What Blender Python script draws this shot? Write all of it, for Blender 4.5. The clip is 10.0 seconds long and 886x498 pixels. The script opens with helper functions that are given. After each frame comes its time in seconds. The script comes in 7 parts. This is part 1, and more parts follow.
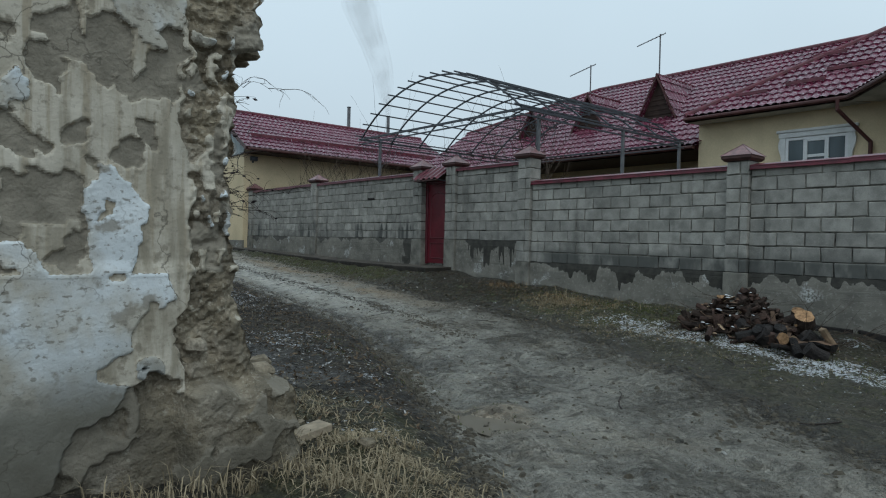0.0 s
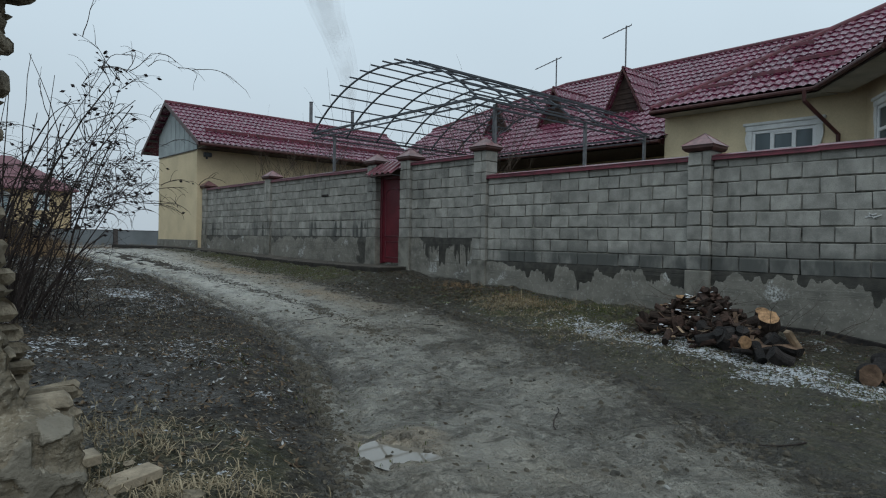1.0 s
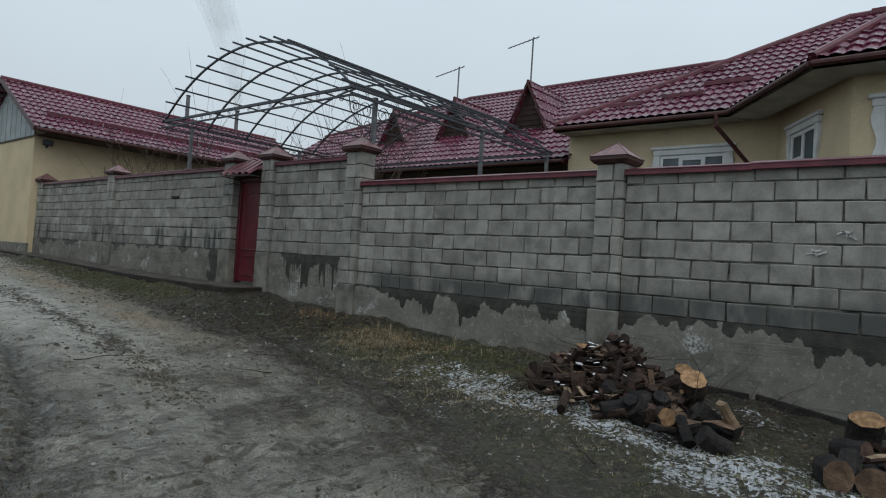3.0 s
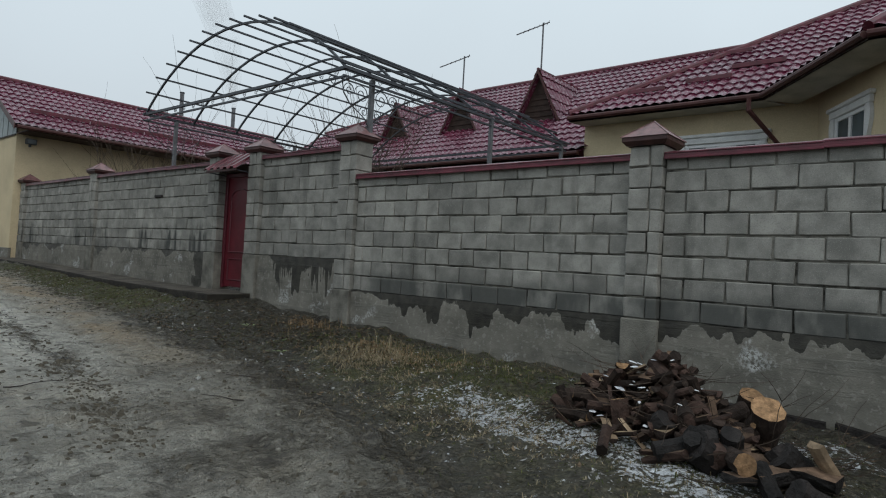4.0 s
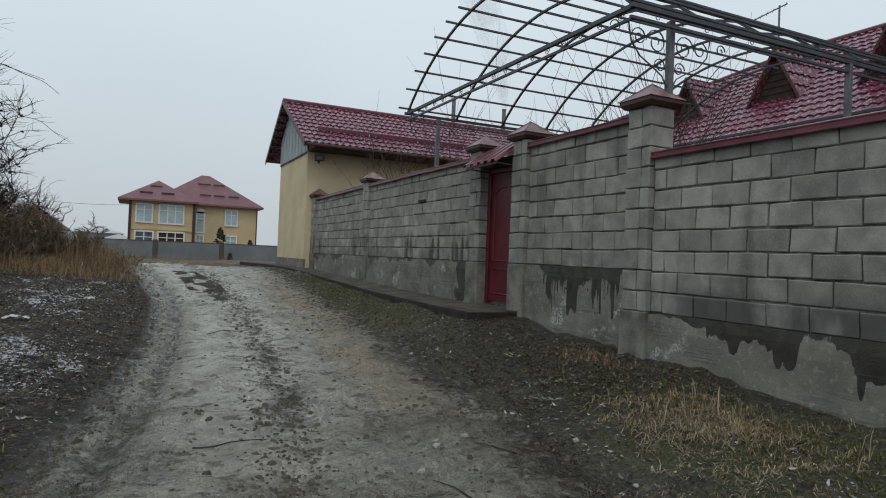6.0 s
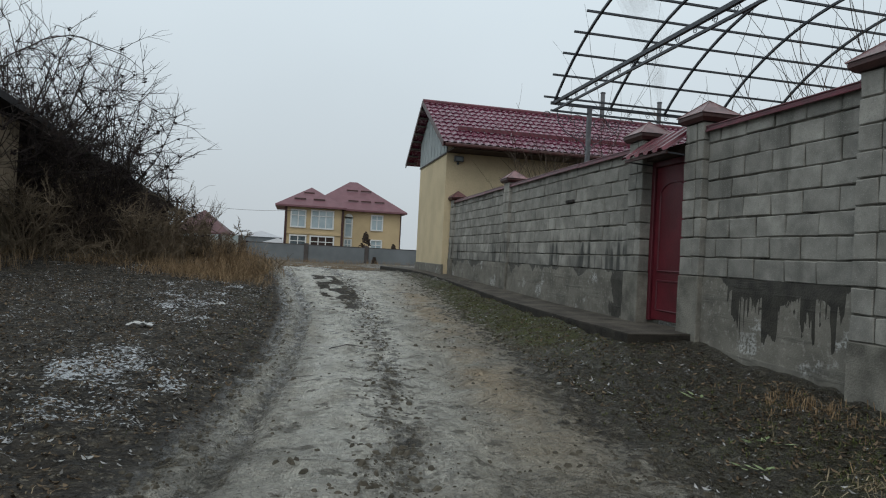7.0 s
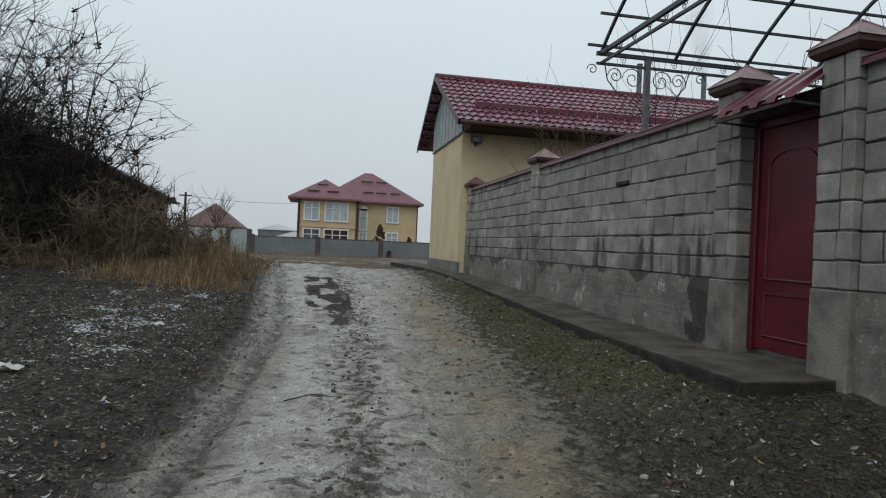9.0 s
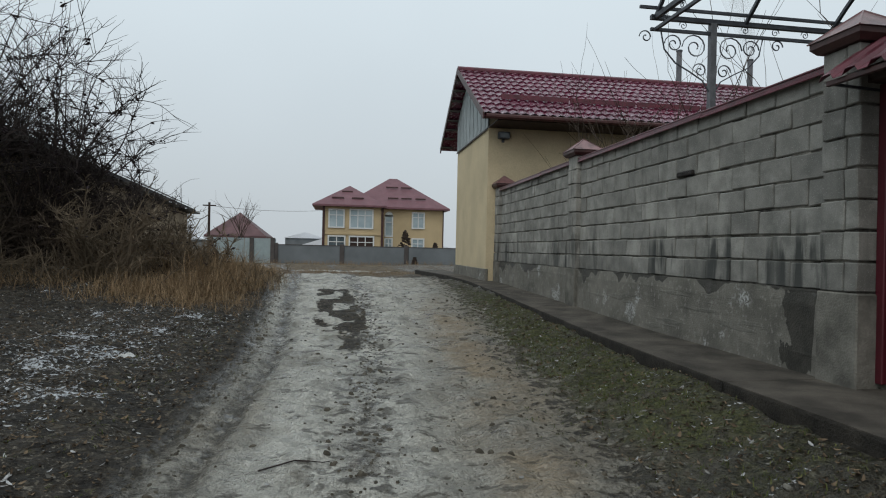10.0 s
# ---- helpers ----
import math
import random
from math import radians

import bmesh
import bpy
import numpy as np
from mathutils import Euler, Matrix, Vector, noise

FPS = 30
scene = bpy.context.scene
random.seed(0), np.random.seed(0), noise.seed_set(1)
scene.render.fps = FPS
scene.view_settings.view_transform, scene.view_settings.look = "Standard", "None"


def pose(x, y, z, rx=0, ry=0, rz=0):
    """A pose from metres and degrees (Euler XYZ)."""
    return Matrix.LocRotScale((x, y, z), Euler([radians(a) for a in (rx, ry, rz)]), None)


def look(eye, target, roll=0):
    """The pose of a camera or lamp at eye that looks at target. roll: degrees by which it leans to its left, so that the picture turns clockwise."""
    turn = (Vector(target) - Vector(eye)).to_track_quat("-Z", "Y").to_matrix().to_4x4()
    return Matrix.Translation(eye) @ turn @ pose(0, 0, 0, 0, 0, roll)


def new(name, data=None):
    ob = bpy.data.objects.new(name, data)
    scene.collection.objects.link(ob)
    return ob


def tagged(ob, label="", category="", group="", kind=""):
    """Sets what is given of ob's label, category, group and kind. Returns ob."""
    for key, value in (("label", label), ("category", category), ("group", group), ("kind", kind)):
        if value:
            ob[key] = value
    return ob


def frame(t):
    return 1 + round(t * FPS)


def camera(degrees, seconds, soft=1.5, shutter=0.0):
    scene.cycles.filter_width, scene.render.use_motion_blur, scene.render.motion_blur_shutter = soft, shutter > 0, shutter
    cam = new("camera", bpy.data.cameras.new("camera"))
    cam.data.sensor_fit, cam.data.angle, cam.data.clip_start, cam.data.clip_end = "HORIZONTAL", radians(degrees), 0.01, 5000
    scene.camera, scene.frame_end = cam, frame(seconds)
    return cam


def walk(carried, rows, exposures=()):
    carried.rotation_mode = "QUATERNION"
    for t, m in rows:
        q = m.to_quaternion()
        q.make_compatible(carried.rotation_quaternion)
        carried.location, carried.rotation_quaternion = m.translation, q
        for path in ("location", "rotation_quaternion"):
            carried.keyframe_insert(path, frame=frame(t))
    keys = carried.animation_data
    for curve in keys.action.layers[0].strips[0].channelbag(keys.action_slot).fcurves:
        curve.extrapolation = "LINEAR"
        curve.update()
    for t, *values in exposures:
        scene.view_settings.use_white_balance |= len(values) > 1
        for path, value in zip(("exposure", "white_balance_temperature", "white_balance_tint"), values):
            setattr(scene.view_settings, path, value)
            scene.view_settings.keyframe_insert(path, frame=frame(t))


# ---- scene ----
cam = camera(69.1, 10.0, 1.1)
METRES, EYE, TILT, LEAN, TURN = 11.345, 1.35, 0.0, 0.0, -40.0
ROWS = [
    (0.0, 0.0, 0.0, 0.0, 0.02, -0.7, -1.31),
    (0.5, 0.0197, 0.0286, -0.0019, 1.46, -0.41, -0.02),
    (1.0, 0.0443, 0.0659, -0.0024, -1.98, -0.68, -1.01),
    (1.5, 0.0634, 0.1104, 0.0004, -5.8, -0.48, -2.36),
    (2.0, 0.085, 0.151, 0.0006, -5.43, 1.21, -2.64),
    (2.5, 0.0993, 0.197, 0.0008, -10.44, 1.43, -3.78),
    (4.0, 0.1281, 0.3429, 0.003, -9.87, 1.48, -3.16),
    (4.5, 0.1311, 0.39, 0.0036, -7.98, 2.9, -1.83),
    (5.0, 0.1277, 0.4406, 0.0032, -2.76, 0.94, -0.86),
    (5.5, 0.1244, 0.4872, 0.006, 4.16, -0.03, -0.53),
    (6.0, 0.1181, 0.5393, 0.0084, 14.36, 0.7, -2.36),
    (7.5, 0.0592, 0.6846, 0.0131, 28.43, 0.21, -2.56),
    (8.0, 0.0402, 0.731, 0.0159, 27.39, -0.68, -1.54),
    (8.5, 0.0192, 0.7801, 0.0179, 29.08, 0.4, -2.59),
    (9.0, -0.0091, 0.8295, 0.0204, 28.58, -0.26, -2.5),
    (9.5, -0.0337, 0.8821, 0.0215, 30.21, 0.57, -0.25),
    (10.0, -0.0625, 0.9286, 0.0236, 31.0, 0.09, -1.3),
]
walk(cam, [(t, pose(0, 0, EYE, TILT, LEAN, TURN) @ pose(METRES * x, METRES * y, METRES * z, 90 + pitch, roll, yaw)) for t, x, y, z, yaw, pitch, roll in ROWS],
     exposures=[(0.0, -0.03, 5980, 4), (1.0, -0.08, 6060, 6), (2.0, -0.06, 6150, 7), (2.5, -0.08, 6220, 8), (4.0, -0.02, 6430, 9), (4.5, 0.12, 6450, 9), (5.0, 0.03, 6460, 9), (5.5, 0.0, 6460, 9), (10.0, 0.0, 6500, 9)])

# ---------------------------------------------------------------- light
world = bpy.data.worlds.new("overcast_sky")
scene.world = world
world.use_nodes = True
wn = world.node_tree.nodes
wl = world.node_tree.links
wn.clear()
w_out = wn.new("ShaderNodeOutputWorld")
w_bg = wn.new("ShaderNodeBackground")
w_sky = wn.new("ShaderNodeTexSky")
w_sky.sky_type = 'NISHITA'
w_sky.sun_disc = False
w_sky.sun_elevation = radians(38)
w_sky.sun_rotation = radians(200)
w_sky.air_density, w_sky.dust_density, w_sky.ozone_density = 1.0, 6.0, 1.5
w_mul = wn.new("ShaderNodeMix")
w_mul.data_type = 'RGBA'
w_mul.blend_type = 'MULTIPLY'
w_mul.inputs[0].default_value = 1.0
w_mul.inputs[7].default_value = (0.10, 0.10, 0.10, 1)
wl.new(w_sky.outputs[0], w_mul.inputs[6])
# cloud deck: a pale grey sheet, a little brighter towards the zenith, with soft mottling
w_geo = wn.new("ShaderNodeTexCoord")
w_sep = wn.new("ShaderNodeSeparateXYZ")
wl.new(w_geo.outputs["Generated"], w_sep.inputs[0])
w_ramp = wn.new("ShaderNodeValToRGB")
w_ramp.color_ramp.elements[0].position, w_ramp.color_ramp.elements[0].color = 0.0, (0.555, 0.605, 0.645, 1)
w_ramp.color_ramp.elements[1].position, w_ramp.color_ramp.elements[1].color = 0.45, (0.76, 0.86, 0.92, 1)
wl.new(w_sep.outputs[2], w_ramp.inputs[0])
w_noise = wn.new("ShaderNodeTexNoise")
w_noise.inputs["Scale"].default_value = 2.2
w_noise.inputs["Detail"].default_value = 3
wl.new(w_geo.outputs["Generated"], w_noise.inputs["Vector"])
w_map = wn.new("ShaderNodeMapRange")
w_map.inputs[3].default_value, w_map.inputs[4].default_value = 0.93, 1.07
wl.new(w_noise.outputs[0], w_map.inputs[0])
w_mot = wn.new("ShaderNodeMix")
w_mot.data_type = 'RGBA'
w_mot.blend_type = 'MULTIPLY'
w_mot.inputs[0].default_value = 1.0
wl.new(w_ramp.outputs[0], w_mot.inputs[6])
wl.new(w_map.outputs[0], w_mot.inputs[7])
w_mix = wn.new("ShaderNodeMix")
w_mix.data_type = 'RGBA'
w_mix.inputs[0].default_value = 0.92
wl.new(w_mul.outputs[2], w_mix.inputs[6])
wl.new(w_mot.outputs[2], w_mix.inputs[7])
wl.new(w_mix.outputs[2], w_bg.inputs[0])
w_bg.inputs[1].default_value = 1.0
wl.new(w_bg.outputs[0], w_out.inputs[0])

sun_data = bpy.data.lights.new("sun", 'SUN')
sun_data.energy, sun_data.angle, sun_data.color = 0.55, radians(35), (1.0, 0.96, 0.9)
sun = new("sun", sun_data)
sun.matrix_world = look((-8, -12, 20), (0, 0, 0))


# ---------------------------------------------------------------- materials
def sock(node, name):
    return node.inputs[name]


class Mat:
    """A node material that is put together step by step."""

    def __init__(self, name, rough=0.8, metal=0.0, spec=0.3):
        self.m = bpy.data.materials.new(name)
        self.m.use_nodes = True
        self.t = self.m.node_tree
        self.n, self.l = self.t.nodes, self.t.links
        self.b = self.n["Principled BSDF"]
        self.b.inputs["Roughness"].default_value = rough
        self.b.inputs["Metallic"].default_value = metal
        self.b.inputs["Specular IOR Level"].default_value = spec
        self.geo = self.n.new("ShaderNodeNewGeometry")
        self.heights = []

    def pos(self, sx=1.0, sy=1.0, sz=1.0):
        if (sx, sy, sz) == (1.0, 1.0, 1.0):
            return self.geo.outputs["Position"]
        v = self.n.new("ShaderNodeVectorMath")
        v.operation = 'MULTIPLY'
        self.l.new(self.geo.outputs["Position"], v.inputs[0])
        v.inputs[1].default_value = (sx, sy, sz)
        return v.outputs[0]

    def noise(self, scale, detail=4, stretch=(1, 1, 1), lo=0.35, hi=0.65, rough=0.55, vec=None):
        k = self.n.new("ShaderNodeTexNoise")
        k.inputs["Scale"].default_value = scale
        k.inputs["Detail"].default_value = detail
        k.inputs["Roughness"].default_value = rough
        self.l.new(vec if vec is not None else self.pos(*[float(s) for s in stretch]), k.inputs["Vector"])
        r = self.n.new("ShaderNodeMapRange")
        r.inputs[1].default_value, r.inputs[2].default_value = lo, hi
        self.l.new(k.outputs[0], r.inputs[0])
        return r.outputs[0]

    def attr(self, name):
        a = self.n.new("ShaderNodeAttribute")
        a.attribute_name = name
        return a.outputs["Fac"]

    def rand(self):
        return self.n.new("ShaderNodeObjectInfo").outputs["Random"]

    def island(self):
        return self.geo.outputs["Random Per Island"]

    def axis(self, i):
        s = self.n.new("ShaderNodeSeparateXYZ")
        self.l.new(self.geo.outputs["Position"], s.inputs[0])
        return s.outputs[i]

    def math(self, op, a, b=0.0, c=0.0):
        m = self.n.new("ShaderNodeMath")
        m.operation = op
        for i, v in enumerate((a, b, c)):
            if isinstance(v, (int, float)):
                m.inputs[i].default_value = v
            else:
                self.l.new(v, m.inputs[i])
        return m.outputs[0]

    def remap(self, v, a, b, c=0.0, d=1.0):
        r = self.n.new("ShaderNodeMapRange")
        for i, k in enumerate((a, b, c, d)):
            r.inputs[i + 1].default_value = k
        self.l.new(v, r.inputs[0])
        return r.outputs[0]

    def mix(self, fac, a, b, mode='MIX'):
        m = self.n.new("ShaderNodeMix")
        m.data_type = 'RGBA'
        m.blend_type = mode
        for i, v in ((0, fac), (6, a), (7, b)):
            if isinstance(v, (int, float)):
                m.inputs[i].default_value = v
            elif isinstance(v, tuple):
                m.inputs[i].default_value = (*v, 1)
            else:
                self.l.new(v, m.inputs[i])
        return m.outputs[2]

    def color(self, c):
        if isinstance(c, tuple):
            self.b.inputs["Base Color"].default_value = (*c, 1)
        else:
            self.l.new(c, self.b.inputs["Base Color"])
        return self

    def roughness(self, v):
        self.l.new(v, self.b.inputs["Roughness"])
        return self

    def bump(self, v, dist=0.01, strength=0.6):
        k = self.n.new("ShaderNodeBump")
        k.inputs["Distance"].default_value = dist
        k.inputs["Strength"].default_value = strength
        self.l.new(v, k.inputs["Height"])
        if self.heights:
            self.l.new(self.heights[-1], k.inputs["Normal"])
        self.heights.append(k.outputs[0])
        self.l.new(k.outputs[0], self.b.inputs["Normal"])
        return self


def plain(name, col, var=0.25, scale=6.0, rough=0.75, metal=0.0, bump=0.004, spec=0.3, fine=60.0, rnd=0.0):
    """One surface with broad and fine variation and light relief."""
    k = Mat(name, rough, metal, spec)
    dark = tuple(c * (1 - var) for c in col)
    lite = tuple(min(1, c * (1 + var)) for c in col)
    c = k.mix(k.noise(scale), dark, lite)
    c = k.mix(k.math('MULTIPLY', k.noise(fine, 3), 0.35), c, tuple(c2 * 0.6 for c2 in col))
    if rnd:
        c = k.mix(1.0, c, k.remap(k.rand(), 0, 1, 1 - rnd, 1 + rnd), 'MULTIPLY')
    k.color(c)
    if bump:
        k.bump(k.noise(fine, 4), bump, 0.5)
    return k.m


def make_block_mat():
    k = Mat("concrete_block", 0.9, 0, 0.2)
    c = k.mix(k.noise(5.0, 5), (0.226, 0.221, 0.201), (0.372, 0.361, 0.328))
    # broad weathering, and soot-dark trails that run down from the coping
    c = k.mix(k.math('MULTIPLY', k.noise(0.9, 5, (1, 1, 0.7), 0.45, 0.68), 0.40), c, (0.135, 0.133, 0.120))
    c = k.mix(k.math('MULTIPLY', k.noise(3.2, 4, (1, 1, 0.16), 0.57, 0.70), 0.55), c, (0.098, 0.096, 0.086))
    c = k.mix(k.math('MULTIPLY', k.noise(2.4, 6, (1, 1, 1.4), 0.60, 0.70), 0.40), c, (0.47, 0.46, 0.42))
    c = k.mix(1.0, c, k.remap(k.rand(), 0, 1, 0.76, 1.10), 'MULTIPLY')
    c = k.mix(k.math('MULTIPLY', k.noise(85, 4, lo=0.5, hi=0.72), 0.5), c, (0.15, 0.155, 0.15))
    c = k.mix(k.math('MULTIPLY', k.noise(130, 2, lo=0.60, hi=0.7), 0.6), c, (0.43, 0.43, 0.41))
    # damp that has risen into the lowest courses, with streaks that run down
    z = k.axis(2)
    y = k.axis(1)
    low = k.math('MULTIPLY', k.remap(z, 1.14, 1.30, 1, 0), k.remap(y, 8.9, 8.2, 0, 1))
    damp = k.math('MULTIPLY', low, k.noise(2.6, 4, (1, 1, 0.5), 0.30, 0.52))
    c = k.mix(k.math('MULTIPLY', damp, 0.85), c, (0.075, 0.078, 0.074))
    streak = k.math('MULTIPLY', k.noise(5.2, 5, (1, 1, 0.13), 0.49, 0.57), k.noise(1.5, 3, (1, 1, 0.10), 0.42, 0.56))
    band = k.math('MULTIPLY', k.remap(z, 1.98, 1.72, 0, 1), k.remap(y, 12.2, 12.6, 0, 1))
    c = k.mix(k.math('MULTIPLY', k.math('MULTIPLY', streak, band), 0.95), c, (0.06, 0.063, 0.06))
    band3 = k.math('MULTIPLY', k.remap(z, 1.65, 1.42, 0, 1), k.remap(y, 9.0, 9.3, 0, 1))
    c = k.mix(k.math('MULTIPLY', k.math('MULTIPLY', k.noise(4, 3), band3), 0.5), c, (0.09, 0.09, 0.085))
    k.color(c)
    k.bump(k.noise(110, 3, lo=0.55, hi=0.7), 0.003, 0.6)
    k.bump(k.noise(11, 3), 0.006, 0.25)
    return k.m


def make_plinth_mat(name, top, reach, streaks):
    """Cement render with a damp band under its top edge that ends in a torn, dripping line."""
    k = Mat(name, 0.85, 0, 0.3)
    c = k.mix(k.noise(3.0, 5), (0.122, 0.116, 0.100), (0.208, 0.197, 0.170))
    c = k.mix(k.math('MULTIPLY', k.noise(70, 4, lo=0.5, hi=0.7), 0.4), c, (0.13, 0.13, 0.12))
    c = k.mix(k.math('MULTIPLY', k.noise(2.1, 6, (1, 1, 1.2), 0.60, 0.66), k.noise(38, 5, lo=0.44, hi=0.54)), c, (0.48, 0.49, 0.48))
    c = k.mix(k.math('MULTIPLY', k.noise(5.5, 7, lo=0.48, hi=0.62), 0.45), c, (0.085, 0.082, 0.070))
    c = k.mix(k.math('MULTIPLY', k.noise(19, 6, lo=0.56, hi=0.64), 0.45), c, (0.33, 0.32, 0.29))
    z = k.axis(2)
    marks = k.noise(9.0, 4, (1, 0.10, 1), 0.56, 0.64)
    c = k.mix(k.math('MULTIPLY', marks, 0.4), c, (0.10, 0.10, 0.09))
    c = k.mix(k.math('MULTIPLY', k.noise(1.3, 5), 0.3), c, (0.30, 0.285, 0.245))
    edge = k.noise(2.3, 3, (1, 1, 0.22), 0.40, 0.60)
    edge2 = k.noise(8.0, 5, (1, 1, 0.75), 0.36, 0.64)
    d = k.math('ADD', k.math('MULTIPLY', edge, reach), k.math('MULTIPLY', edge2, reach * 0.30))
    if not streaks:
        # single runs reach far down; the damp dies out towards the gate
        run = k.noise(2.9, 2, (1, 1, 0.03), 0.61, 0.65)
        d = k.math('ADD', d, k.math('MULTIPLY', run, reach * 0.9))
        if top > 1.1:
            # thin separate runs under the damp band, dense in the middle of the bay
            bay = k.math('MULTIPLY', k.remap(k.axis(1), 9.05, 9.35, 0, 1), k.remap(k.axis(1), 10.75, 10.45, 0, 1))
            thin = k.math('MULTIPLY', k.noise(12, 2, (1, 1, 0.04), 0.47, 0.56), k.noise(5.0, 2, (1, 1, 0.02), 0.2, 0.7))
            d = k.math('MULTIPLY', k.math('ADD', k.math('MULTIPLY', edge2, 0.16), k.math('ADD', 0.12, k.math('MULTIPLY', thin, 0.52))), bay)
        if top < 1.1:
            d = k.math('MULTIPLY', d, k.remap(k.axis(1), 8.35, 7.6, 0.12, 1.0))
    else:
        spill = k.math('MULTIPLY', k.remap(k.axis(1), 12.70, 12.74, 0, 1), k.remap(k.math('ADD', k.axis(1), k.math('MULTIPLY', k.noise(9, 3, (1, 1, 0.6)), 0.16)), 13.08, 13.12, 1, 0))
    if streaks:
        d = k.math('ADD', k.math('MULTIPLY', d, k.noise(0.8, 1, (1, 1, 0.02), 0.45, 0.6)), k.math('MULTIPLY', spill, 0.55))
    f = k.math('SUBTRACT', z, k.math('SUBTRACT', top, d))
    wet = k.remap(f, 0.0, 0.012, 0, 1)
    c = k.mix(k.math('MULTIPLY', wet, 0.88 if streaks else 0.97), c, k.mix(k.noise(8, 4), (0.022, 0.021, 0.018), (0.050, 0.047, 0.039)))
    k.color(c)
    k.roughness(k.remap(wet, 0, 1, 0.88, 0.6))
    k.bump(k.noise(60, 4), 0.003, 0.5)
    k.bump(marks, 0.006, 0.5)
    k.bump(k.math('MULTIPLY', wet, -1.0), 0.006, 0.6)
    return k.m


def make_tile_mat():
    k = Mat("red_metal_tile", 0.3, 0.0, 0.6)
    c = k.mix(k.noise(0.9, 4), (0.092, 0.011, 0.033), (0.148, 0.019, 0.051))
    c = k.mix(k.math('MULTIPLY', k.noise(22, 4, lo=0.5, hi=0.75), 0.45), c, (0.05, 0.014, 0.02))
    # frost that keeps to the steps of the sheet
    c = k.mix(k.math('MULTIPLY', k.noise(16, 5, lo=0.52, hi=0.64), 0.55), c, (0.50, 0.43, 0.46))
    k.color(c)
    k.roughness(k.remap(k.noise(5, 3), 0, 1, 0.2, 0.42))
    return k.m


def make_ground_mat():
    k = Mat("earth", 0.9, 0, 0.25)
    road, snow, grass, wet = k.attr("road"), k.attr("snow"), k.attr("grass"), k.attr("wet")
    soil = k.mix(k.noise(2.5, 5), (0.021, 0.017, 0.011), (0.055, 0.043, 0.029))
    soil = k.mix(k.noise(30, 6, lo=0.575, hi=0.63), soil, (0.205, 0.178, 0.135))
    soil = k.mix(k.noise(17, 6, lo=0.56, hi=0.64), soil, (0.105, 0.087, 0.060))
    soil = k.mix(k.math('MULTIPLY', k.noise(11, 6, lo=0.49, hi=0.60), 0.85), soil, (0.012, 0.009, 0.006))
    soil = k.mix(k.math('MULTIPLY', k.attr("trodden"), k.noise(3.2, 6, lo=0.36, hi=0.60)), soil, k.mix(k.noise(21, 5, lo=0.42, hi=0.6), (0.060, 0.051, 0.038), (0.150, 0.131, 0.100)))
    green = k.mix(k.noise(30, 4), (0.044, 0.054, 0.015), (0.116, 0.113, 0.039))
    soil = k.mix(k.math('MULTIPLY', grass, k.noise(6, 4, lo=0.3, hi=0.6)), soil, green)
    soil = k.mix(k.math('MULTIPLY', k.attr("straw"), k.noise(1.5, 6, lo=0.25, hi=0.6)), soil, (0.210, 0.153, 0.090))
    speck, brown, frost_sheen = k.attr("speck"), k.attr("brown"), k.attr("frost_sheen")
    mud = k.mix(k.noise(1.3, 5), (0.232, 0.217, 0.180), (0.385, 0.358, 0.298))
    mud = k.mix(k.math('MULTIPLY', k.noise(3.1, 6, (1, 1, 1), 0.48, 0.60), 0.45), mud, (0.150, 0.138, 0.112))
    mud = k.mix(k.math('MULTIPLY', k.noise(0.6, 3, lo=0.5, hi=0.68), 0.6), mud, (0.315, 0.261, 0.181))
    cv = k.n.new("ShaderNodeCombineXYZ")
    k.l.new(k.math('MULTIPLY', k.attr("lat"), 3.0), cv.inputs[0])
    k.l.new(k.math('MULTIPLY', k.axis(1), 0.11), cv.inputs[1])
    tracks = k.noise(5.5, 6, lo=0.42, hi=0.64, vec=cv.outputs[0])
    tread = k.noise(17.0, 5, lo=0.5, hi=0.66, vec=cv.outputs[0])
    mud = k.mix(k.math('MULTIPLY', tracks, 0.55), mud, (0.128, 0.114, 0.090))
    mud = k.mix(k.math('MULTIPLY', tread, 0.40), mud, (0.336, 0.315, 0.262))
    # pale frost, with the wet track's sheen put into the colour as well
    pale = k.math('MULTIPLY', frost_sheen, k.noise(2.6, 6, (1, 0.7, 1), 0.26, 0.52))
    mud = k.mix(k.math('MULTIPLY', pale, 0.95), mud, (0.78, 0.755, 0.68))
    mud = k.mix(k.math('MULTIPLY', brown, k.noise(1.6, 5, lo=0.3, hi=0.55)), mud, (0.420, 0.325, 0.215))
    spots = k.math('MULTIPLY', k.noise(9.5, 6, lo=0.50, hi=0.575), speck)
    mud = k.mix(k.math('MULTIPLY', spots, 0.85), mud, (0.063, 0.054, 0.040))
    spots2 = k.noise(5.0, 6, (1, 1.6, 1), 0.585, 0.63)
    mud = k.mix(k.math('MULTIPLY', spots2, 0.75), mud, (0.084, 0.073, 0.053))
    mud = k.mix(k.math('MULTIPLY', k.noise(24, 5, lo=0.56, hi=0.66), 0.30), mud, (0.420, 0.394, 0.331))
    m = k.math('ADD', road, k.math('MULTIPLY', k.math('SUBTRACT', k.noise(11, 6, lo=0.3, hi=0.7), 0.5), 0.7))
    c = k.mix(k.remap(m, 0.42, 0.58), soil, mud)
    c = k.mix(k.math('MULTIPLY', k.math('MULTIPLY', wet, k.noise(14, 6, lo=0.30, hi=0.56)), 0.85), c, (0.042, 0.036, 0.027))
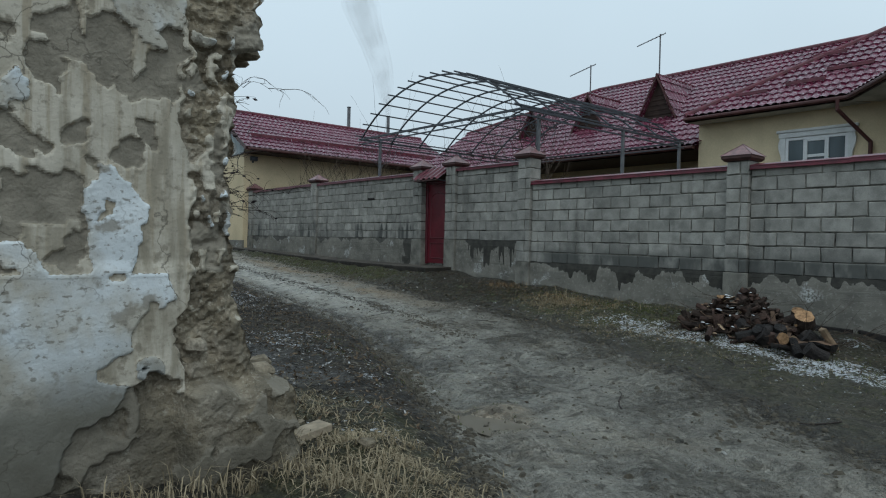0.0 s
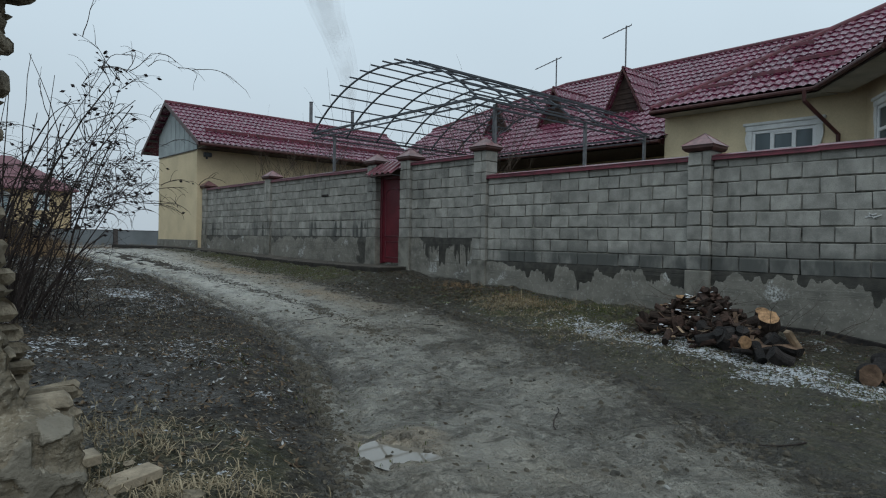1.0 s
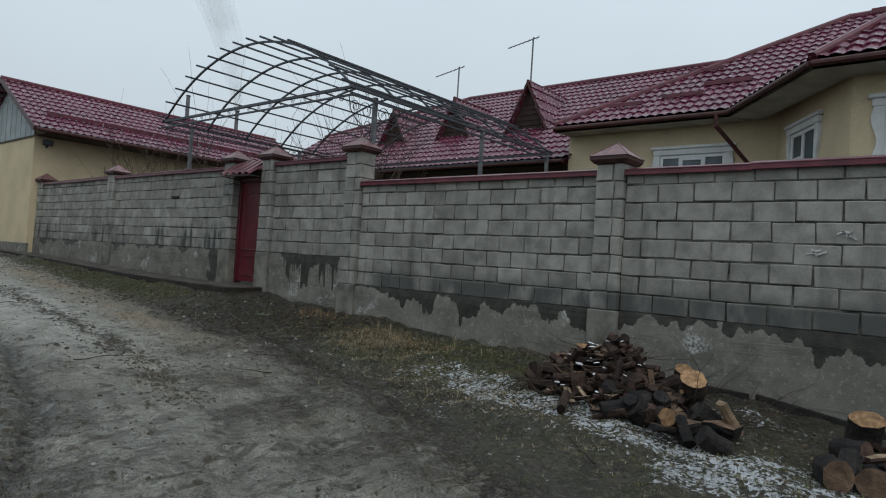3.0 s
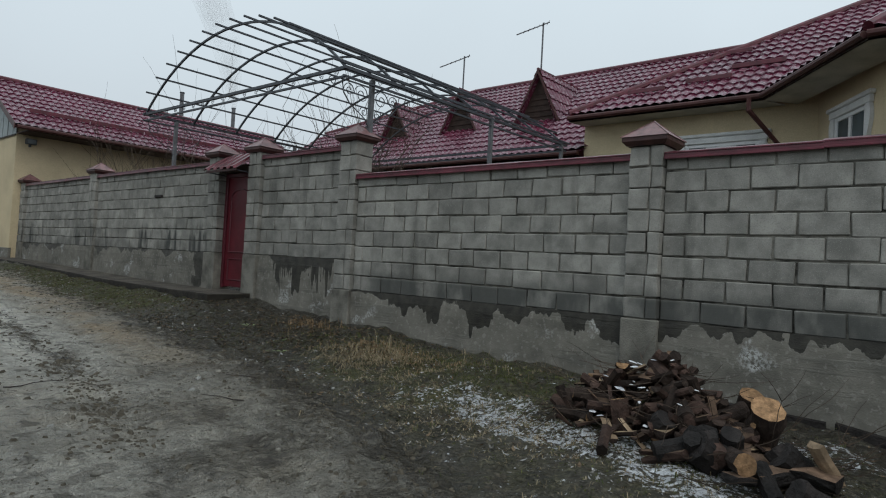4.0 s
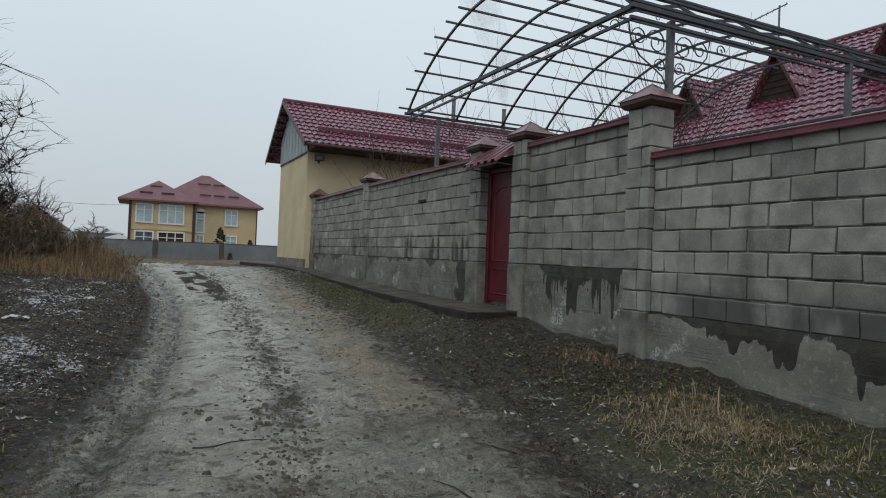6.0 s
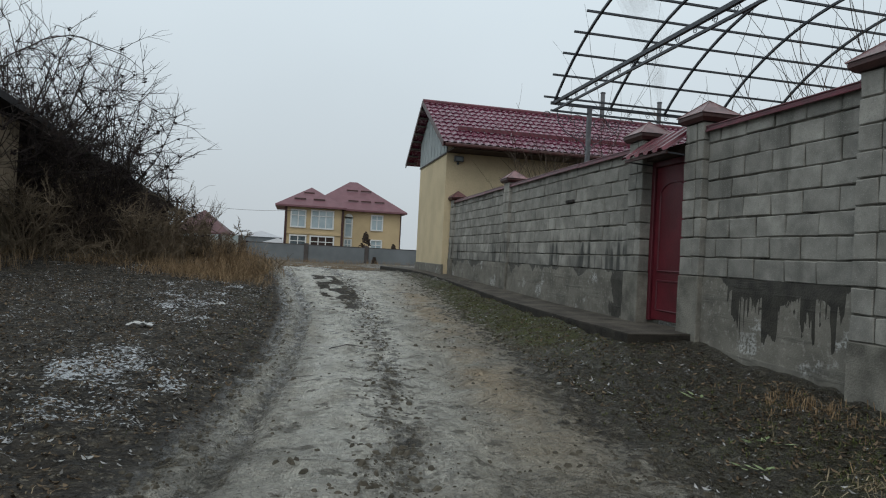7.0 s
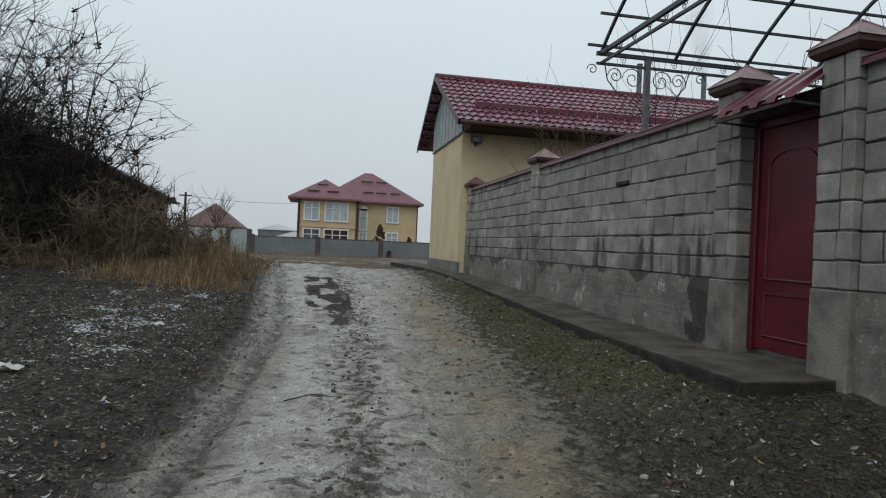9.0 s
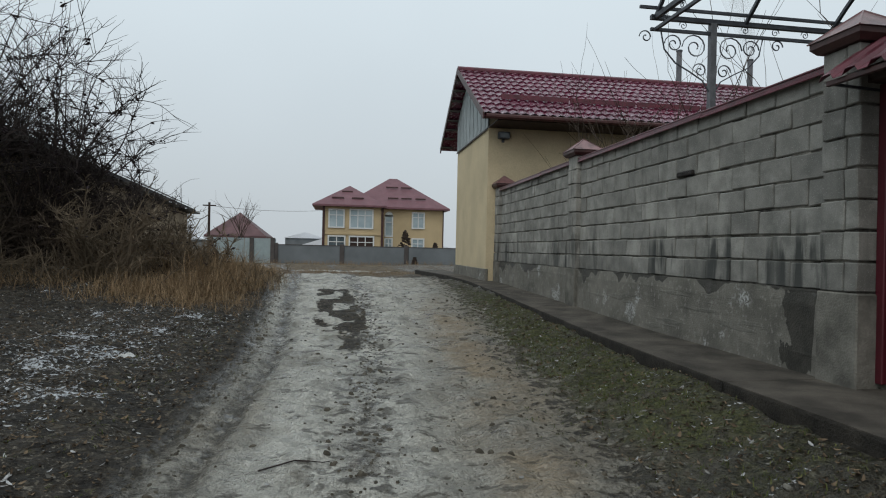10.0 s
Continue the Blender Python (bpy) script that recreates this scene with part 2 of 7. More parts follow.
    # snow lies in crisp flecks that close up where more of it is left
    fleck = k.math('ADD', k.math('MULTIPLY', k.noise(27, 6, (1, 1, 1), 0.28, 0.72, 0.62), 0.7), k.math('MULTIPLY', k.noise(5.0, 5, lo=0.3, hi=0.7), 0.3))
    s = k.remap(k.math('ADD', fleck, k.math('MULTIPLY', snow, 0.36)), 0.83, 0.92)
    s = k.math('MULTIPLY', s, k.remap(snow, 0.02, 0.15))
    c = k.mix(s, c, (0.72, 0.74, 0.77))
    k.color(c)
    k.b.inputs["Specular IOR Level"].default_value = 0.55
    r = k.math('SUBTRACT', 0.90, k.math('MULTIPLY', k.math('ADD', k.math('MULTIPLY', road, k.noise(4.2, 6, lo=0.36, hi=0.60)), wet), 0.60))
    k.roughness(r)
    k.bump(k.noise(45, 3), 0.014, 0.8)
    k.bump(k.noise(9, 6), 0.10, 1.0)
    k.bump(k.math('MULTIPLY', k.math('ADD', tread, tracks), road), 0.022, 0.8)
    # churned lumps, a hand's width across
    k.bump(k.math('MULTIPLY', k.noise(15, 5, (1, 1.3, 1), 0.42, 0.62), road), 0.030, 0.8)
    return k.m


def make_ruin_mat():
    """Coats of an old wall: whitewash, lime plaster, grey render, bare clay."""
    k = Mat("old_plaster", 0.92, 0, 0.15)
    clay = k.mix(k.noise(7, 6), (0.20, 0.165, 0.115), (0.36, 0.31, 0.225))
    clay = k.mix(k.noise(2.6, 5, lo=0.45, hi=0.62), clay, k.mix(k.noise(26, 4), (0.22, 0.19, 0.15), (0.43, 0.39, 0.32)))
    clay = k.mix(k.noise(60, 3, lo=0.55, hi=0.7), clay, (0.44, 0.40, 0.32))
    clay = k.mix(k.math('MULTIPLY', k.noise(33, 5, lo=0.55, hi=0.66), 0.6), clay, (0.10, 0.085, 0.062))
    clay = k.mix(k.math('MULTIPLY', k.noise(3.4, 6, lo=0.45, hi=0.58), 0.7), clay, (0.115, 0.100, 0.075))
    clay = k.mix(k.noise(14, 6, lo=0.62, hi=0.68), clay, (0.50, 0.46, 0.38))
    grey = k.mix(k.noise(9, 5), (0.19, 0.172, 0.138), (0.30, 0.272, 0.22))
    lime = k.mix(k.noise(5, 6), (0.40, 0.365, 0.295), (0.56, 0.52, 0.44))
    lime = k.mix(k.math('MULTIPLY', k.noise(26, 5, (1, 1, 0.08), 0.50, 0.64), 0.75), lime, (0.31, 0.265, 0.19))
    lime = k.mix(k.noise(11, 5, (1, 1, 0.15), 0.54, 0.66), lime, (0.30, 0.27, 0.21))
    lime = k.mix(k.math('MULTIPLY', k.noise(17, 6, lo=0.58, hi=0.66), 0.7), lime, (0.22, 0.195, 0.15))
    white = k.mix(k.noise(4, 5), (0.54, 0.58, 0.60), (0.70, 0.74, 0.76))
    white = k.mix(k.noise(3.0, 6, (1, 1, 0.8), 0.47, 0.62), white, (0.44, 0.415, 0.355))
    white = k.mix(k.math('MULTIPLY', k.noise(9, 6, lo=0.57, hi=0.64), 0.8), white, (0.26, 0.24, 0.20))
    white = k.mix(k.math('MULTIPLY', k.noise(30, 5, (1, 1, 1.6), 0.60, 0.66), 0.7), white, (0.17, 0.155, 0.125))
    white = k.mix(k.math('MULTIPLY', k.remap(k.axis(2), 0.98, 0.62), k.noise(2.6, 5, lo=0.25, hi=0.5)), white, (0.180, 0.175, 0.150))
    fray = k.math('MULTIPLY', k.math('SUBTRACT', k.noise(60, 4), 0.5), 0.5)
    c = k.mix(k.remap(k.math('ADD', k.attr("grey"), fray), 0.42, 0.58), clay, grey)
    c = k.mix(k.remap(k.math('ADD', k.attr("lime"), fray), 0.42, 0.58), c, lime)
    c = k.mix(k.remap(k.math('ADD', k.attr("white"), fray), 0.42, 0.58), c, white)
    c = k.mix(k.math('MULTIPLY', k.noise(45, 4, lo=0.58, hi=0.7), 0.35), c, (0.12, 0.11, 0.09))
    vor = k.n.new("ShaderNodeTexVoronoi")
    vor.feature = 'DISTANCE_TO_EDGE'
    vor.inputs["Scale"].default_value = 2.6
    dist = k.n.new("ShaderNodeVectorMath")
    dist.operation = 'ADD'
    wn3 = k.n.new("ShaderNodeTexNoise")
    wn3.inputs["Scale"].default_value, wn3.inputs["Detail"].default_value = 5.0, 5
    k.l.new(k.geo.outputs["Position"], wn3.inputs["Vector"])
    sc = k.n.new("ShaderNodeVectorMath")
    sc.operation = 'SCALE'
    sc.inputs[3].default_value = 0.35
    k.l.new(wn3.outputs[1], sc.inputs[0])
    k.l.new(k.geo.outputs["Position"], dist.inputs[0])
    k.l.new(sc.outputs[0], dist.inputs[1])
    k.l.new(dist.outputs[0], vor.inputs["Vector"])
    crack = k.math('MULTIPLY', k.remap(vor.outputs["Distance"], 0.0, 0.012, 1, 0), k.noise(1.7, 2, lo=0.5, hi=0.6))
    c = k.mix(k.math('MULTIPLY', crack, 0.75), c, (0.09, 0.08, 0.065))
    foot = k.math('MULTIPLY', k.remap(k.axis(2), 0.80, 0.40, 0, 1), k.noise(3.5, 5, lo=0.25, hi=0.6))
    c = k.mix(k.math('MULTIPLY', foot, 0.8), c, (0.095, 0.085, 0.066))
    c = k.mix(k.math('MULTIPLY', k.noise(2.3, 6, (1, 1, 0.6), 0.5, 0.7), 0.35), c, (0.22, 0.20, 0.165))
    k.color(c)
    rough_clay = k.remap(k.math('ADD', k.math('ADD', k.attr("white"), k.attr("lime")), k.math('MULTIPLY', k.attr("grey"), 0.6)), 0.0, 1.0, 1, 0.25)
    k.bump(k.math('MULTIPLY', k.noise(55, 5), rough_clay), 0.008, 0.6)
    k.bump(k.math('MULTIPLY', k.noise(12, 4), rough_clay), 0.014, 0.5)
    return k.m


M_BLOCK = make_block_mat()
M_PLINTH_LOW = make_plinth_mat("cement_render_low", 0.975, 0.27, False)
M_PLINTH_DRIP = make_plinth_mat("cement_render_drip", 1.39, 0.50, False)
M_PLINTH_FAR = make_plinth_mat("cement_render_far", 1.39, 0.17, True)
M_FOOTING = plain("cement_footing", (0.175, 0.168, 0.146), 0.45, 4, 0.9, 0, 0.006)
M_MORTAR = plain("mortar", (0.185, 0.176, 0.152), 0.85, 4.5, 0.95, bump=0.010)
M_MORTAR_PALE = plain("pale_mortar", (0.33, 0.33, 0.31), 0.25, 12, 0.95, bump=0.006)
M_TILE = make_tile_mat()
M_RED = plain("red_painted_sheet", (0.115, 0.017, 0.030), 0.35, 5, 0.32, 0.0, 0.001, 0.5)
# cap roofs are paler than the sides: frost and wet sky sheen as colour
M_CAP = plain("maroon_cap_sheet", (0.20, 0.105, 0.105), 0.4, 9, 0.35, 0.0, 0.001, 0.5)
M_CAP_SIDE = plain("brown_cap_sheet", (0.060, 0.026, 0.024), 0.3, 6, 0.5, 0.0, 0.001, 0.4)
M_DOOR = plain("red_door_paint", (0.108, 0.011, 0.019), 0.3, 2, 0.45, 0.0, 0.0012, 0.35)
M_DOOR_DARK = plain("dark_red_frame_paint", (0.085, 0.010, 0.018), 0.2, 3, 0.45, 0.0, 0.0008, 0.5)
M_YELLOW = plain("yellow_house_render", (0.64, 0.535, 0.355), 0.10, 1.2, 0.9, 0, 0.004, 0.2, 50)
# greyed ochre: the haze of distance is put into the far render's colour
M_YELLOW_FAR = plain("ochre_house_render", (0.54, 0.42, 0.255), 0.08, 0.6, 0.9, 0, 0.004, 0.2, 20)
M_SOFFIT = plain("pale_soffit_board", (0.46, 0.44, 0.40), 0.2, 2, 0.8)
M_GABLE = plain("grey_gable_sheet", (0.33, 0.37, 0.375), 0.12, 2, 0.6)
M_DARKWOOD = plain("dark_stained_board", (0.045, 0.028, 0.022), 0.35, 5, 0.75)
M_EAVE = plain("weathered_eave_board", (0.085, 0.078, 0.07), 0.35, 4, 0.85)
M_STEEL = plain("painted_steel_tube", (0.060, 0.066, 0.078), 0.25, 8, 0.5, 0.2, 0.001, 0.5)
M_STEEL_GREY = plain("grey_steel", (0.14, 0.145, 0.155), 0.25, 8, 0.55, 0.2, 0.001, 0.5)
M_WHITE = plain("white_plaster_trim", (0.70, 0.71, 0.70), 0.08, 6, 0.8)
M_PVC = plain("white_window_plastic", (0.74, 0.75, 0.75), 0.04, 6, 0.4, 0, 0)
M_SLAB_SIDE = plain("dark_side_concrete", (0.030, 0.026, 0.021), 0.5, 6, 0.8, 0, 0.01)
M_SLAB = plain("cast_concrete", (0.080, 0.070, 0.058), 0.5, 3, 0.85, 0, 0.006)
M_GUTTER = plain("brown_gutter_paint", (0.075, 0.028, 0.026), 0.2, 6, 0.5)
M_BARK = plain("damp_bark", (0.036, 0.025, 0.020), 0.55, 9, 0.9, 0, 0.012, 0.25, 40, 0.35)
M_BARK_RED = plain("reddish_bark", (0.062, 0.038, 0.030), 0.55, 9, 0.85, 0, 0.012, 0.25, 40, 0.35)
M_STUMP = plain("wet_black_bark", (0.017, 0.014, 0.013), 0.6, 9, 0.7, 0, 0.016, 0.3, 40, 0.4)
M_CUT = plain("fresh_cut_wood", (0.285, 0.172, 0.092), 0.45, 22, 0.85, 0, 0.004, 0.2, 90, 0.25)
M_SPLIT = plain("split_wood", (0.30, 0.22, 0.145), 0.35, 10, 0.85, 0, 0.006, 0.2, 50, 0.2)
M_SPLIT_DULL = plain("weathered_split_wood", (0.13, 0.085, 0.058), 0.45, 12, 0.9, 0, 0.008, 0.2, 50, 0.4)
M_SNOW = plain("thin_snow", (0.72, 0.74, 0.78), 0.06, 20, 0.8, 0, 0.004)
M_TWIG = plain("dark_twigs", (0.038, 0.029, 0.026), 0.4, 5, 0.9, 0, 0)
M_TWIG_B = plain("brown_twigs", (0.068, 0.050, 0.038), 0.4, 4, 0.9, 0, 0)
M_TWIG_TAN = plain("tan_twigs", (0.135, 0.103, 0.07), 0.4, 4, 0.9, 0, 0)
M_BERRY = plain("shrivelled_leaf", (0.024, 0.016, 0.018), 0.4, 9, 0.85, 0, 0)
M_GROUND = make_ground_mat()
M_RUIN = make_ruin_mat()
M_ADOBE = plain("clay_brick", (0.235, 0.20, 0.148), 0.4, 14, 0.95, 0, 0.012, 0.15, 45, 0.3)
M_FENCE = plain("grey_concrete_fence", (0.17, 0.185, 0.195), 0.15, 0.7, 0.9)
M_POST = plain("brown_grey_fence_post", (0.085, 0.075, 0.072), 0.2, 2, 0.9)
M_NEEDLE = plain("winter_brown_needles", (0.050, 0.036, 0.028), 0.4, 3, 0.9, 0, 0)
M_SHED = plain("old_clay_wall", (0.27, 0.215, 0.155), 0.35, 1.2, 0.95, 0, 0.02, 0.15, 14)
M_SHED_ROOF = plain("dark_old_roofing", (0.035, 0.032, 0.034), 0.4, 2, 0.8)
M_PAPER = plain("pale_litter", (0.55, 0.55, 0.54), 0.15, 20, 0.7)
M_GATE = plain("pale_blue_gate_paint", (0.33, 0.39, 0.40), 0.12, 2, 0.6)
M_DULLRED = plain("dull_red_roof_sheet", (0.13, 0.072, 0.075), 0.2, 1.5, 0.6)
M_CLOD = plain("mud_clod", (0.085, 0.074, 0.056), 0.4, 14, 0.9, 0, 0.006)
M_BOARD = plain("weathered_board", (0.33, 0.275, 0.20), 0.35, 9, 0.85, 0, 0.003)
# the far roof's red is muted for haze too
M_FARRED = plain("far_red_roof_sheet", (0.185, 0.088, 0.102), 0.12, 1.5, 0.5)


def grass_mat(name, a, b):
    k = Mat(name, 0.9, 0, 0.15)
    k.color(k.mix(k.island(), a, b))
    return k.m


M_GRASS = grass_mat("dry_grass", (0.15, 0.12, 0.075), (0.40, 0.335, 0.225))
M_GRASS_RED = grass_mat("rusty_dry_grass", (0.13, 0.088, 0.050), (0.36, 0.252, 0.150))
M_GRASS_GREEN = grass_mat("short_wet_grass", (0.040, 0.055, 0.016), (0.14, 0.15, 0.055))
M_LITTER = grass_mat("dead_leaves", (0.034, 0.024, 0.017), (0.20, 0.148, 0.098))
M_FROST = grass_mat("frosted_leaves", (0.14, 0.13, 0.115), (0.46, 0.46, 0.46))
M_WEED = grass_mat("pale_green_weed", (0.13, 0.17, 0.08), (0.30, 0.36, 0.20))

glass = Mat("window_glass", 0.06, 0.0, 0.35)
glass.color(glass.mix(glass.noise(1.8, 2, (1, 1, 0.3)), (0.045, 0.062, 0.070), (0.105, 0.135, 0.150)))
M_GLASS = glass.m
far_glass = Mat("curtained_glass", 0.12, 0.0, 0.6)
far_glass.color(far_glass.mix(far_glass.noise(0.8), (0.28, 0.36, 0.40), (0.42, 0.50, 0.53)))
M_FARGLASS = far_glass.m
water = Mat("puddle_water", 0.03, 0.0, 0.7)
water.color((0.17, 0.15, 0.12))
M_WATER = water.m


# ---------------------------------------------------------------- mesh helpers
class MB:
    """Vertices and faces of one mesh."""

    def __init__(self):
        self.v, self.f, self.smooth = [], [], False

    def add(self, vs, fs):
        o = len(self.v)
        self.v.extend([tuple(p) for p in vs])
        self.f.extend([tuple(i + o for i in f) for f in fs])
        return self

    def box(self, x0, y0, z0, x1, y1, z1):
        return self.add([(x0, y0, z0), (x1, y0, z0), (x1, y1, z0), (x0, y1, z0), (x0, y0, z1), (x1, y0, z1), (x1, y1, z1), (x0, y1, z1)],
                        [(0, 3, 2, 1), (4, 5, 6, 7), (0, 1, 5, 4), (1, 2, 6, 5), (2, 3, 7, 6), (3, 0, 4, 7)])

    def cbox(self, x0, y0, z0, x1, y1, z1, c=0.006, m=None, jit=0.0, rnd=None):
        """A box with chamfered edges; m turns it, jit moves its corners a little."""
        vs, fs, idx = [], [], {}
        lo, hi = (x0, y0, z0), (x1, y1, z1)
        for sx in (0, 1):
            for sy in (0, 1):
                for sz in (0, 1):
                    s = (sx, sy, sz)
                    j = [rnd.uniform(-jit, jit) for _ in range(3)] if jit else (0, 0, 0)
                    for ax in range(3):
                        p = []
                        for i in range(3):
                            e = hi[i] if s[i] else lo[i]
                            if i != ax:
                                e += -c if s[i] else c
                            p.append(e + j[i])
                        idx[s, ax] = len(vs)
                        vs.append(p)
        for ax in range(3):
            a, b = [(1, 2), (2, 0), (0, 1)][ax]
            for s in (0, 1):
                q = []
                for u, w in ((0, 0), (1, 0), (1, 1), (0, 1)):
                    k = [0, 0, 0]
                    k[ax], k[a], k[b] = s, u, w
                    q.append(idx[tuple(k), ax])
                fs.append(tuple(q) if s else tuple(reversed(q)))
        for ax in range(3):
            a, b = [(1, 2), (2, 0), (0, 1)][ax]
            for u in (0, 1):
                for w in (0, 1):
                    k0, k1 = [0, 0, 0], [0, 0, 0]
                    k0[a], k0[b], k1[a], k1[b], k1[ax] = u, w, u, w, 1
                    k0, k1 = tuple(k0), tuple(k1)
                    q = (idx[k0, a], idx[k1, a], idx[k1, b], idx[k0, b])
                    fs.append(q if (u == w) else tuple(reversed(q)))
        for sx in (0, 1):
            for sy in (0, 1):
                for sz in (0, 1):
                    s = (sx, sy, sz)
                    t = (idx[s, 0], idx[s, 1], idx[s, 2])
                    fs.append(t if (sx + sy + sz) % 2 else tuple(reversed(t)))
        if m is not None:
            vs = [m @ Vector(p) for p in vs]
        return self.add(vs, fs)

    def tube(self, pts, r0, r1=None, n=6, caps=True):
        r1 = r0 if r1 is None else r1
        pts = [Vector(p) for p in pts]
        k = len(pts)
        vs, fs = [], []
        for i, p in enumerate(pts):
            d = (pts[min(i + 1, k - 1)] - pts[max(i - 1, 0)])
            d = d.normalized() if d.length > 1e-9 else Vector((0, 0, 1))
            a = d.cross(Vector((0, 0, 1)) if abs(d.z) < 0.9 else Vector((1, 0, 0))).normalized()
            b = d.cross(a)
            r = r0 + (r1 - r0) * i / max(1, k - 1)
            for j in range(n):
                t = 2 * math.pi * (j + 0.5) / n
                vs.append(p + (a * math.cos(t) + b * math.sin(t)) * r)
        for i in range(k - 1):
            for j in range(n):
                j2 = (j + 1) % n
                fs.append((i * n + j, i * n + j2, (i + 1) * n + j2, (i + 1) * n + j))
        if caps:
            fs.append(tuple(reversed(range(n))))
            fs.append(tuple(range((k - 1) * n, k * n)))
        return self.add(vs, fs)

    def beam(self, a, b, w, h=None):
        """A square tube between two points."""
        return self.tube([a, b], (w if h is None else (w + h) / 2) * 0.7071, n=4)

    def prism(self, pts, d):
        """A flat outline of points pushed out by the vector d."""
        n = len(pts)
        d = Vector(d)
        pts = [Vector(p) for p in pts]
        vs = pts + [p + d for p in pts]
        fs = [tuple(reversed(range(n))), tuple(range(n, 2 * n))]
        fs += [(i, (i + 1) % n, n + (i + 1) % n, n + i) for i in range(n)]
        return self.add(vs, fs)


def mesh_of(name, mb, mat):
    me = bpy.data.meshes.new(name)
    me.from_pydata([tuple(v) for v in mb.v], [], mb.f)
    me.materials.append(mat)
    if mb.smooth:
        me.polygons.foreach_set("use_smooth", [True] * len(me.polygons))
    me.update()
    return me


def fix_normals(me):
    b = bmesh.new()
    b.from_mesh(me)
    bmesh.ops.recalc_face_normals(b, faces=b.faces)
    b.to_mesh(me)
    b.free()
    return me


def base_of(ob):
    """The pose of a thing or part in the world."""
    m = Matrix.Translation(ob.location)
    if ob.parent is None:
        return m
    return base_of(ob.parent) @ ob.matrix_parent_inverse @ m


def thing(name, at, label, category, group="", kind=""):
    ob = new(name)
    ob.empty_display_size = 0.1
    ob.location = at
    return tagged(ob, label, category, group, kind)


def part(name, mb, mat, parent, label=""):
    """Links a mesh given in world metres as one part under a thing or a part."""
    me = fix_normals(mesh_of(name, mb, mat))
    ob = new(name, me)
    ob.parent = parent
    ob.matrix_parent_inverse = base_of(parent).inverted()
    if label:
        ob["label"] = label
    return ob


def solid(name, mb, mat, label, category, group="", kind=""):
    ob = new(name, fix_normals(mesh_of(name, mb, mat)))
    return tagged(ob, label, category, group, kind)


def piece(name, me, parent, loc, rot=(0, 0, 0)):
    """One of many alike pieces, on shared mesh data."""
    ob = new(name, me)
    ob.parent = parent
    ob.matrix_parent_inverse = base_of(parent).inverted()
    ob.location = loc
    ob.rotation_euler = rot
    return ob


def lerp_table(table, t):
    if t <= table[0][0]:
        return table[0][1]
    for (a, va), (b, vb) in zip(table, table[1:]):
        if t <= b:
            return va + (vb - va) * (t - a) / (b - a)
    return table[-1][1]


_rng = np.random.RandomState(7)
LAT = _rng.rand(64, 64)


def field(x, y, s, seed=0):
    """Smooth noise from 0 to 1 over the plan; s: size of a lump in metres."""
    u, v = np.asarray(x) / s + seed * 7.31, np.asarray(y) / s + seed * 3.77
    i, j = np.floor(u).astype(int), np.floor(v).astype(int)
    a, b = u - i, v - j
    a, b = a * a * (3 - 2 * a), b * b * (3 - 2 * b)
    g = lambda p, q: LAT[p % 64, q % 64]
    return (g(i, j) * (1 - a) + g(i + 1, j) * a) * (1 - b) + (g(i, j + 1) * (1 - a) + g(i + 1, j + 1) * a) * b


# ---------------------------------------------------------------- ground
ROAD_L = [(-30, -22.0), (-8, -6.2), (0, 0.9), (2.55, 2.4), (4.05, 3.17), (6.3, 4.15), (9, 4.75), (12, 5.15), (15, 5.3), (19.5, 5.05), (31, 4.2), (45, 2.0)]
ROAD_R = [(-30, -16.0), (-8, 0.5), (0, 3.9), (1.5, 4.8), (3.6, 5.95), (5.4, 6.9), (8, 7.55), (12, 7.8), (16, 8.1), (21, 8.4), (31, 8.9), (45, 10.0)]
RISE = [(-40, -0.5), (0, 0.0), (5, 0.13), (10, 0.29), (15, 0.52), (20, 0.80), (24, 0.86), (30, 0.77), (40, 0.62), (54, 0.46), (90, 0.4), (800, 0.0)]
WALL_X = 9.66
BASE = [(-10, -0.1), (1.6, 0.06), (2.9, 0.26), (5.4, 0.36), (6.8, 0.43), (8.0, 0.50), (10.4, 0.61), (11.1, 0.675), (12.0, 0.69), (15, 0.71), (17.7, 0.77), (22.5, 0.89), (30, 0.86), (60, 0.46)]


def tab(table, arr):
    return np.interp(arr, [a for a, _ in table], [b for _, b in table])


def ground_height(x, y):
    x, y = np.asarray(x, float), np.asarray(y, float)
    r = tab(RISE, y)
    l, rr = tab(ROAD_L, y), tab(ROAD_R, y)
    # the verge on the house side climbs to the foot of the wall
    wall = tab(BASE, y)
    k = np.clip((x - rr) / np.maximum(0.3, WALL_X - 0.15 - 0.55 * np.clip((y - 9.8) / 1.4, 0, 1) - rr), 0, 1)
    k = k * k * (3 - 2 * k)
    z = r + (wall - r) * k
    # the verge on the other side stands a little over the road and goes on rising
    out = np.clip(l - x, 0, None)
    near = np.clip(1 - np.abs(y - 2) / 6, 0, 1)
    bank = np.clip(out / 0.6, 0, 1) * (0.07 + 0.14 * near) + np.clip(out - 0.6, 0, 5) * (0.035 + 0.05 * np.clip((y - 16) / 6, 0, 1))
    far = np.clip((y - 28) / 15, 0, 1)
    z = z + bank * (1 - far)
    return z


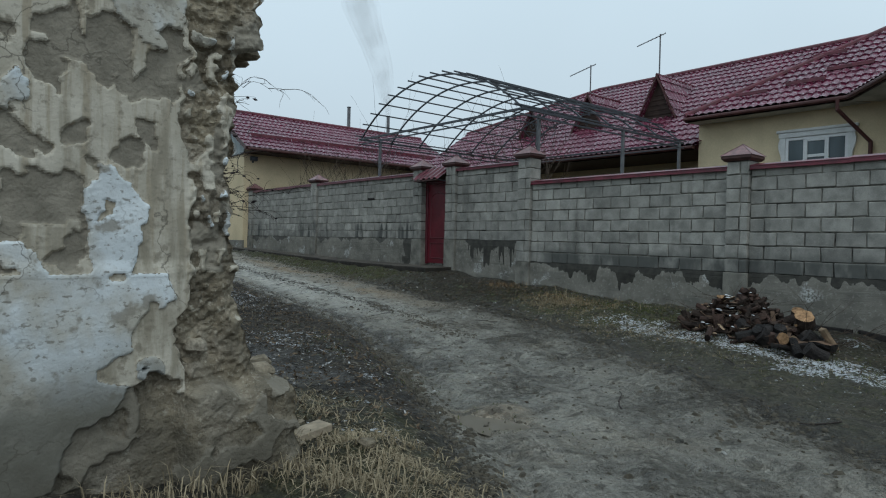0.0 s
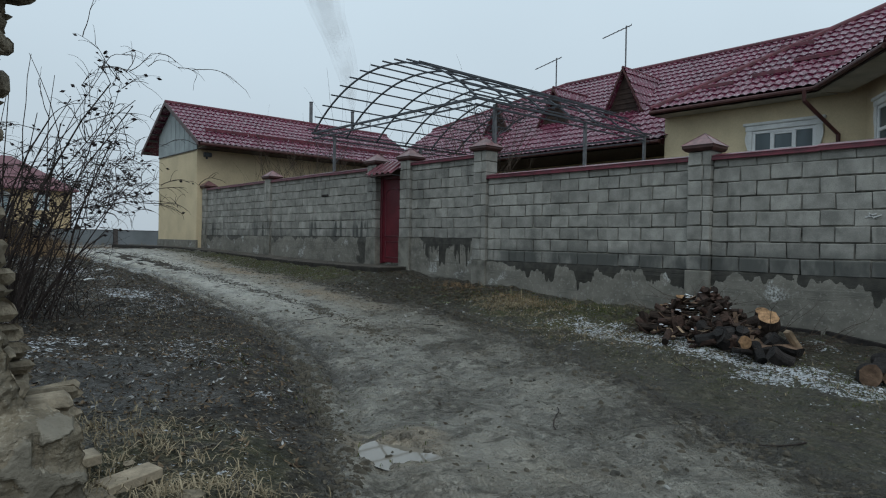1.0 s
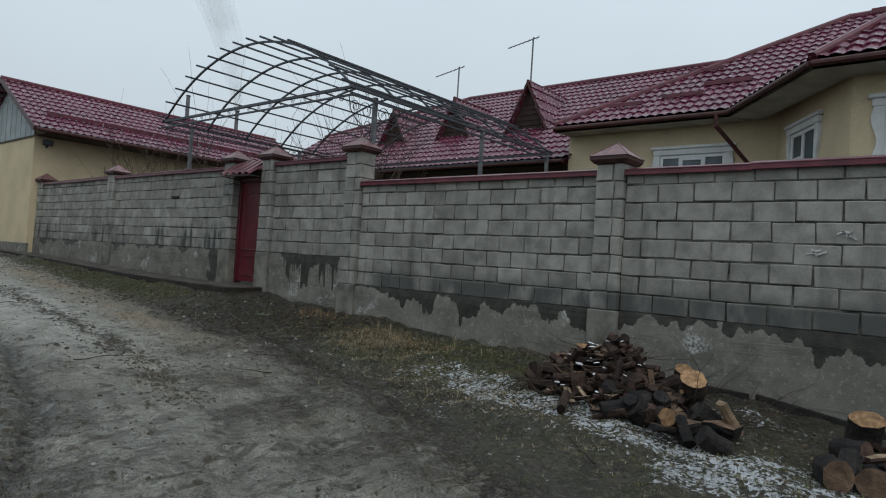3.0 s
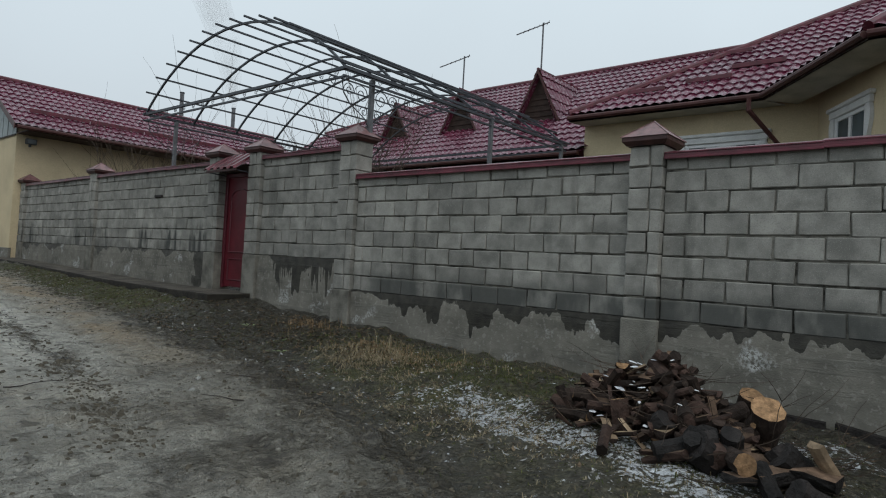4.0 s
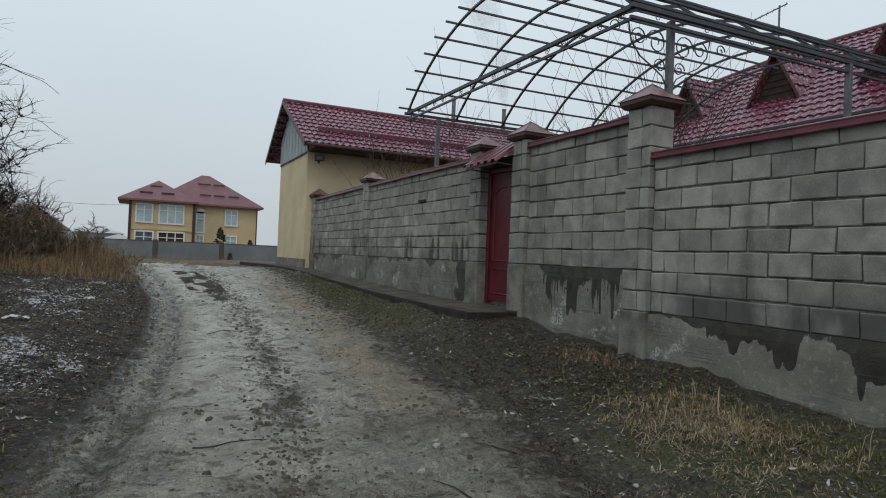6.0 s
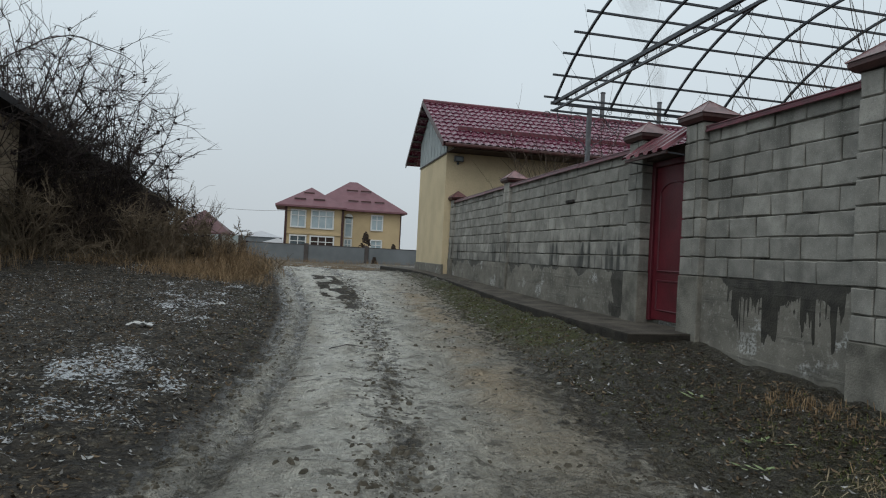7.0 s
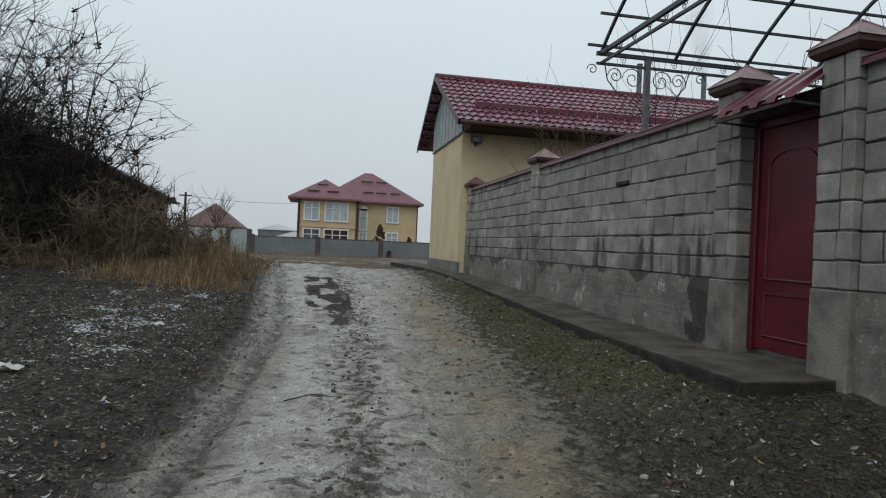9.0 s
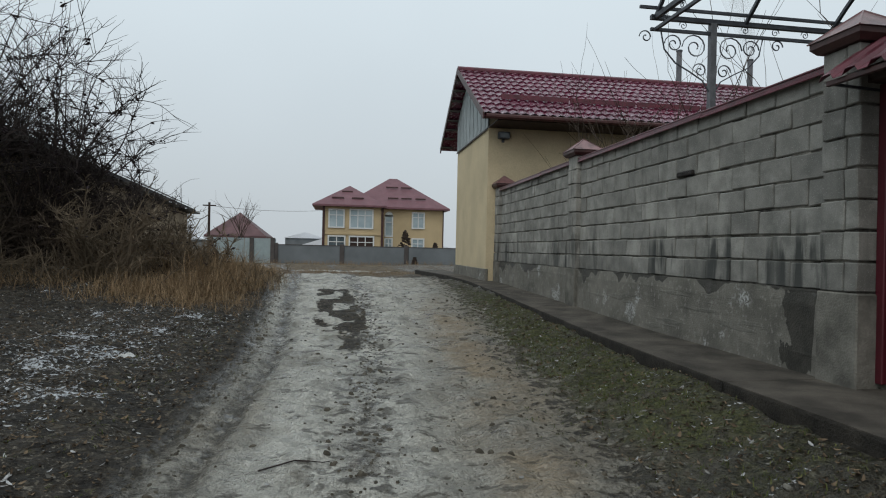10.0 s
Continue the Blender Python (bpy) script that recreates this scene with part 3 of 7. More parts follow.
def ground_relief(x, y):
    l, rr = tab(ROAD_L, y), tab(ROAD_R, y)
    road = np.clip((x - l) / 0.14 + 0.5, 0, 1) * np.clip((rr - x) / (0.6 + 0.6 * smooth01(y, 6, 9)) + 0.42 + 0.1 * smooth01(y, 6, 9), 0, 1)
    z = (field(x, y, 0.9, 1) - 0.5) * 0.05 + (field(x, y, 0.33, 2) - 0.5) * 0.045 + (field(x, y, 0.15, 3) - 0.5) * 0.05
    z = z + (1 - road) * ((field(x, y, 0.16, 4) - 0.5) * 0.035 + (field(x, y, 0.5, 5) - 0.5) * 0.05)
    # wheel ruts
    u = (x - l) / np.maximum(1, rr - l)
    for c, w, d in ((0.0, 0.03, 0.03), (0.11, 0.035, 0.05), (0.52, 0.06, 0.02), (0.70, 0.07, 0.03)):
        z = z - road * d * np.exp(-((u - c - 0.02 * (field(y * 0 + 3, y, 1.7, 6) - 0.5)) / w) ** 2)
    return z, road, u


def ground_z(x, y):
    z = ground_height(x, y)
    r, _, _ = ground_relief(np.asarray(x, float), np.asarray(y, float))
    return float(z + r)


def smooth01(v, a, b):
    t = np.clip((v - a) / (b - a), 0, 1)
    return t * t * (3 - 2 * t)


def blob(x, y, cx, cy, rx, ry, seed=0, wob=0.5):
    d = ((x - cx) / rx) ** 2 + ((y - cy) / ry) ** 2
    return smooth01(1.25 - d - wob * (field(x, y, 0.4, 11 + seed) - 0.5) * 2, 0, 0.7)


PUDDLES = [(3.27, 3.2, 0.17, 0.24)]


def build_ground():
    fx = np.arange(-3.0, 10.2, 0.05)
    fy = np.arange(-2.0, 25.0, 0.05)
    cx = np.array([-600, -300, -150, -80, -45, -28, -18, -12, -8, -6, -5, -4, -3.5])
    cx2 = np.array([10.6, 11.2, 12, 14, 17, 21, 27, 36, 50, 80, 150, 300, 600])
    cy = np.array([-600, -300, -120, -60, -30, -18, -12, -8, -6, -4.5, -3.5, -2.6])
    cy2 = np.concatenate([np.arange(25.1, 56, 0.35), [58, 62, 70, 80, 100, 140, 200, 300, 450, 800]])
    xs, ys = np.concatenate([cx, fx, cx2]), np.concatenate([cy, fy, cy2])
    X, Y = np.meshgrid(xs, ys)
    Z = ground_height(X, Y)
    rel, road, u = ground_relief(X, Y)
    fade = np.clip(1 - (np.hypot(X - 5, Y - 12) - 30) / 25, 0, 1)
    Z = Z + rel * fade
    for px, py, rx, ry in PUDDLES:
        Z -= 0.05 * blob(X, Y, px, py, rx, ry, 3, 0.3)
    n, m = X.shape
    v = np.stack([X.ravel(), Y.ravel(), Z.ravel()], 1)
    i = np.arange(n * m).reshape(n, m)
    f = np.stack([i[:-1, :-1].ravel(), i[:-1, 1:].ravel(), i[1:, 1:].ravel(), i[1:, :-1].ravel()], 1)
    me = bpy.data.meshes.new("ground")
    me.from_pydata(v.tolist(), [], f.tolist())
    me.materials.append(M_GROUND)
    me.polygons.foreach_set("use_smooth", [True] * len(me.polygons))
    # a dark island of earth between the wheel tracks on the crest
    island = blob(X, Y, 6.22 - 0.03 * (Y - 19), 18.9, 0.36, 3.4, 1, 0.5) * (field(X, Y * 0.45, 0.19, 24) > 0.36)
    lower = blob(X, Y, 6.2, 13.6, 0.25, 1.2, 2, 0.5) * 0.4
    road = road * (1 - smooth01(Y + 0.35 * (X - 5) + 2.5 * (field(X, Y, 1.2, 29) - 0.5), 27.5, 30.5) * (1 - 0.7 * blob(X, Y, 2.5, 34, 6, 1.2, 18)))
    road = road * (1 - 0.9 * island) * (1 - 0.5 * lower)
    wob = 0.05 * (field(X * 0 + 2, Y, 1.4, 25) - 0.5)
    wet = np.exp(-((u - 0.005) / 0.028) ** 2) * 1.25 + 1.5 * np.exp(-((u - 0.11 - wob * 0.3) / 0.028) ** 2) * (0.45 + 0.75 * field(X, Y, 0.9, 30)) * smooth01(Y, 4, 7)
    wet = wet + 0.8 * np.exp(-((u - 0.47 - wob) / 0.05) ** 2) * smooth01(field(X, Y, 0.7, 26), 0.3, 0.6) * smooth01(Y, 5, 9)
    wet = wet + 0.45 * (1 - 0.75 * smooth01(Y, 7, 10)) * np.exp(-((u - 0.72 + wob) / 0.04) ** 2) * smooth01(field(X, Y, 0.9, 27), 0.35, 0.65)
    wet = wet + 0.6 * (1 - 0.7 * smooth01(Y, 7, 10)) * road * np.exp(-((u - 0.95) / 0.09) ** 2) * field(X, Y, 0.8, 21)
    wet = wet + 0.65 * road * smooth01(field(X, Y, 0.55, 22), 0.48, 0.74) * np.clip(1 - (Y - 6) / 6, 0.15, 1)
    wet = wet + 0.85 * np.exp(-((u - 1.03) / 0.10) ** 2) * (1 - smooth01(Y, 7.5, 10.5)) * (0.45 + 0.8 * field(X, Y, 0.5, 33))
    wet = wet + 0.75 * blob(X, Y, 8.75, 8.9, 1.0, 2.0, 21, 0.7)
    edge = tab(ROAD_L, Y)
    redge = tab(ROAD_R, Y)
    wet = wet + 0.75 * blob(X, Y, 8.3, 10.3, 0.9, 1.6, 5) + 0.75 * smooth01(X, WALL_X - 1.1, WALL_X - 0.4) * (0.3 + field(X, Y, 0.6, 31))
    left = np.clip((edge - X) / 0.4, 0, 1)
    right = np.clip((X - redge) / 0.3, 0, 1)
    wet = wet + 0.30 * right * smooth01(field(X, Y, 0.5, 32), 0.35, 0.65) * (X < WALL_X)
    snow = left * (0.5 * blob(X, Y, 2.7, 5.4, 0.9, 1.6, 6, 1.3) + 0.6 * blob(X, Y, 3.9, 10.3, 0.6, 1.1, 7, 1.3) + 0.5 * blob(X, Y, 4.0, 15.4, 0.8, 1.8, 8, 1.4) + 0.38 * smooth01(field(X, Y, 0.45, 34), 0.35, 0.75))
    snow = snow + right * (1.5 * blob(X, Y, 7.72 + 0.22 * (Y - 3.75), 3.75, 0.36, 1.45, 9, 1.1) + 0.95 * blob(X, Y, 7.35, 2.3, 0.55, 1.3, 10, 1.5) + 0.5 * blob(X, Y, 8.75, 2.7, 0.3, 0.6, 20, 1.0) + 0.18 + 0.5 * blob(X, Y, 8.0, 5.6, 0.5, 0.6, 12))
    snow = snow + 0.22 * road * smooth01(Y, 9, 14) * np.clip(1 - np.abs(u - 0.35) / 0.4, 0, 1)
    # bare dark soil by the ruin
    bare = blob(X, Y, 1.5, 5.0, 1.15, 1.7, 23, 0.7)
    snow = snow * (1 - 0.85 * bare)
    wet = wet + 0.8 * bare
    grass = right * (0.35 + 0.5 * blob(X, Y, 8.6, 6.4, 0.9, 2.2, 13) + 0.95 * blob(X, Y, 8.45, 15.5, 0.6, 4.5, 14)) + left * (0.55 * blob(X, Y, 1.9, 2.8, 1.0, 1.4, 15))
    grass = grass + 0.5 * blob(X, Y, 8.6, 17.5, 0.6, 5.0, 19)
    straw = smooth01(Y, 26.5, 29)
    speck = 0.22 + 0.9 * np.exp(-((u - 0.46 - wob) / 0.10) ** 2) * smooth01(Y, 7, 10) + 0.25 * np.exp(-((u - 0.07) / 0.10) ** 2) + 0.35 * (1 - smooth01(Y, 5, 9)) * smooth01(field(X, Y, 0.8, 28), 0.4, 0.7)
    brown = np.exp(-((u - 0.84) / 0.13) ** 2) * smooth01(Y, 7, 11) * (1 - smooth01(Y, 17, 21)) * 0.9 + 0.5 * blob(X, Y, 3.3, 3.3, 0.35, 0.5, 17)
    # frost and painted wet sheen, growing up the track
    frost_sheen = (0.18 + 0.85 * smooth01(Y, 6, 12)) * road * (0.55 + 0.45 * smooth01(u, 0.12, 0.24)) * np.exp(-((u - 0.38) / 0.36) ** 2) + 0.45 * road * smooth01(Y, 13, 19)
    for name, arr in (("road", road), ("wet", np.clip(wet, 0, 1)), ("snow", np.clip(snow, 0, 1)), ("grass", np.clip(grass, 0, 1)), ("lat", np.clip(u, -1, 2)), ("frost_sheen", np.clip(frost_sheen, 0, 1)), ("speck", np.clip(speck, 0, 1)), ("brown", np.clip(brown, 0, 1)), ("straw", straw), ("trodden", right * (X < WALL_X) * (0.75 + 0.25 * smooth01(Y, 8, 11)) * (1 - 0.6 * blob(X, Y, 8.8, 9.0, 1.2, 2.2, 22)))):
        a = me.attributes.new(name, 'FLOAT', 'POINT')
        a.data.foreach_set("value", np.ascontiguousarray(arr, dtype=np.float32).ravel())
    me.update()
    return tagged(new("ground", me), "rutted wet mud track with dark verges and thin snow", "ground", kind="structure")


build_ground()


# ---------------------------------------------------------------- boundary wall of concrete blocks
COURSE, LENGTH = 0.2045, 0.3835
block_rng = random.Random(11)
_block_cache = {}


def block_mesh(w, h, depth=0.19):
    """A few differing meshes of each size, shared by alike blocks."""
    key = (round(w, 2), round(h, 3), block_rng.randrange(4), depth)
    if key not in _block_cache:
        mb = MB().cbox(-depth / 2, -key[0] / 2, -h / 2, depth / 2, key[0] / 2, h / 2, 0.008, jit=0.0065, rnd=block_rng)
        _block_cache[key] = fix_normals(mesh_of("block", mb, M_BLOCK))
    return _block_cache[key]


def wall_bay(number, y0, y1, z_plinth, z_top, mat, proud, joints):
    """joints: where an upright joint lies in the even and in the odd courses, counted from the plinth."""
    w = thing("wall_%d" % number, (WALL_X, (y0 + y1) / 2, tab(BASE, (y0 + y1) / 2)), "grey concrete block boundary wall on a rendered plinth", "wall", kind="structure")
    foot = MB()
    n = max(2, int((y1 - y0) / 0.12))
    ys = [y0 + (y1 - y0) * i / n for i in range(n + 1)]
    rows = 9
    for i in range(n + 1):
        b = float(tab(BASE, ys[i])) - 0.35
        for j in range(rows + 1):
            z = b + (z_plinth - b) * j / rows
            bulge = 0.012 * (float(field(ys[i], z * 2, 0.3, 31)) - 0.5)
            foot.v.append((WALL_X - proud - bulge - (0.0 if j < rows else -0.012), ys[i], z))
    for i in range(n):
        for j in range(rows):
            a = i * (rows + 1) + j
            foot.f.append((a, a + 1, a + rows + 2, a + rows + 1))
    o = len(foot.v)
    for i in range(n + 1):
        foot.v.append((WALL_X + 0.22, ys[i], z_plinth))
        foot.v.append((WALL_X + 0.22, ys[i], -0.6))
    for i in range(n):
        foot.f.append((i * (rows + 1) + rows, o + 2 * i, o + 2 * i + 2, (i + 1) * (rows + 1) + rows))
        foot.f.append((o + 2 * i, o + 2 * i + 1, o + 2 * i + 3, o + 2 * i + 2))
    part("plinth", foot, mat, w, "stained cement render plinth")
    core = MB().box(WALL_X + 0.022, y0, z_plinth - 0.02, WALL_X + 0.176, y1, z_top - 0.005)
    part("mortar", core, M_MORTAR, w)
    z = z_plinth
    r = 0
    while z < z_top - 0.03:
        h = min(COURSE, z_top - z)
        first = joints[r % 2]
        first += math.ceil((y0 + 0.07 - first) / LENGTH) * LENGTH
        edges = [y0]
        while first < y1 - 0.07:
            edges.append(first + block_rng.uniform(-0.006, 0.006))
            first += LENGTH
        edges.append(y1)
        edges.reverse()
        for a, b in zip(edges, edges[1:]):
            wd = a - b - 0.012
            if wd < 0.03:
                continue
            me = block_mesh(wd, h - 0.013)
            piece("block", me, w, (WALL_X + 0.095 + block_rng.uniform(-0.006, 0.004), (a + b) / 2, z + 0.5 * h + block_rng.uniform(-0.003, 0.003)),
                  (0, 0, block_rng.uniform(-0.008, 0.008)))
        z += h
        r += 1
    # sheet-metal coping laid in lengths
    k = max(1, int((y1 - y0) / 1.25))
    for i in range(k):
        a, b = y0 + (y1 - y0) * i / k, y0 + (y1 - y0) * (i + 1) / k
        t = block_rng.uniform(-0.006, 0.006)
        x0, x1 = WALL_X - 0.045, WALL_X + 0.235
        lap = 0.012 if i % 2 else 0.0
        mb = MB()
        mb.prism([(x0 - lap * 0.3, a, z_top - 0.035 + t), (x0 - lap * 0.3, a, z_top + 0.022 + t), (WALL_X + 0.095, a, z_top + 0.062 + t + lap * 0.4), (x1, a, z_top + 0.022 + t), (x1, a, z_top - 0.035 + t),
                  (x1 - 0.006, a, z_top - 0.03 + t), (x1 - 0.006, a, z_top + 0.008 + t), (x0 + 0.006, a, z_top + 0.008 + t), (x0 + 0.006, a, z_top - 0.03 + t)], (0, b - a + (0.02 if i < k - 1 else 0), 0))
        mb.cbox(x0 - 0.016, a, z_top - 0.042 + t, x0 - 0.001, b - 0.002, z_top - 0.022 + t, 0.004)
        mb.cbox(x0 - 0.010, a, z_top + 0.012 + t, x0 + 0.002, b - 0.002, z_top + 0.026 + t, 0.003)
        part("coping", mb, M_RED, w, "red folded sheet-metal coping")
    return w


def block_pillar(yc, z_plinth, z_top, width=0.345):
    x0, x1 = WALL_X - 0.07, WALL_X + 0.26
    zb = float(tab(BASE, yc))
    p = thing("block_pillar", (WALL_X + 0.06, yc, zb), "grey concrete block pillar with a maroon pyramid cap", "pillar", "pillars of the boundary wall")
    part("footing", MB().cbox(x0 - 0.008, yc - width / 2 - 0.012, zb - 0.4, x1, yc + width / 2 + 0.012, z_plinth, 0.01), M_FOOTING, p, "rendered concrete footing")
    part("mortar", MB().box(x0 + 0.022, yc - width / 2 + 0.024, z_plinth, x1 - 0.034, yc + width / 2 - 0.024, z_top - 0.01), M_MORTAR, p)
    rows = int(round((z_top - z_plinth) / COURSE))
    h = (z_top - z_plinth) / rows
    for r in range(rows):
        # two uneven pieces in each course, as in bonded corner work
        cut = 0.62 if r % 2 else 0.66
        z = z_plinth + (r + 0.5) * h
        a, b, c = yc - width / 2, yc - width / 2 + width * (1 - cut), yc + width / 2
        for lo, hi in ((a, b), (b, c)):
            me = block_mesh(hi - lo - 0.012, h - 0.013, 0.32)
            piece("block", me, p, (WALL_X + 0.09 + block_rng.uniform(-0.004, 0.004), (lo + hi) / 2, z), (0, 0, 0))
    xc = WALL_X + 0.09
    s = width / 2 + 0.055
    skirt = MB()
    for i, (r0, r1, za, zb2) in enumerate(((s - 0.035, s, z_top - 0.005, z_top + 0.035), (s, s, z_top + 0.035, z_top + 0.075))):
        skirt.add([(xc + sx * r0, yc + sy * r0, za) for sx, sy in ((-1, -1), (1, -1), (1, 1), (-1, 1))] + [(xc + sx * r1, yc + sy * r1, zb2) for sx, sy in ((-1, -1), (1, -1), (1, 1), (-1, 1))],
                  [(0, 1, 5, 4), (1, 2, 6, 5), (2, 3, 7, 6), (3, 0, 4, 7), (3, 2, 1, 0)])
    cap = part("cap", skirt, M_CAP_SIDE, p, "maroon sheet-metal pyramid cap")
    roof = MB()
    zt = z_top + 0.077
    e = s + 0.012
    roof.add([(xc - e, yc - e, zt), (xc + e, yc - e, zt), (xc + e, yc + e, zt), (xc - e, yc + e, zt), (xc, yc, zt + 0.185)], [(0, 1, 4), (1, 2, 4), (2, 3, 4), (3, 0, 4), (3, 2, 1, 0)])
    for sx, sy in ((-1, -1), (1, -1), (1, 1), (-1, 1)):
        roof.tube([(xc + sx * e, yc + sy * e, zt), (xc, yc, zt + 0.188)], 0.007, n=4)
    part("cap_roof", roof, M_CAP, cap)
    return p


Z_LOW, Z_LOW_TOP, Z_HIGH, Z_HIGH_TOP = 0.975, 2.56, 1.39, 2.98
P5, P4, P3, P2, P1, P0, PM1 = 0.25, 4.59, 8.94, 11.225, 12.46, 17.65, 22.34
HW = 0.168
for yc, zp, zt in ((P5, Z_LOW, 2.66), (P4, Z_LOW, 2.66), (P3, Z_LOW, 3.07), (P2, Z_HIGH, 3.07), (P1, Z_HIGH, 3.07), (P0, Z_HIGH, 3.05), (PM1, Z_HIGH, 3.02)):
    block_pillar(yc, zp, zt)
wall_bay(1, P5 + HW, P4 - HW, Z_LOW, Z_LOW_TOP, M_PLINTH_LOW, 0.03, (4.038, 4.212))
wall_bay(2, P4 + HW, P3 - HW, Z_LOW, Z_LOW_TOP, M_PLINTH_LOW, 0.03, (8.222, 8.034))
wall_bay(3, P3 + HW, P2 - HW, Z_HIGH, Z_HIGH_TOP, M_PLINTH_DRIP, 0.025, (10.672, 10.482))
wall_bay(4, P1 + HW, P0 - HW, Z_HIGH, Z_HIGH_TOP, M_PLINTH_FAR, 0.03, (13.42, 13.62))
wall_bay(5, P0 + HW, PM1 - HW, Z_HIGH, Z_HIGH_TOP, M_PLINTH_FAR, 0.03, (19.0, 19.19))
wall_bay(6, P5 - HW - 7.0, P5 - HW, Z_LOW, Z_LOW_TOP, M_PLINTH_LOW, 0.03, (0.0, 0.19))

# white paint smears on two blocks
smear_rng = random.Random(4)
for sy, sz in ((2.262, 1.885), (2.49, 1.70)):
    for i in range(5):
        a = smear_rng.uniform(0, 3.14)
        cy, cz = sy + smear_rng.uniform(-0.06, 0.06), sz + smear_rng.uniform(-0.03, 0.03)
        ln = smear_rng.uniform(0.025, 0.05)
        dy, dz = math.cos(a) * ln, math.sin(a) * ln * 0.8
        w = 0.010
        mb = MB().prism([(WALL_X - 0.016, cy - dy, cz - dz - w), (WALL_X - 0.016, cy + dy, cz + dz - w * 0.6), (WALL_X - 0.016, cy + dy, cz + dz + w), (WALL_X - 0.016, cy - dy, cz - dz + w * 0.7)], (0.012, 0, 0))
        part("paint_smear", mb, M_PAPER, bpy.data.objects["wall_1"], "thin white paint smear")

# added dark strips standing for the shaded gap along the near bay's foot
for i in range(3):
    a, b = 0.75 + i * 1.12, 0.75 + i * 1.12 + 1.05
    zs = [ground_z(WALL_X - 0.14, q) + 0.02 for q in (a, b)]
    solid("timber", MB().prism([(WALL_X - 0.15, a, zs[0] - 0.06), (WALL_X - 0.08, a, zs[0] - 0.06), (WALL_X - 0.085, a, zs[0] + 0.035), (WALL_X - 0.145, a, zs[0] + 0.03)], (0.0, b - a, zs[1] - zs[0])), M_STUMP, "dark strip standing for the gap along the foot of the block wall", "timber", "timbers along the wall")

# a raised dark block stands for the shade in a slit of the far bay
slit_block = MB().cbox(WALL_X - 0.03, 14.42, 2.42, WALL_X + 0.05, 14.72, 2.47, 0.01)
solid("iron_bracket", slit_block, M_STUMP, "dark block standing for a slit in the block wall", "bracket")


def build_door():
    y0, y1 = P2 + HW, P1 - HW
    zb, zt = 0.80, 2.78
    x = WALL_X + 0.10
    d = thing("door_1", (x, (y0 + y1) / 2, zb), "dark red panelled metal gate door, closed", "door", kind="structure")
    fr = MB()
    fr.cbox(x - 0.03, y0, zb, x + 0.09, y0 + 0.07, zt, 0.006)
    fr.cbox(x - 0.03, y1 - 0.07, zb, x + 0.09, y1, zt, 0.006)
    fr.cbox(x - 0.03, y0 + 0.07, zt - 0.07, x + 0.09, y1 - 0.07, zt, 0.006)
    part("door_frame", fr, M_DOOR_DARK, d)
    a, b = y0 + 0.075, y1 - 0.075
    leaf = part("leaf", MB().cbox(x + 0.0, a, zb + 0.02, x + 0.05, b, zt - 0.075, 0.005), M_DOOR, d)
    # raised moulding of a tall arched upper panel and a low lower panel
    m = MB()
    ya, yb = a + 0.11, b - 0.11
    z1, z2 = zb + 0.62, zt - 0.42
    pts = [(x - 0.004, ya, z1), (x - 0.004, yb, z1), (x - 0.004, yb, z2)]
    for i in range(1, 10):
        t = math.pi * i / 10
        pts.append((x - 0.004, (ya + yb) / 2 + (yb - ya) / 2 * math.cos(t), z2 + 0.14 * math.sin(t)))
    pts += [(x - 0.004, ya, z2), (x - 0.004, ya, z1)]
    for p, q in zip(pts, pts[1:]):
        m.tube([p, q], 0.012, n=5)
    lo = [(x - 0.004, ya, zb + 0.14), (x - 0.004, yb, zb + 0.14), (x - 0.004, yb, zb + 0.50), (x - 0.004, ya, zb + 0.50), (x - 0.004, ya, zb + 0.14)]
    for p, q in zip(lo, lo[1:]):
        m.tube([p, q], 0.012, n=5)
    part("moulding", m, M_DOOR_DARK, leaf)
    part("handle", MB().cbox(x - 0.05, a + 0.05, zb + 0.98, x, a + 0.075, zb + 1.10, 0.008), M_STEEL_GREY, leaf, "grey metal handle")
    return d


build_door()
gap = MB()
gap.cbox(WALL_X - 0.02, P2 + HW, 2.785, WALL_X + 0.19, P1 - HW, 2.90, 0.006)
solid("lintel", gap, M_DARKWOOD, "dark steel lintel over the gate door", "lintel", kind="structure")


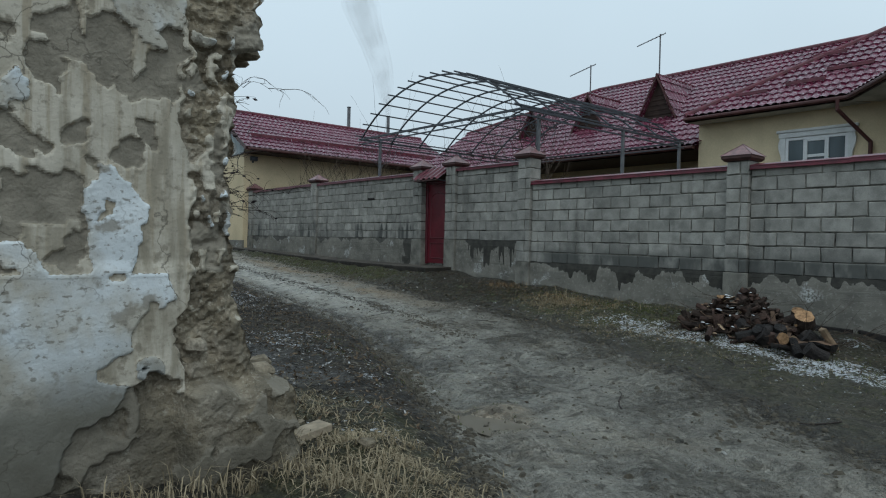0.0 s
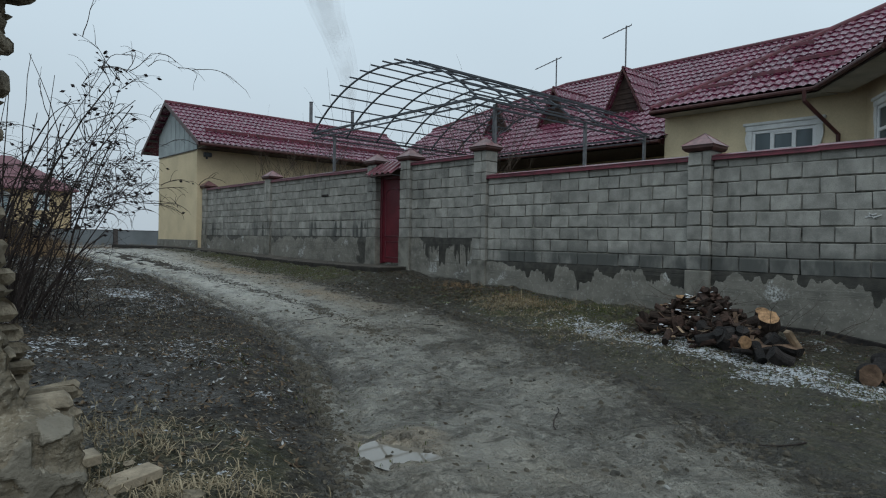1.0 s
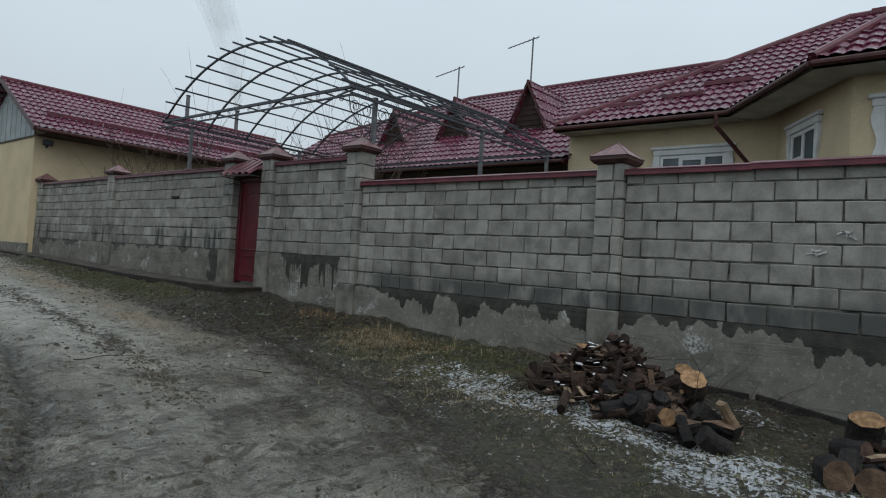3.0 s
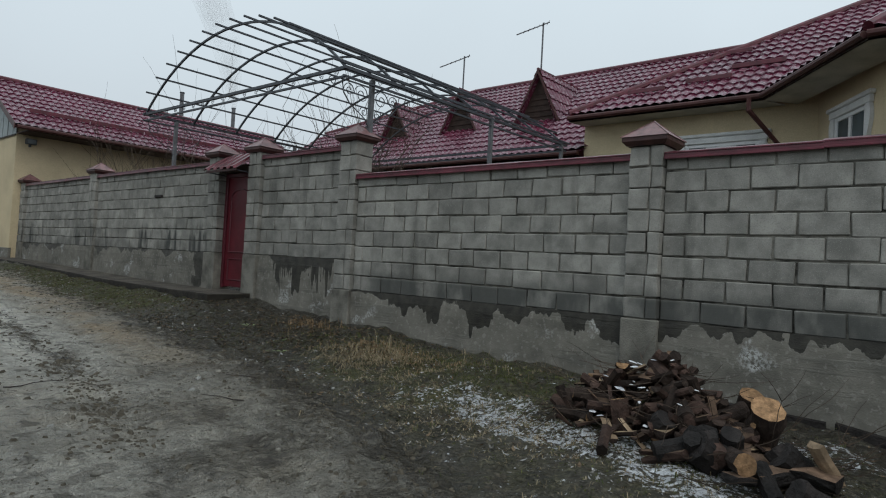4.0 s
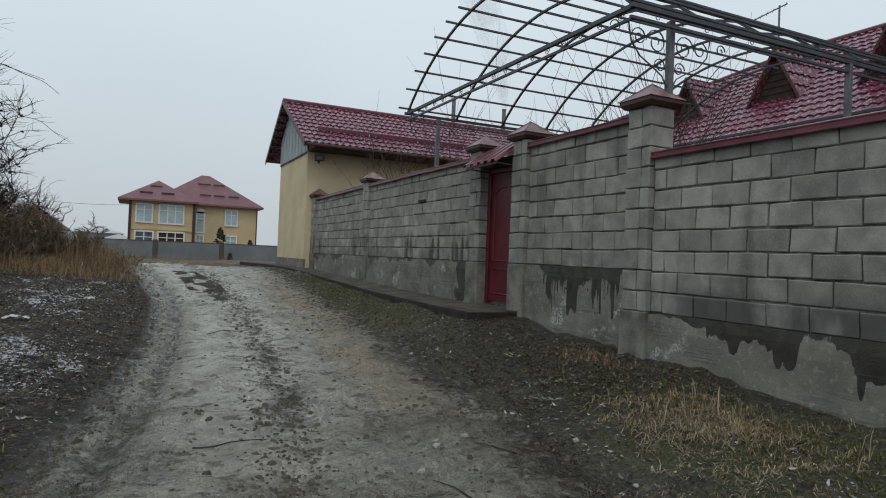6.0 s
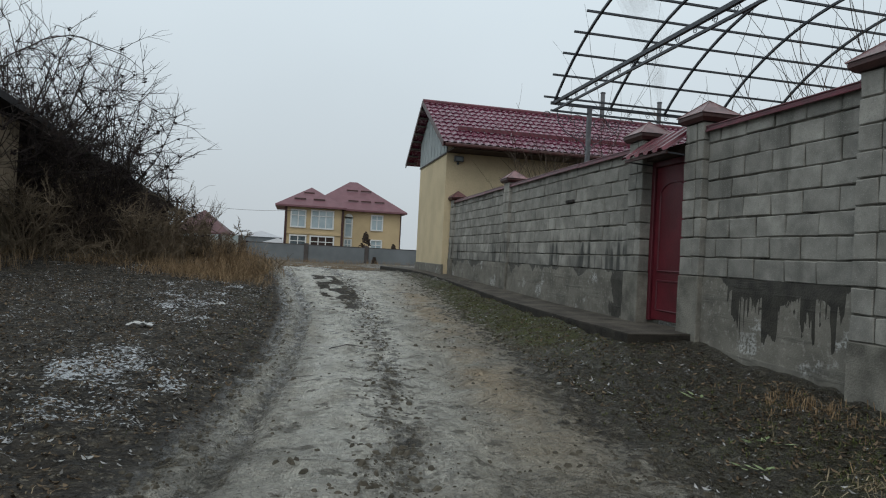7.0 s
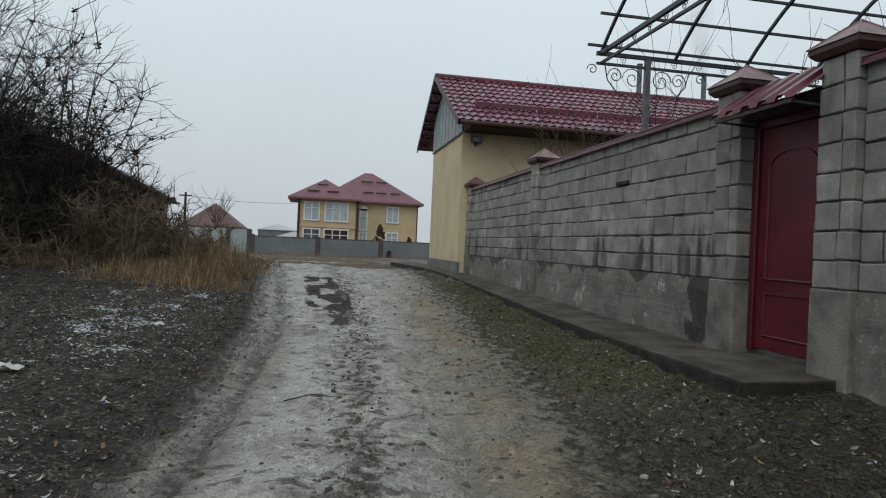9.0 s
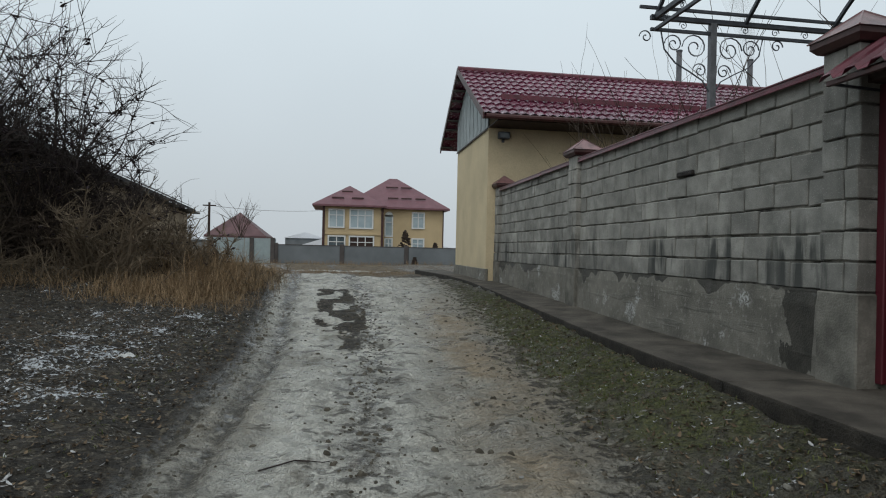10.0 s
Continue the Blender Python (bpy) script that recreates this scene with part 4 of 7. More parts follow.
def build_awning():
    y0, y1 = P2 + HW - 0.04, P1 - HW + 0.06
    xb, xf, zb, zf = WALL_X + 0.10, WALL_X - 0.33, 3.10, 2.80
    a = thing("awning", (WALL_X, (y0 + y1) / 2, 2.8), "small red corrugated sheet awning over the gate door", "awning")
    mb = MB()
    n = 40
    for i in range(n + 1):
        y = y0 + (y1 - y0) * i / n
        w = 0.018 * (1 if (i // 4) % 2 else -1)
        for t in (0, 0.5, 1):
            mb.v.append((xb + (xf - xb) * t, y, zb + (zf - zb) * t + w))
            mb.v.append((xb + (xf - xb) * t, y, zb + (zf - zb) * t + w - 0.004))
    for i in range(n):
        for t in range(2):
            k = i * 6 + t * 2
            mb.f.append((k, k + 2, k + 8, k + 6))
            mb.f.append((k + 1, k + 7, k + 9, k + 3))
        k = i * 6
        mb.f.append((k + 4, k + 5, k + 11, k + 10))
        mb.f.append((k, k + 6, k + 7, k + 1))
    part("sheet", mb, M_RED, a)
    part("fascia", MB().cbox(xf + 0.02, y0 + 0.04, zf - 0.055, xf + 0.05, y1 - 0.04, zf - 0.02, 0.004), M_CAP_SIDE, a)
    for y in (y0 + 0.06, y1 - 0.06):
        part("bracket", MB().tube([(WALL_X + 0.1, y, 2.74), (xf + 0.06, y, zf - 0.04)], 0.012, n=4), M_STEEL, a)


build_awning()


def build_walkway():
    """A cast strip along the foot of the far bays, wider and lower as a step at the door."""
    s = thing("walkway", (9.35, 16.5, 0.6), "dark damp concrete strip with a step at the gate", "walkway", kind="structure")
    OUTER = [(11.0, 8.84), (14, 8.88), (18, 8.96), (22, 9.04), (30, 8.7)]
    y = 11.12
    n = 0
    while y < 30:
        y2 = min(30, y + (1.5 if n == 0 else 2.45))
        za, zb = lerp_table([(11.3, 0.755), (15, 0.78), (20, 0.90), (24, 0.99), (30, 0.95)], y), lerp_table([(11.3, 0.755), (15, 0.78), (20, 0.90), (24, 0.99), (30, 0.95)], y2)
        xo = lerp_table(OUTER, y)
        xo2 = lerp_table(OUTER, y2)
        xi = WALL_X - 0.032 if n else WALL_X + 0.12
        if n == 0:
            za = zb = 0.765
        mb = MB().add([(xo, y, -0.1), (xi, y, -0.1), (xi, y2 - 0.012, -0.1), (xo2, y2 - 0.012, -0.1), (xo + 0.008, y, za - 0.012), (xi, y, za), (xi, y2 - 0.012, zb), (xo2 + 0.008, y2 - 0.012, zb - 0.012)],
                      [(0, 3, 2, 1), (4, 5, 6, 7), (0, 1, 5, 4), (1, 2, 6, 5), (2, 3, 7, 6), (3, 0, 4, 7)])
        slab = part("slab", mb, M_SLAB, s)
        # upright faces get a thin sheet, darker than the slab top
        part("edge", MB().add([(xo - 0.006, y, -0.1), (xo - 0.006, y, za - 0.03), (xo - 0.002, y, za - 0.016), (xo2 - 0.006, y2 - 0.012, -0.1), (xo2 - 0.006, y2 - 0.012, zb - 0.03), (xo2 - 0.002, y2 - 0.012, zb - 0.016)], [(0, 1, 4, 3), (1, 2, 5, 4)]).add([(xo - 0.006, y - 0.005, -0.1), (xo - 0.006, y - 0.005, za - 0.02), (xi if n else WALL_X - 0.08, y - 0.005, za - 0.02), (xi if n else WALL_X - 0.08, y - 0.005, -0.1)], [(0, 1, 2, 3)] if n == 0 else []), M_SLAB_SIDE, slab, "side face in a darker concrete colour")
        y = y2
        n += 1


build_walkway()


# ---------------------------------------------------------------- roofs of pressed metal tile
def tile_facet(name, poly, parent, eave_dir=None, mat=None, period=0.20, step=0.35, wave=0.036, lip=0.034):
    """A convex, plane outline covered with pressed metal tile: waves along the eave, steps up the slope. poly[0] to poly[1] is the eave."""
    poly = [Vector(p) for p in poly]
    o = poly[0]
    e = (poly[1] - poly[0]).normalized()
    nrm = Vector((0, 0, 0))
    for i in range(1, len(poly) - 1):
        nrm += (poly[i] - o).cross(poly[i + 1] - o)
    nrm.normalize()
    if nrm.z < 0:
        nrm = -nrm
    up = nrm.cross(e).normalized()
    if up.z < 0:
        up = -up
    us = [(p - o).dot(e) for p in poly]
    vs = [(p - o).dot(up) for p in poly]
    u0, u1, v1 = min(us), max(us), max(vs)
    nu = int((u1 - u0) / (period / 4)) + 2
    rows = []
    k = 0
    while k * step < v1 + step:
        rows.append((k * step + 0.001, lip))
        rows.append((k * step + step * 0.5, lip * 0.5))
        rows.append(((k + 1) * step - 0.001, 0.0))
        k += 1
    prof = [0.0, 0.62, 1.0, 0.62]
    verts, faces = [], []
    for v, h in rows:
        for i in range(nu):
            verts.append(o + e * (u0 + i * period / 4) + up * v + nrm * (h + wave * prof[i % 4]))
    for r in range(len(rows) - 1):
        for i in range(nu - 1):
            faces.append((r * nu + i, r * nu + i + 1, (r + 1) * nu + i + 1, (r + 1) * nu + i))
    me = bpy.data.meshes.new(name)
    me.from_pydata([tuple(v) for v in verts], [], faces)
    b = bmesh.new()
    b.from_mesh(me)
    c = sum(poly, Vector()) / len(poly)
    for p, q in zip(poly, poly[1:] + poly[:1]):
        side = (q - p).cross(nrm).normalized()
        if (c - p).dot(side) > 0:
            side = -side
        bmesh.ops.bisect_plane(b, geom=b.verts[:] + b.edges[:] + b.faces[:], plane_co=p, plane_no=side, clear_outer=True)
    # underside, so that the sheet has depth
    under = [b.verts.new(p - nrm * 0.03) for p in poly]
    b.faces.new(under)
    b.to_mesh(me)
    b.free()
    me.materials.append(mat or M_TILE)
    ob = new(name, me)
    ob.parent = parent
    ob.matrix_parent_inverse = base_of(parent).inverted()
    return ob


def ridge_cap(parent, a, b, r=0.075, mat=None):
    return part("ridge_cap", MB().tube([a, b], r, n=8), mat or M_RED, parent)


def snow_guard(parent, a, b, z_off=0.10):
    """A bent sheet bar that holds the snow above the eave."""
    a, b = Vector(a), Vector(b)
    mb = MB()
    mb.prism([a, a + Vector((0, 0, z_off)), b + Vector((0, 0, z_off)), b], (0.0, -0.03, 0.0))
    return part("snow_guard", mb, M_RED, parent)


def build_west_house():
    X0, X1 = 9.42, 19.0
    Y0, Y1 = 22.55, 26.4
    RX = 9.10
    EY, EZ, KY, KZ, BY, BZ = 21.66, 4.47, 24.90, 6.25, 27.5, 4.60
    h = thing("yellow_outbuilding", (14, 24.5, 0.9), "yellow rendered outbuilding with a red metal tile gable roof", "house")
    t = 0.3
    top = 4.62
    for b in ((X0, Y0, 0.3, X1, Y0 + t, top + 0.1), (X0, Y1 - t, 0.3, X1, Y1, top + 0.1), (X0, Y0 + t, 0.3, X0 + t, Y1 - t, top), (X1 - t, Y0 + t, 0.3, X1, Y1 - t, top)):
        part("wall", MB().box(*b), M_YELLOW, h)
    part("footing", MB().cbox(X0 - 0.03, Y0 - 0.03, 0.3, X0 + 0.05, Y1 + 0.03, 1.22, 0.01), M_PLINTH_FAR, h, "grey rendered footing")
    sf = (KZ - EZ) / (KY - EY)
    zf = lambda y: EZ + (y - EY) * sf - 0.10
    sb = (KZ - BZ) / (BY - KY)
    zb = lambda y: BZ + (BY - y) * sb - 0.10
    # sheeted gable over the wall
    g = MB().prism([(X0 - 0.02, Y0, top - 0.25), (X0 - 0.02, Y0, zf(Y0)), (X0 - 0.02, KY, KZ - 0.12), (X0 - 0.02, Y1, zb(Y1)), (X0 - 0.02, Y1, top - 0.25)], (0.05, 0, 0))
    part("gable", g, M_GABLE, h, "pale grey sheeted gable")
    for i in range(8):
        yy = Y0 + 0.25 + i * 0.45
        zt = min(zf(yy), zb(yy))
        part("batten", MB().box(X0 - 0.032, yy, top - 0.25, X0 - 0.02, yy + 0.03, zt - 0.02), M_GABLE, h)
    part("string_course", MB().box(X0 - 0.035, Y0 - 0.01, top - 0.29, X0 - 0.02, Y1, top - 0.25), M_EAVE, h)
    tile_facet("roof_slope", [(RX, EY, EZ), (X1 + 0.3, EY, EZ), (X1 + 0.3, KY, KZ), (RX, KY, KZ)], h)
    tile_facet("roof_slope", [(RX, BY, BZ), (X1 + 0.3, BY, BZ), (X1 + 0.3, KY, KZ), (RX, KY, KZ)], h)
    ridge_cap(h, (RX, KY, KZ + 0.05), (X1 + 0.3, KY, KZ + 0.05))
    # verge boards under the gable overhang, with the ends of the roof battens
    verge = MB()
    verge.prism([(RX - 0.02, EY - 0.03, EZ - 0.10), (RX - 0.02, EY - 0.03, EZ + 0.05), (RX - 0.02, KY, KZ + 0.07), (RX - 0.02, KY, KZ - 0.08)], (0.03, 0, 0))
    verge.prism([(RX - 0.02, BY + 0.03, BZ - 0.10), (RX - 0.02, BY + 0.03, BZ + 0.05), (RX - 0.02, KY, KZ + 0.07), (RX - 0.02, KY, KZ - 0.08)], (0.03, 0, 0))
    part("verge_board", verge, M_CAP_SIDE, h)
    for i in range(8):
        y = KY + 0.15 + i * 0.32
        part("roof_batten", MB().cbox(RX, y - 0.04, zb(y) - 0.02, X0, y + 0.04, zb(y) + 0.03, 0.005), M_EAVE, h)
    for i in range(10):
        y = EY + 0.12 + i * 0.32
        part("roof_batten", MB().cbox(RX, y - 0.04, zf(y) - 0.02, X0, y + 0.04, zf(y) + 0.03, 0.005), M_EAVE, h)
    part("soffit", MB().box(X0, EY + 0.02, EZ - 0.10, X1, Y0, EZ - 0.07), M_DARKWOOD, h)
    part("gutter", MB().tube([(RX + 0.05, EY - 0.03, EZ - 0.03), (X1 + 0.2, EY - 0.03, EZ - 0.03)], 0.055, n=8), M_GUTTER, h)
    for i in range(6):
        xa = 9.7 + i * 1.62
        y = EY + 0.95
        snow_guard(h, (xa, y, zf(y) + 0.15), (xa + 1.58, y, zf(y) + 0.15), 0.11)
    for x, zt in ((15.43, 7.33), (17.6, 7.22)):
        c = thing("flue_pipe", (x, KY + 0.35, 6.1), "grey metal flue pipe through the red roof", "flue", "flues on the outbuilding")
        part("pipe", MB().tube([(x, KY + 0.35, 5.9), (x, KY + 0.35, zt)], 0.075, n=10), M_STEEL_GREY, c)
        part("rim", MB().tube([(x, KY + 0.35, zt - 0.03), (x, KY + 0.35, zt + 0.01)], 0.088, n=10), M_STEEL, c)
    lamp = thing("wall_floodlight", (9.75, Y0 - 0.08, 4.16), "small dark floodlight on the yellow wall", "floodlight")
    part("housing", MB().cbox(9.62, Y0 - 0.16, 4.12, 9.88, Y0 - 0.03, 4.27, 0.01), M_STEEL, lamp)
    part("bracket", MB().cbox(9.72, Y0 - 0.04, 4.05, 9.78, Y0 + 0.01, 4.2, 0.004), M_STEEL, lamp)
    part("lens", MB().box(9.65, Y0 - 0.164, 4.14, 9.85, Y0 - 0.16, 4.25), M_GLASS, lamp)


build_west_house()


# ---------------------------------------------------------------- main house behind the wall
def window_unit(house, centre, along, out, width, top, bottom, trim=0.17, lights=3):
    """A plastic window with a moulded white surround, set in a wall that runs along 'along' and faces 'out'."""
    c, a, o = Vector(centre), Vector(along).normalized(), Vector(out).normalized()
    up = Vector((0, 0, 1))
    frame_m = Matrix((a, o, up)).transposed().to_4x4()
    frame_m.translation = Vector((c.x, c.y, 0))
    w = width / 2
    win = part("window", MB().cbox(-w, -0.06, bottom, w, 0.012, top, 0.004, frame_m), M_GLASS, house, "white plastic window in a moulded white surround")
    mb = MB()
    fz = 0.07
    for x0, x1, z0, z1 in ((-w, -w + fz, bottom, top), (w - fz, w, bottom, top), (-w + fz, w - fz, top - fz, top), (-w + fz, w - fz, bottom, bottom + fz)):
        mb.cbox(x0, -0.05, z0, x1, 0.035, z1, 0.006, frame_m)
    part("frame", mb, M_PVC, win)
    if lights == 3:
        mid = MB()
        b = width * 0.17
        for x in (-b, b):
            mid.cbox(x - 0.045, -0.05, bottom + fz, x + 0.045, 0.04, top - fz, 0.006, frame_m)
        mid.cbox(-b + 0.045, -0.05, top - fz - 0.05, b - 0.045, 0.04, top - fz, 0.006, frame_m)
        mid.cbox(-b + 0.045, -0.05, top - 0.50, b - 0.045, 0.04, top - 0.43, 0.006, frame_m)
        part("casement", mid, M_PVC, win)
    else:
        mid = MB()
        mid.cbox(-0.04, -0.05, bottom + fz, 0.04, 0.04, top - fz, 0.006, frame_m)
        mid.cbox(-w + fz, -0.05, top - 0.52, -0.04, 0.04, top - 0.45, 0.006, frame_m)
        part("casement", mid, M_PVC, win)
    sur = MB()
    sur.cbox(-w - trim, 0.0, top + 0.0, w + trim, 0.07, top + 0.12, 0.012, frame_m)
    sur.cbox(-w - trim - 0.05, 0.0, top + 0.12, w + trim + 0.05, 0.10, top + 0.19, 0.015, frame_m)
    part("head_moulding", sur, M_WHITE, win)
    for sx in (-1, 1):
        jm = MB()
        pts = []
        n = 28
        for i in range(n + 1):
            z = bottom + (top - bottom) * i / n
            wob = trim * (0.80 + 0.24 * math.sin((top - z) * 9.0))
            pts.append((sx * (w + wob), z))
        poly = [frame_m @ Vector((sx * w, 0.0, bottom))] + [frame_m @ Vector((x, 0.0, z)) for x, z in pts] + [frame_m @ Vector((sx * w, 0.0, top))]
        jm.prism(poly, o * 0.06)
        part("side_moulding", jm, M_WHITE, win)


def build_main_house():
    ZE = 4.75
    XE, XR, ZR, ZW = 16.2, 21.3, 7.50, 4.08
    h = thing("main_house", (19, 8, 0.6), "yellow rendered house with a red metal tile hipped roof", "house")
    WX = 16.35
    for b in ((WX, 4.36, 0.0, WX + 0.3, 8.6, ZE + 0.1), (WX, 8.6, 0.0, 22.5, 8.9, ZE + 0.1), (14.05, -4.0, 0.0, 14.35, 2.86, ZE + 0.1), (18.35, 8.9, 0.0, 18.65, 21.4, ZW + 0.1)):
        part("wall", MB().box(*b), M_YELLOW, h)
    # canted bay
    A, B = Vector((16.35, 4.36, 0)), Vector((14.05, 2.86, 0))
    nrm = Vector((-(B - A).y, (B - A).x, 0)).normalized()
    if nrm.x > 0:
        nrm = -nrm
    inn = -nrm * 0.3
    part("wall", MB().prism([A, B, B + inn, A + inn], (0, 0, ZE + 0.1)), M_YELLOW, h)
    # roof facets
    s = 0.647
    zr = 8.05
    d = (zr - ZE) / s
    e1 = Vector((15.8, 9.0, ZE))
    apex = Vector((15.8 + d, 9.0 - d, zr))
    cor, bay = Vector((15.8, 5.14, ZE)), Vector((13.4, 3.3, ZE))
    val = Vector((15.8 + d, 5.15 - 0.494 * d, zr))
    hip = Vector((13.4 + d, 3.3 - 0.494 * d, zr))
    tile_facet("roof_slope", [e1, cor, val, apex], h)
    tile_facet("roof_slope", [cor, bay, hip, val], h)
    tile_facet("roof_slope", [bay, (13.4, -4, ZE), (13.4 + d, -4, zr), hip], h)
    # hidden slope behind the hip, and the top
    back = MB()
    back.add([tuple(e1), tuple(apex), (24.5, 9.0, ZE)], [(0, 1, 2)])
    back.add([tuple(hip), tuple(val), tuple(apex), (26, 3.9, zr), (26, -4, zr), (13.4 + d, -4, zr)], [(0, 1, 2, 3, 4, 5)])
    part("roof_back", back, M_RED, h)
    ridge_cap(h, e1 + Vector((0, 0, 0.05)), apex + Vector((0, 0, 0.05)))
    ridge_cap(h, bay + Vector((0, 0, 0.05)), hip + Vector((0, 0, 0.05)))
    ridge_cap(h, apex + Vector((0, 0, 0.04)), val + Vector((0, 0, 0.04)))
    # wing slope with its ridge
    k = (ZR - ZW) / (XR - XE)
    tile_facet("roof_slope", [(XE, 8.95, ZW), (XE, 21.4, ZW), (XE + 3.0, 21.4, ZW + 3.0 * k), (XR, 15.9, ZR), (XR, 5.0, ZR), (XR - 1.0, 5.0, ZR - k)], h)
    ridge_cap(h, (XR, 5.0, ZR + 0.05), (XR, 15.9, ZR + 0.05))
    ridge_cap(h, (XR, 15.9, ZR + 0.04), (XE + 3.0, 21.4, ZW + 3.0 * k + 0.04))
    part("roof_back", MB().add([(XR, 5, ZR), (XR, 15.9, ZR), (25, 15.9, ZW), (25, 5, ZW)], [(0, 1, 2, 3)]), M_RED, h)
    # eaves: fascia, soffit, gutter
    for a, b, w0, w1 in ((e1, cor, (16.35, 8.9), (16.35, 4.9)), (cor, bay, (16.35, 4.7), (14.05, 2.9)), (bay, Vector((13.4, -4, ZE)), (14.05, 2.9), (14.05, -4)), (Vector((XE, 8.95, ZW)), Vector((XE, 21.4, ZW)), (18.35, 8.95), (18.35, 21.4))):
        dirv = (b - a).normalized()
        out = Vector((dirv.y, -dirv.x, 0))
        if out.x > 0:
            out = -out
        part("fascia", MB().prism([a + Vector((0, 0, -0.13)), b + Vector((0, 0, -0.13)), b + Vector((0, 0, 0.0)), a + Vector((0, 0, 0.0))], -out * 0.03), M_GUTTER, h)
        part("gutter", MB().tube([a + out * 0.05 + Vector((0, 0, -0.06)), b + out * 0.05 + Vector((0, 0, -0.06))], 0.05, n=8), M_GUTTER, h)
        # the lower wing's soffit is coloured dark for the shade under its eave
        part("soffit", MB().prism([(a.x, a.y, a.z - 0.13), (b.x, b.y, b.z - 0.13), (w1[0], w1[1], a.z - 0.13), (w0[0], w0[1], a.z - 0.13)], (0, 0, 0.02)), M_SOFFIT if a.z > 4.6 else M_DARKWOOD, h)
    # snow guards scattered over the slopes
    for x, y, ln in ((16.7, 6.4, 0.9), (17.2, 5.6, 1.0), (16.5, 7.6, 0.8), (18.2, 6.4, 0.8), (14.9, 1.6, 0.9), (15.2, 2.4, 0.8), (17.3, 4.2, 0.7)):
        z = ZE + s * (x - (15.8 if y > 3.9 else 13.4)) + 0.05
        part("snow_guard", MB().cbox(x - 0.02, y - ln / 2, z, x + 0.02, y + ln / 2, z + 0.09, 0.006), M_RED, h)
    # downpipe in the corner of the bay
    part("downpipe", MB().tube([(15.72, 5.35, ZE - 0.08), (15.72, 5.35, ZE - 0.3), (16.26, 4.85, ZE - 1.0), (16.26, 4.85, 1.0)], 0.045, n=8), M_GUTTER, h)
    # windows
    window_unit(h, (WX, 5.98, 0), (0, -1, 0), (-1, 0, 0), 1.36, 4.02, 2.55, 0.15)
    mid = A + (B - A) * 0.43
    window_unit(h, mid, (B - A), nrm, 0.98, 4.15, 2.55, 0.15, 2)
    window_unit(h, (14.05, 1.75, 0), (0, -1, 0), (-1, 0, 0), 1.35, 4.12, 2.55)
    window_unit(h, (14.05, -0.8, 0), (0, -1, 0), (-1, 0, 0), 1.35, 4.12, 2.55)
    # dormers
    for y, za, zb, hw in ((11.16, 6.64, 5.02, 0.76), (13.79, 6.47, 5.06, 0.74), (16.37, 6.36, 5.12, 0.66)):
        xg = 18.02
        dm = part("dormer", MB().prism([(xg, y - hw, zb), (xg, y + hw, zb), (xg, y, za - 0.06)], (0.05, 0, 0)), M_DARKWOOD, h, "steep dark-boarded dormer with red roof")
        lou = MB()
        for i in range(7):
            z = zb + 0.12 + i * 0.15
            ww = hw * (1 - (z - zb) / (za - zb)) * 0.72
            if ww > 0.06:
                lou.cbox(xg - 0.02, y - ww, z, xg + 0.005, y + ww, z + 0.05, 0.004)
        part("louvre", lou, M_DARKWOOD, dm)
        xr = XE + (za - ZW) / k + 0.1
        for sg in (-1, 1):
            ze = zb - 0.12
            xe = XE + max(0.0, (ze - ZW)) / k + 0.1
            top0, top1 = Vector((xg - 0.16, y, za)), Vector((xr, y, za))
            lo0, lo1 = Vector((xg - 0.16, y + sg * (hw + 0.07), ze)), Vector((xe + 0.25, y + sg * (hw + 0.07), ze))
            q = tile_facet("dormer_slope", [lo0, lo1, top1, top0], h, period=0.20)
            q.parent = dm
            q.matrix_parent_inverse = base_of(dm).inverted()
            part("barge_board", MB().prism([lo0 + Vector((-0.02, 0, -0.02)), lo0 + Vector((-0.02, 0, 0.09)), top0 + Vector((-0.02, 0, 0.05)), top0 + Vector((-0.02, 0, -0.08))], (0.03, 0, 0)), M_GUTTER, dm)
        part("dormer_ridge", MB().tube([(xg - 0.17, y, za + 0.03), (xr, y, za + 0.03)], 0.05, n=6), M_RED, dm)
    # two mast aerials on the dormers
    for x, y, z0, zt, yaw in ((18.0, 11.16, 6.62, 7.95, 0.55), (18.0, 13.79, 6.45, 7.5, 0.55)):
        an = thing("tv_aerial", (x, y, z0), "thin grey television aerial on a mast", "aerial", "roof aerials")
        part("mast", MB().tube([(x, y, z0), (x, y, zt)], 0.022, n=6), M_STEEL_GREY, an)
        dy = Vector((-0.62, 0.62, -0.42)).normalized()
        ctr = Vector((x, y, zt - 0.05))
        part("boom", MB().tube([ctr - dy * 0.18, ctr + dy * 0.78], 0.016, n=5), M_STEEL_GREY, an)
        side = dy.cross(Vector((0, 0, 1))).normalized()
        for i in range(7):
            p = ctr + dy * (-0.14 + 0.14 * i)
            ln = 0.16 - 0.012 * i
            part("rod", MB().tube([p - side * ln, p + side * ln], 0.006, n=4), M_STEEL_GREY, an)


build_main_house()


# ---------------------------------------------------------------- vaulted canopy frame
def scroll(cx, cy, cz, ux, uy, size, turns=1.6, flip=1):
    """A spiral of thin bar in the upright plane along (ux, uy)."""
    pts = []
    for i in range(22):
        t = i / 21
        a = t * turns * 2 * math.pi
        r = size * (1 - 0.82 * t)
        pts.append((cx + ux * r * math.cos(a) * flip, cy + uy * r * math.cos(a) * flip, cz + r * math.sin(a)))
    return pts


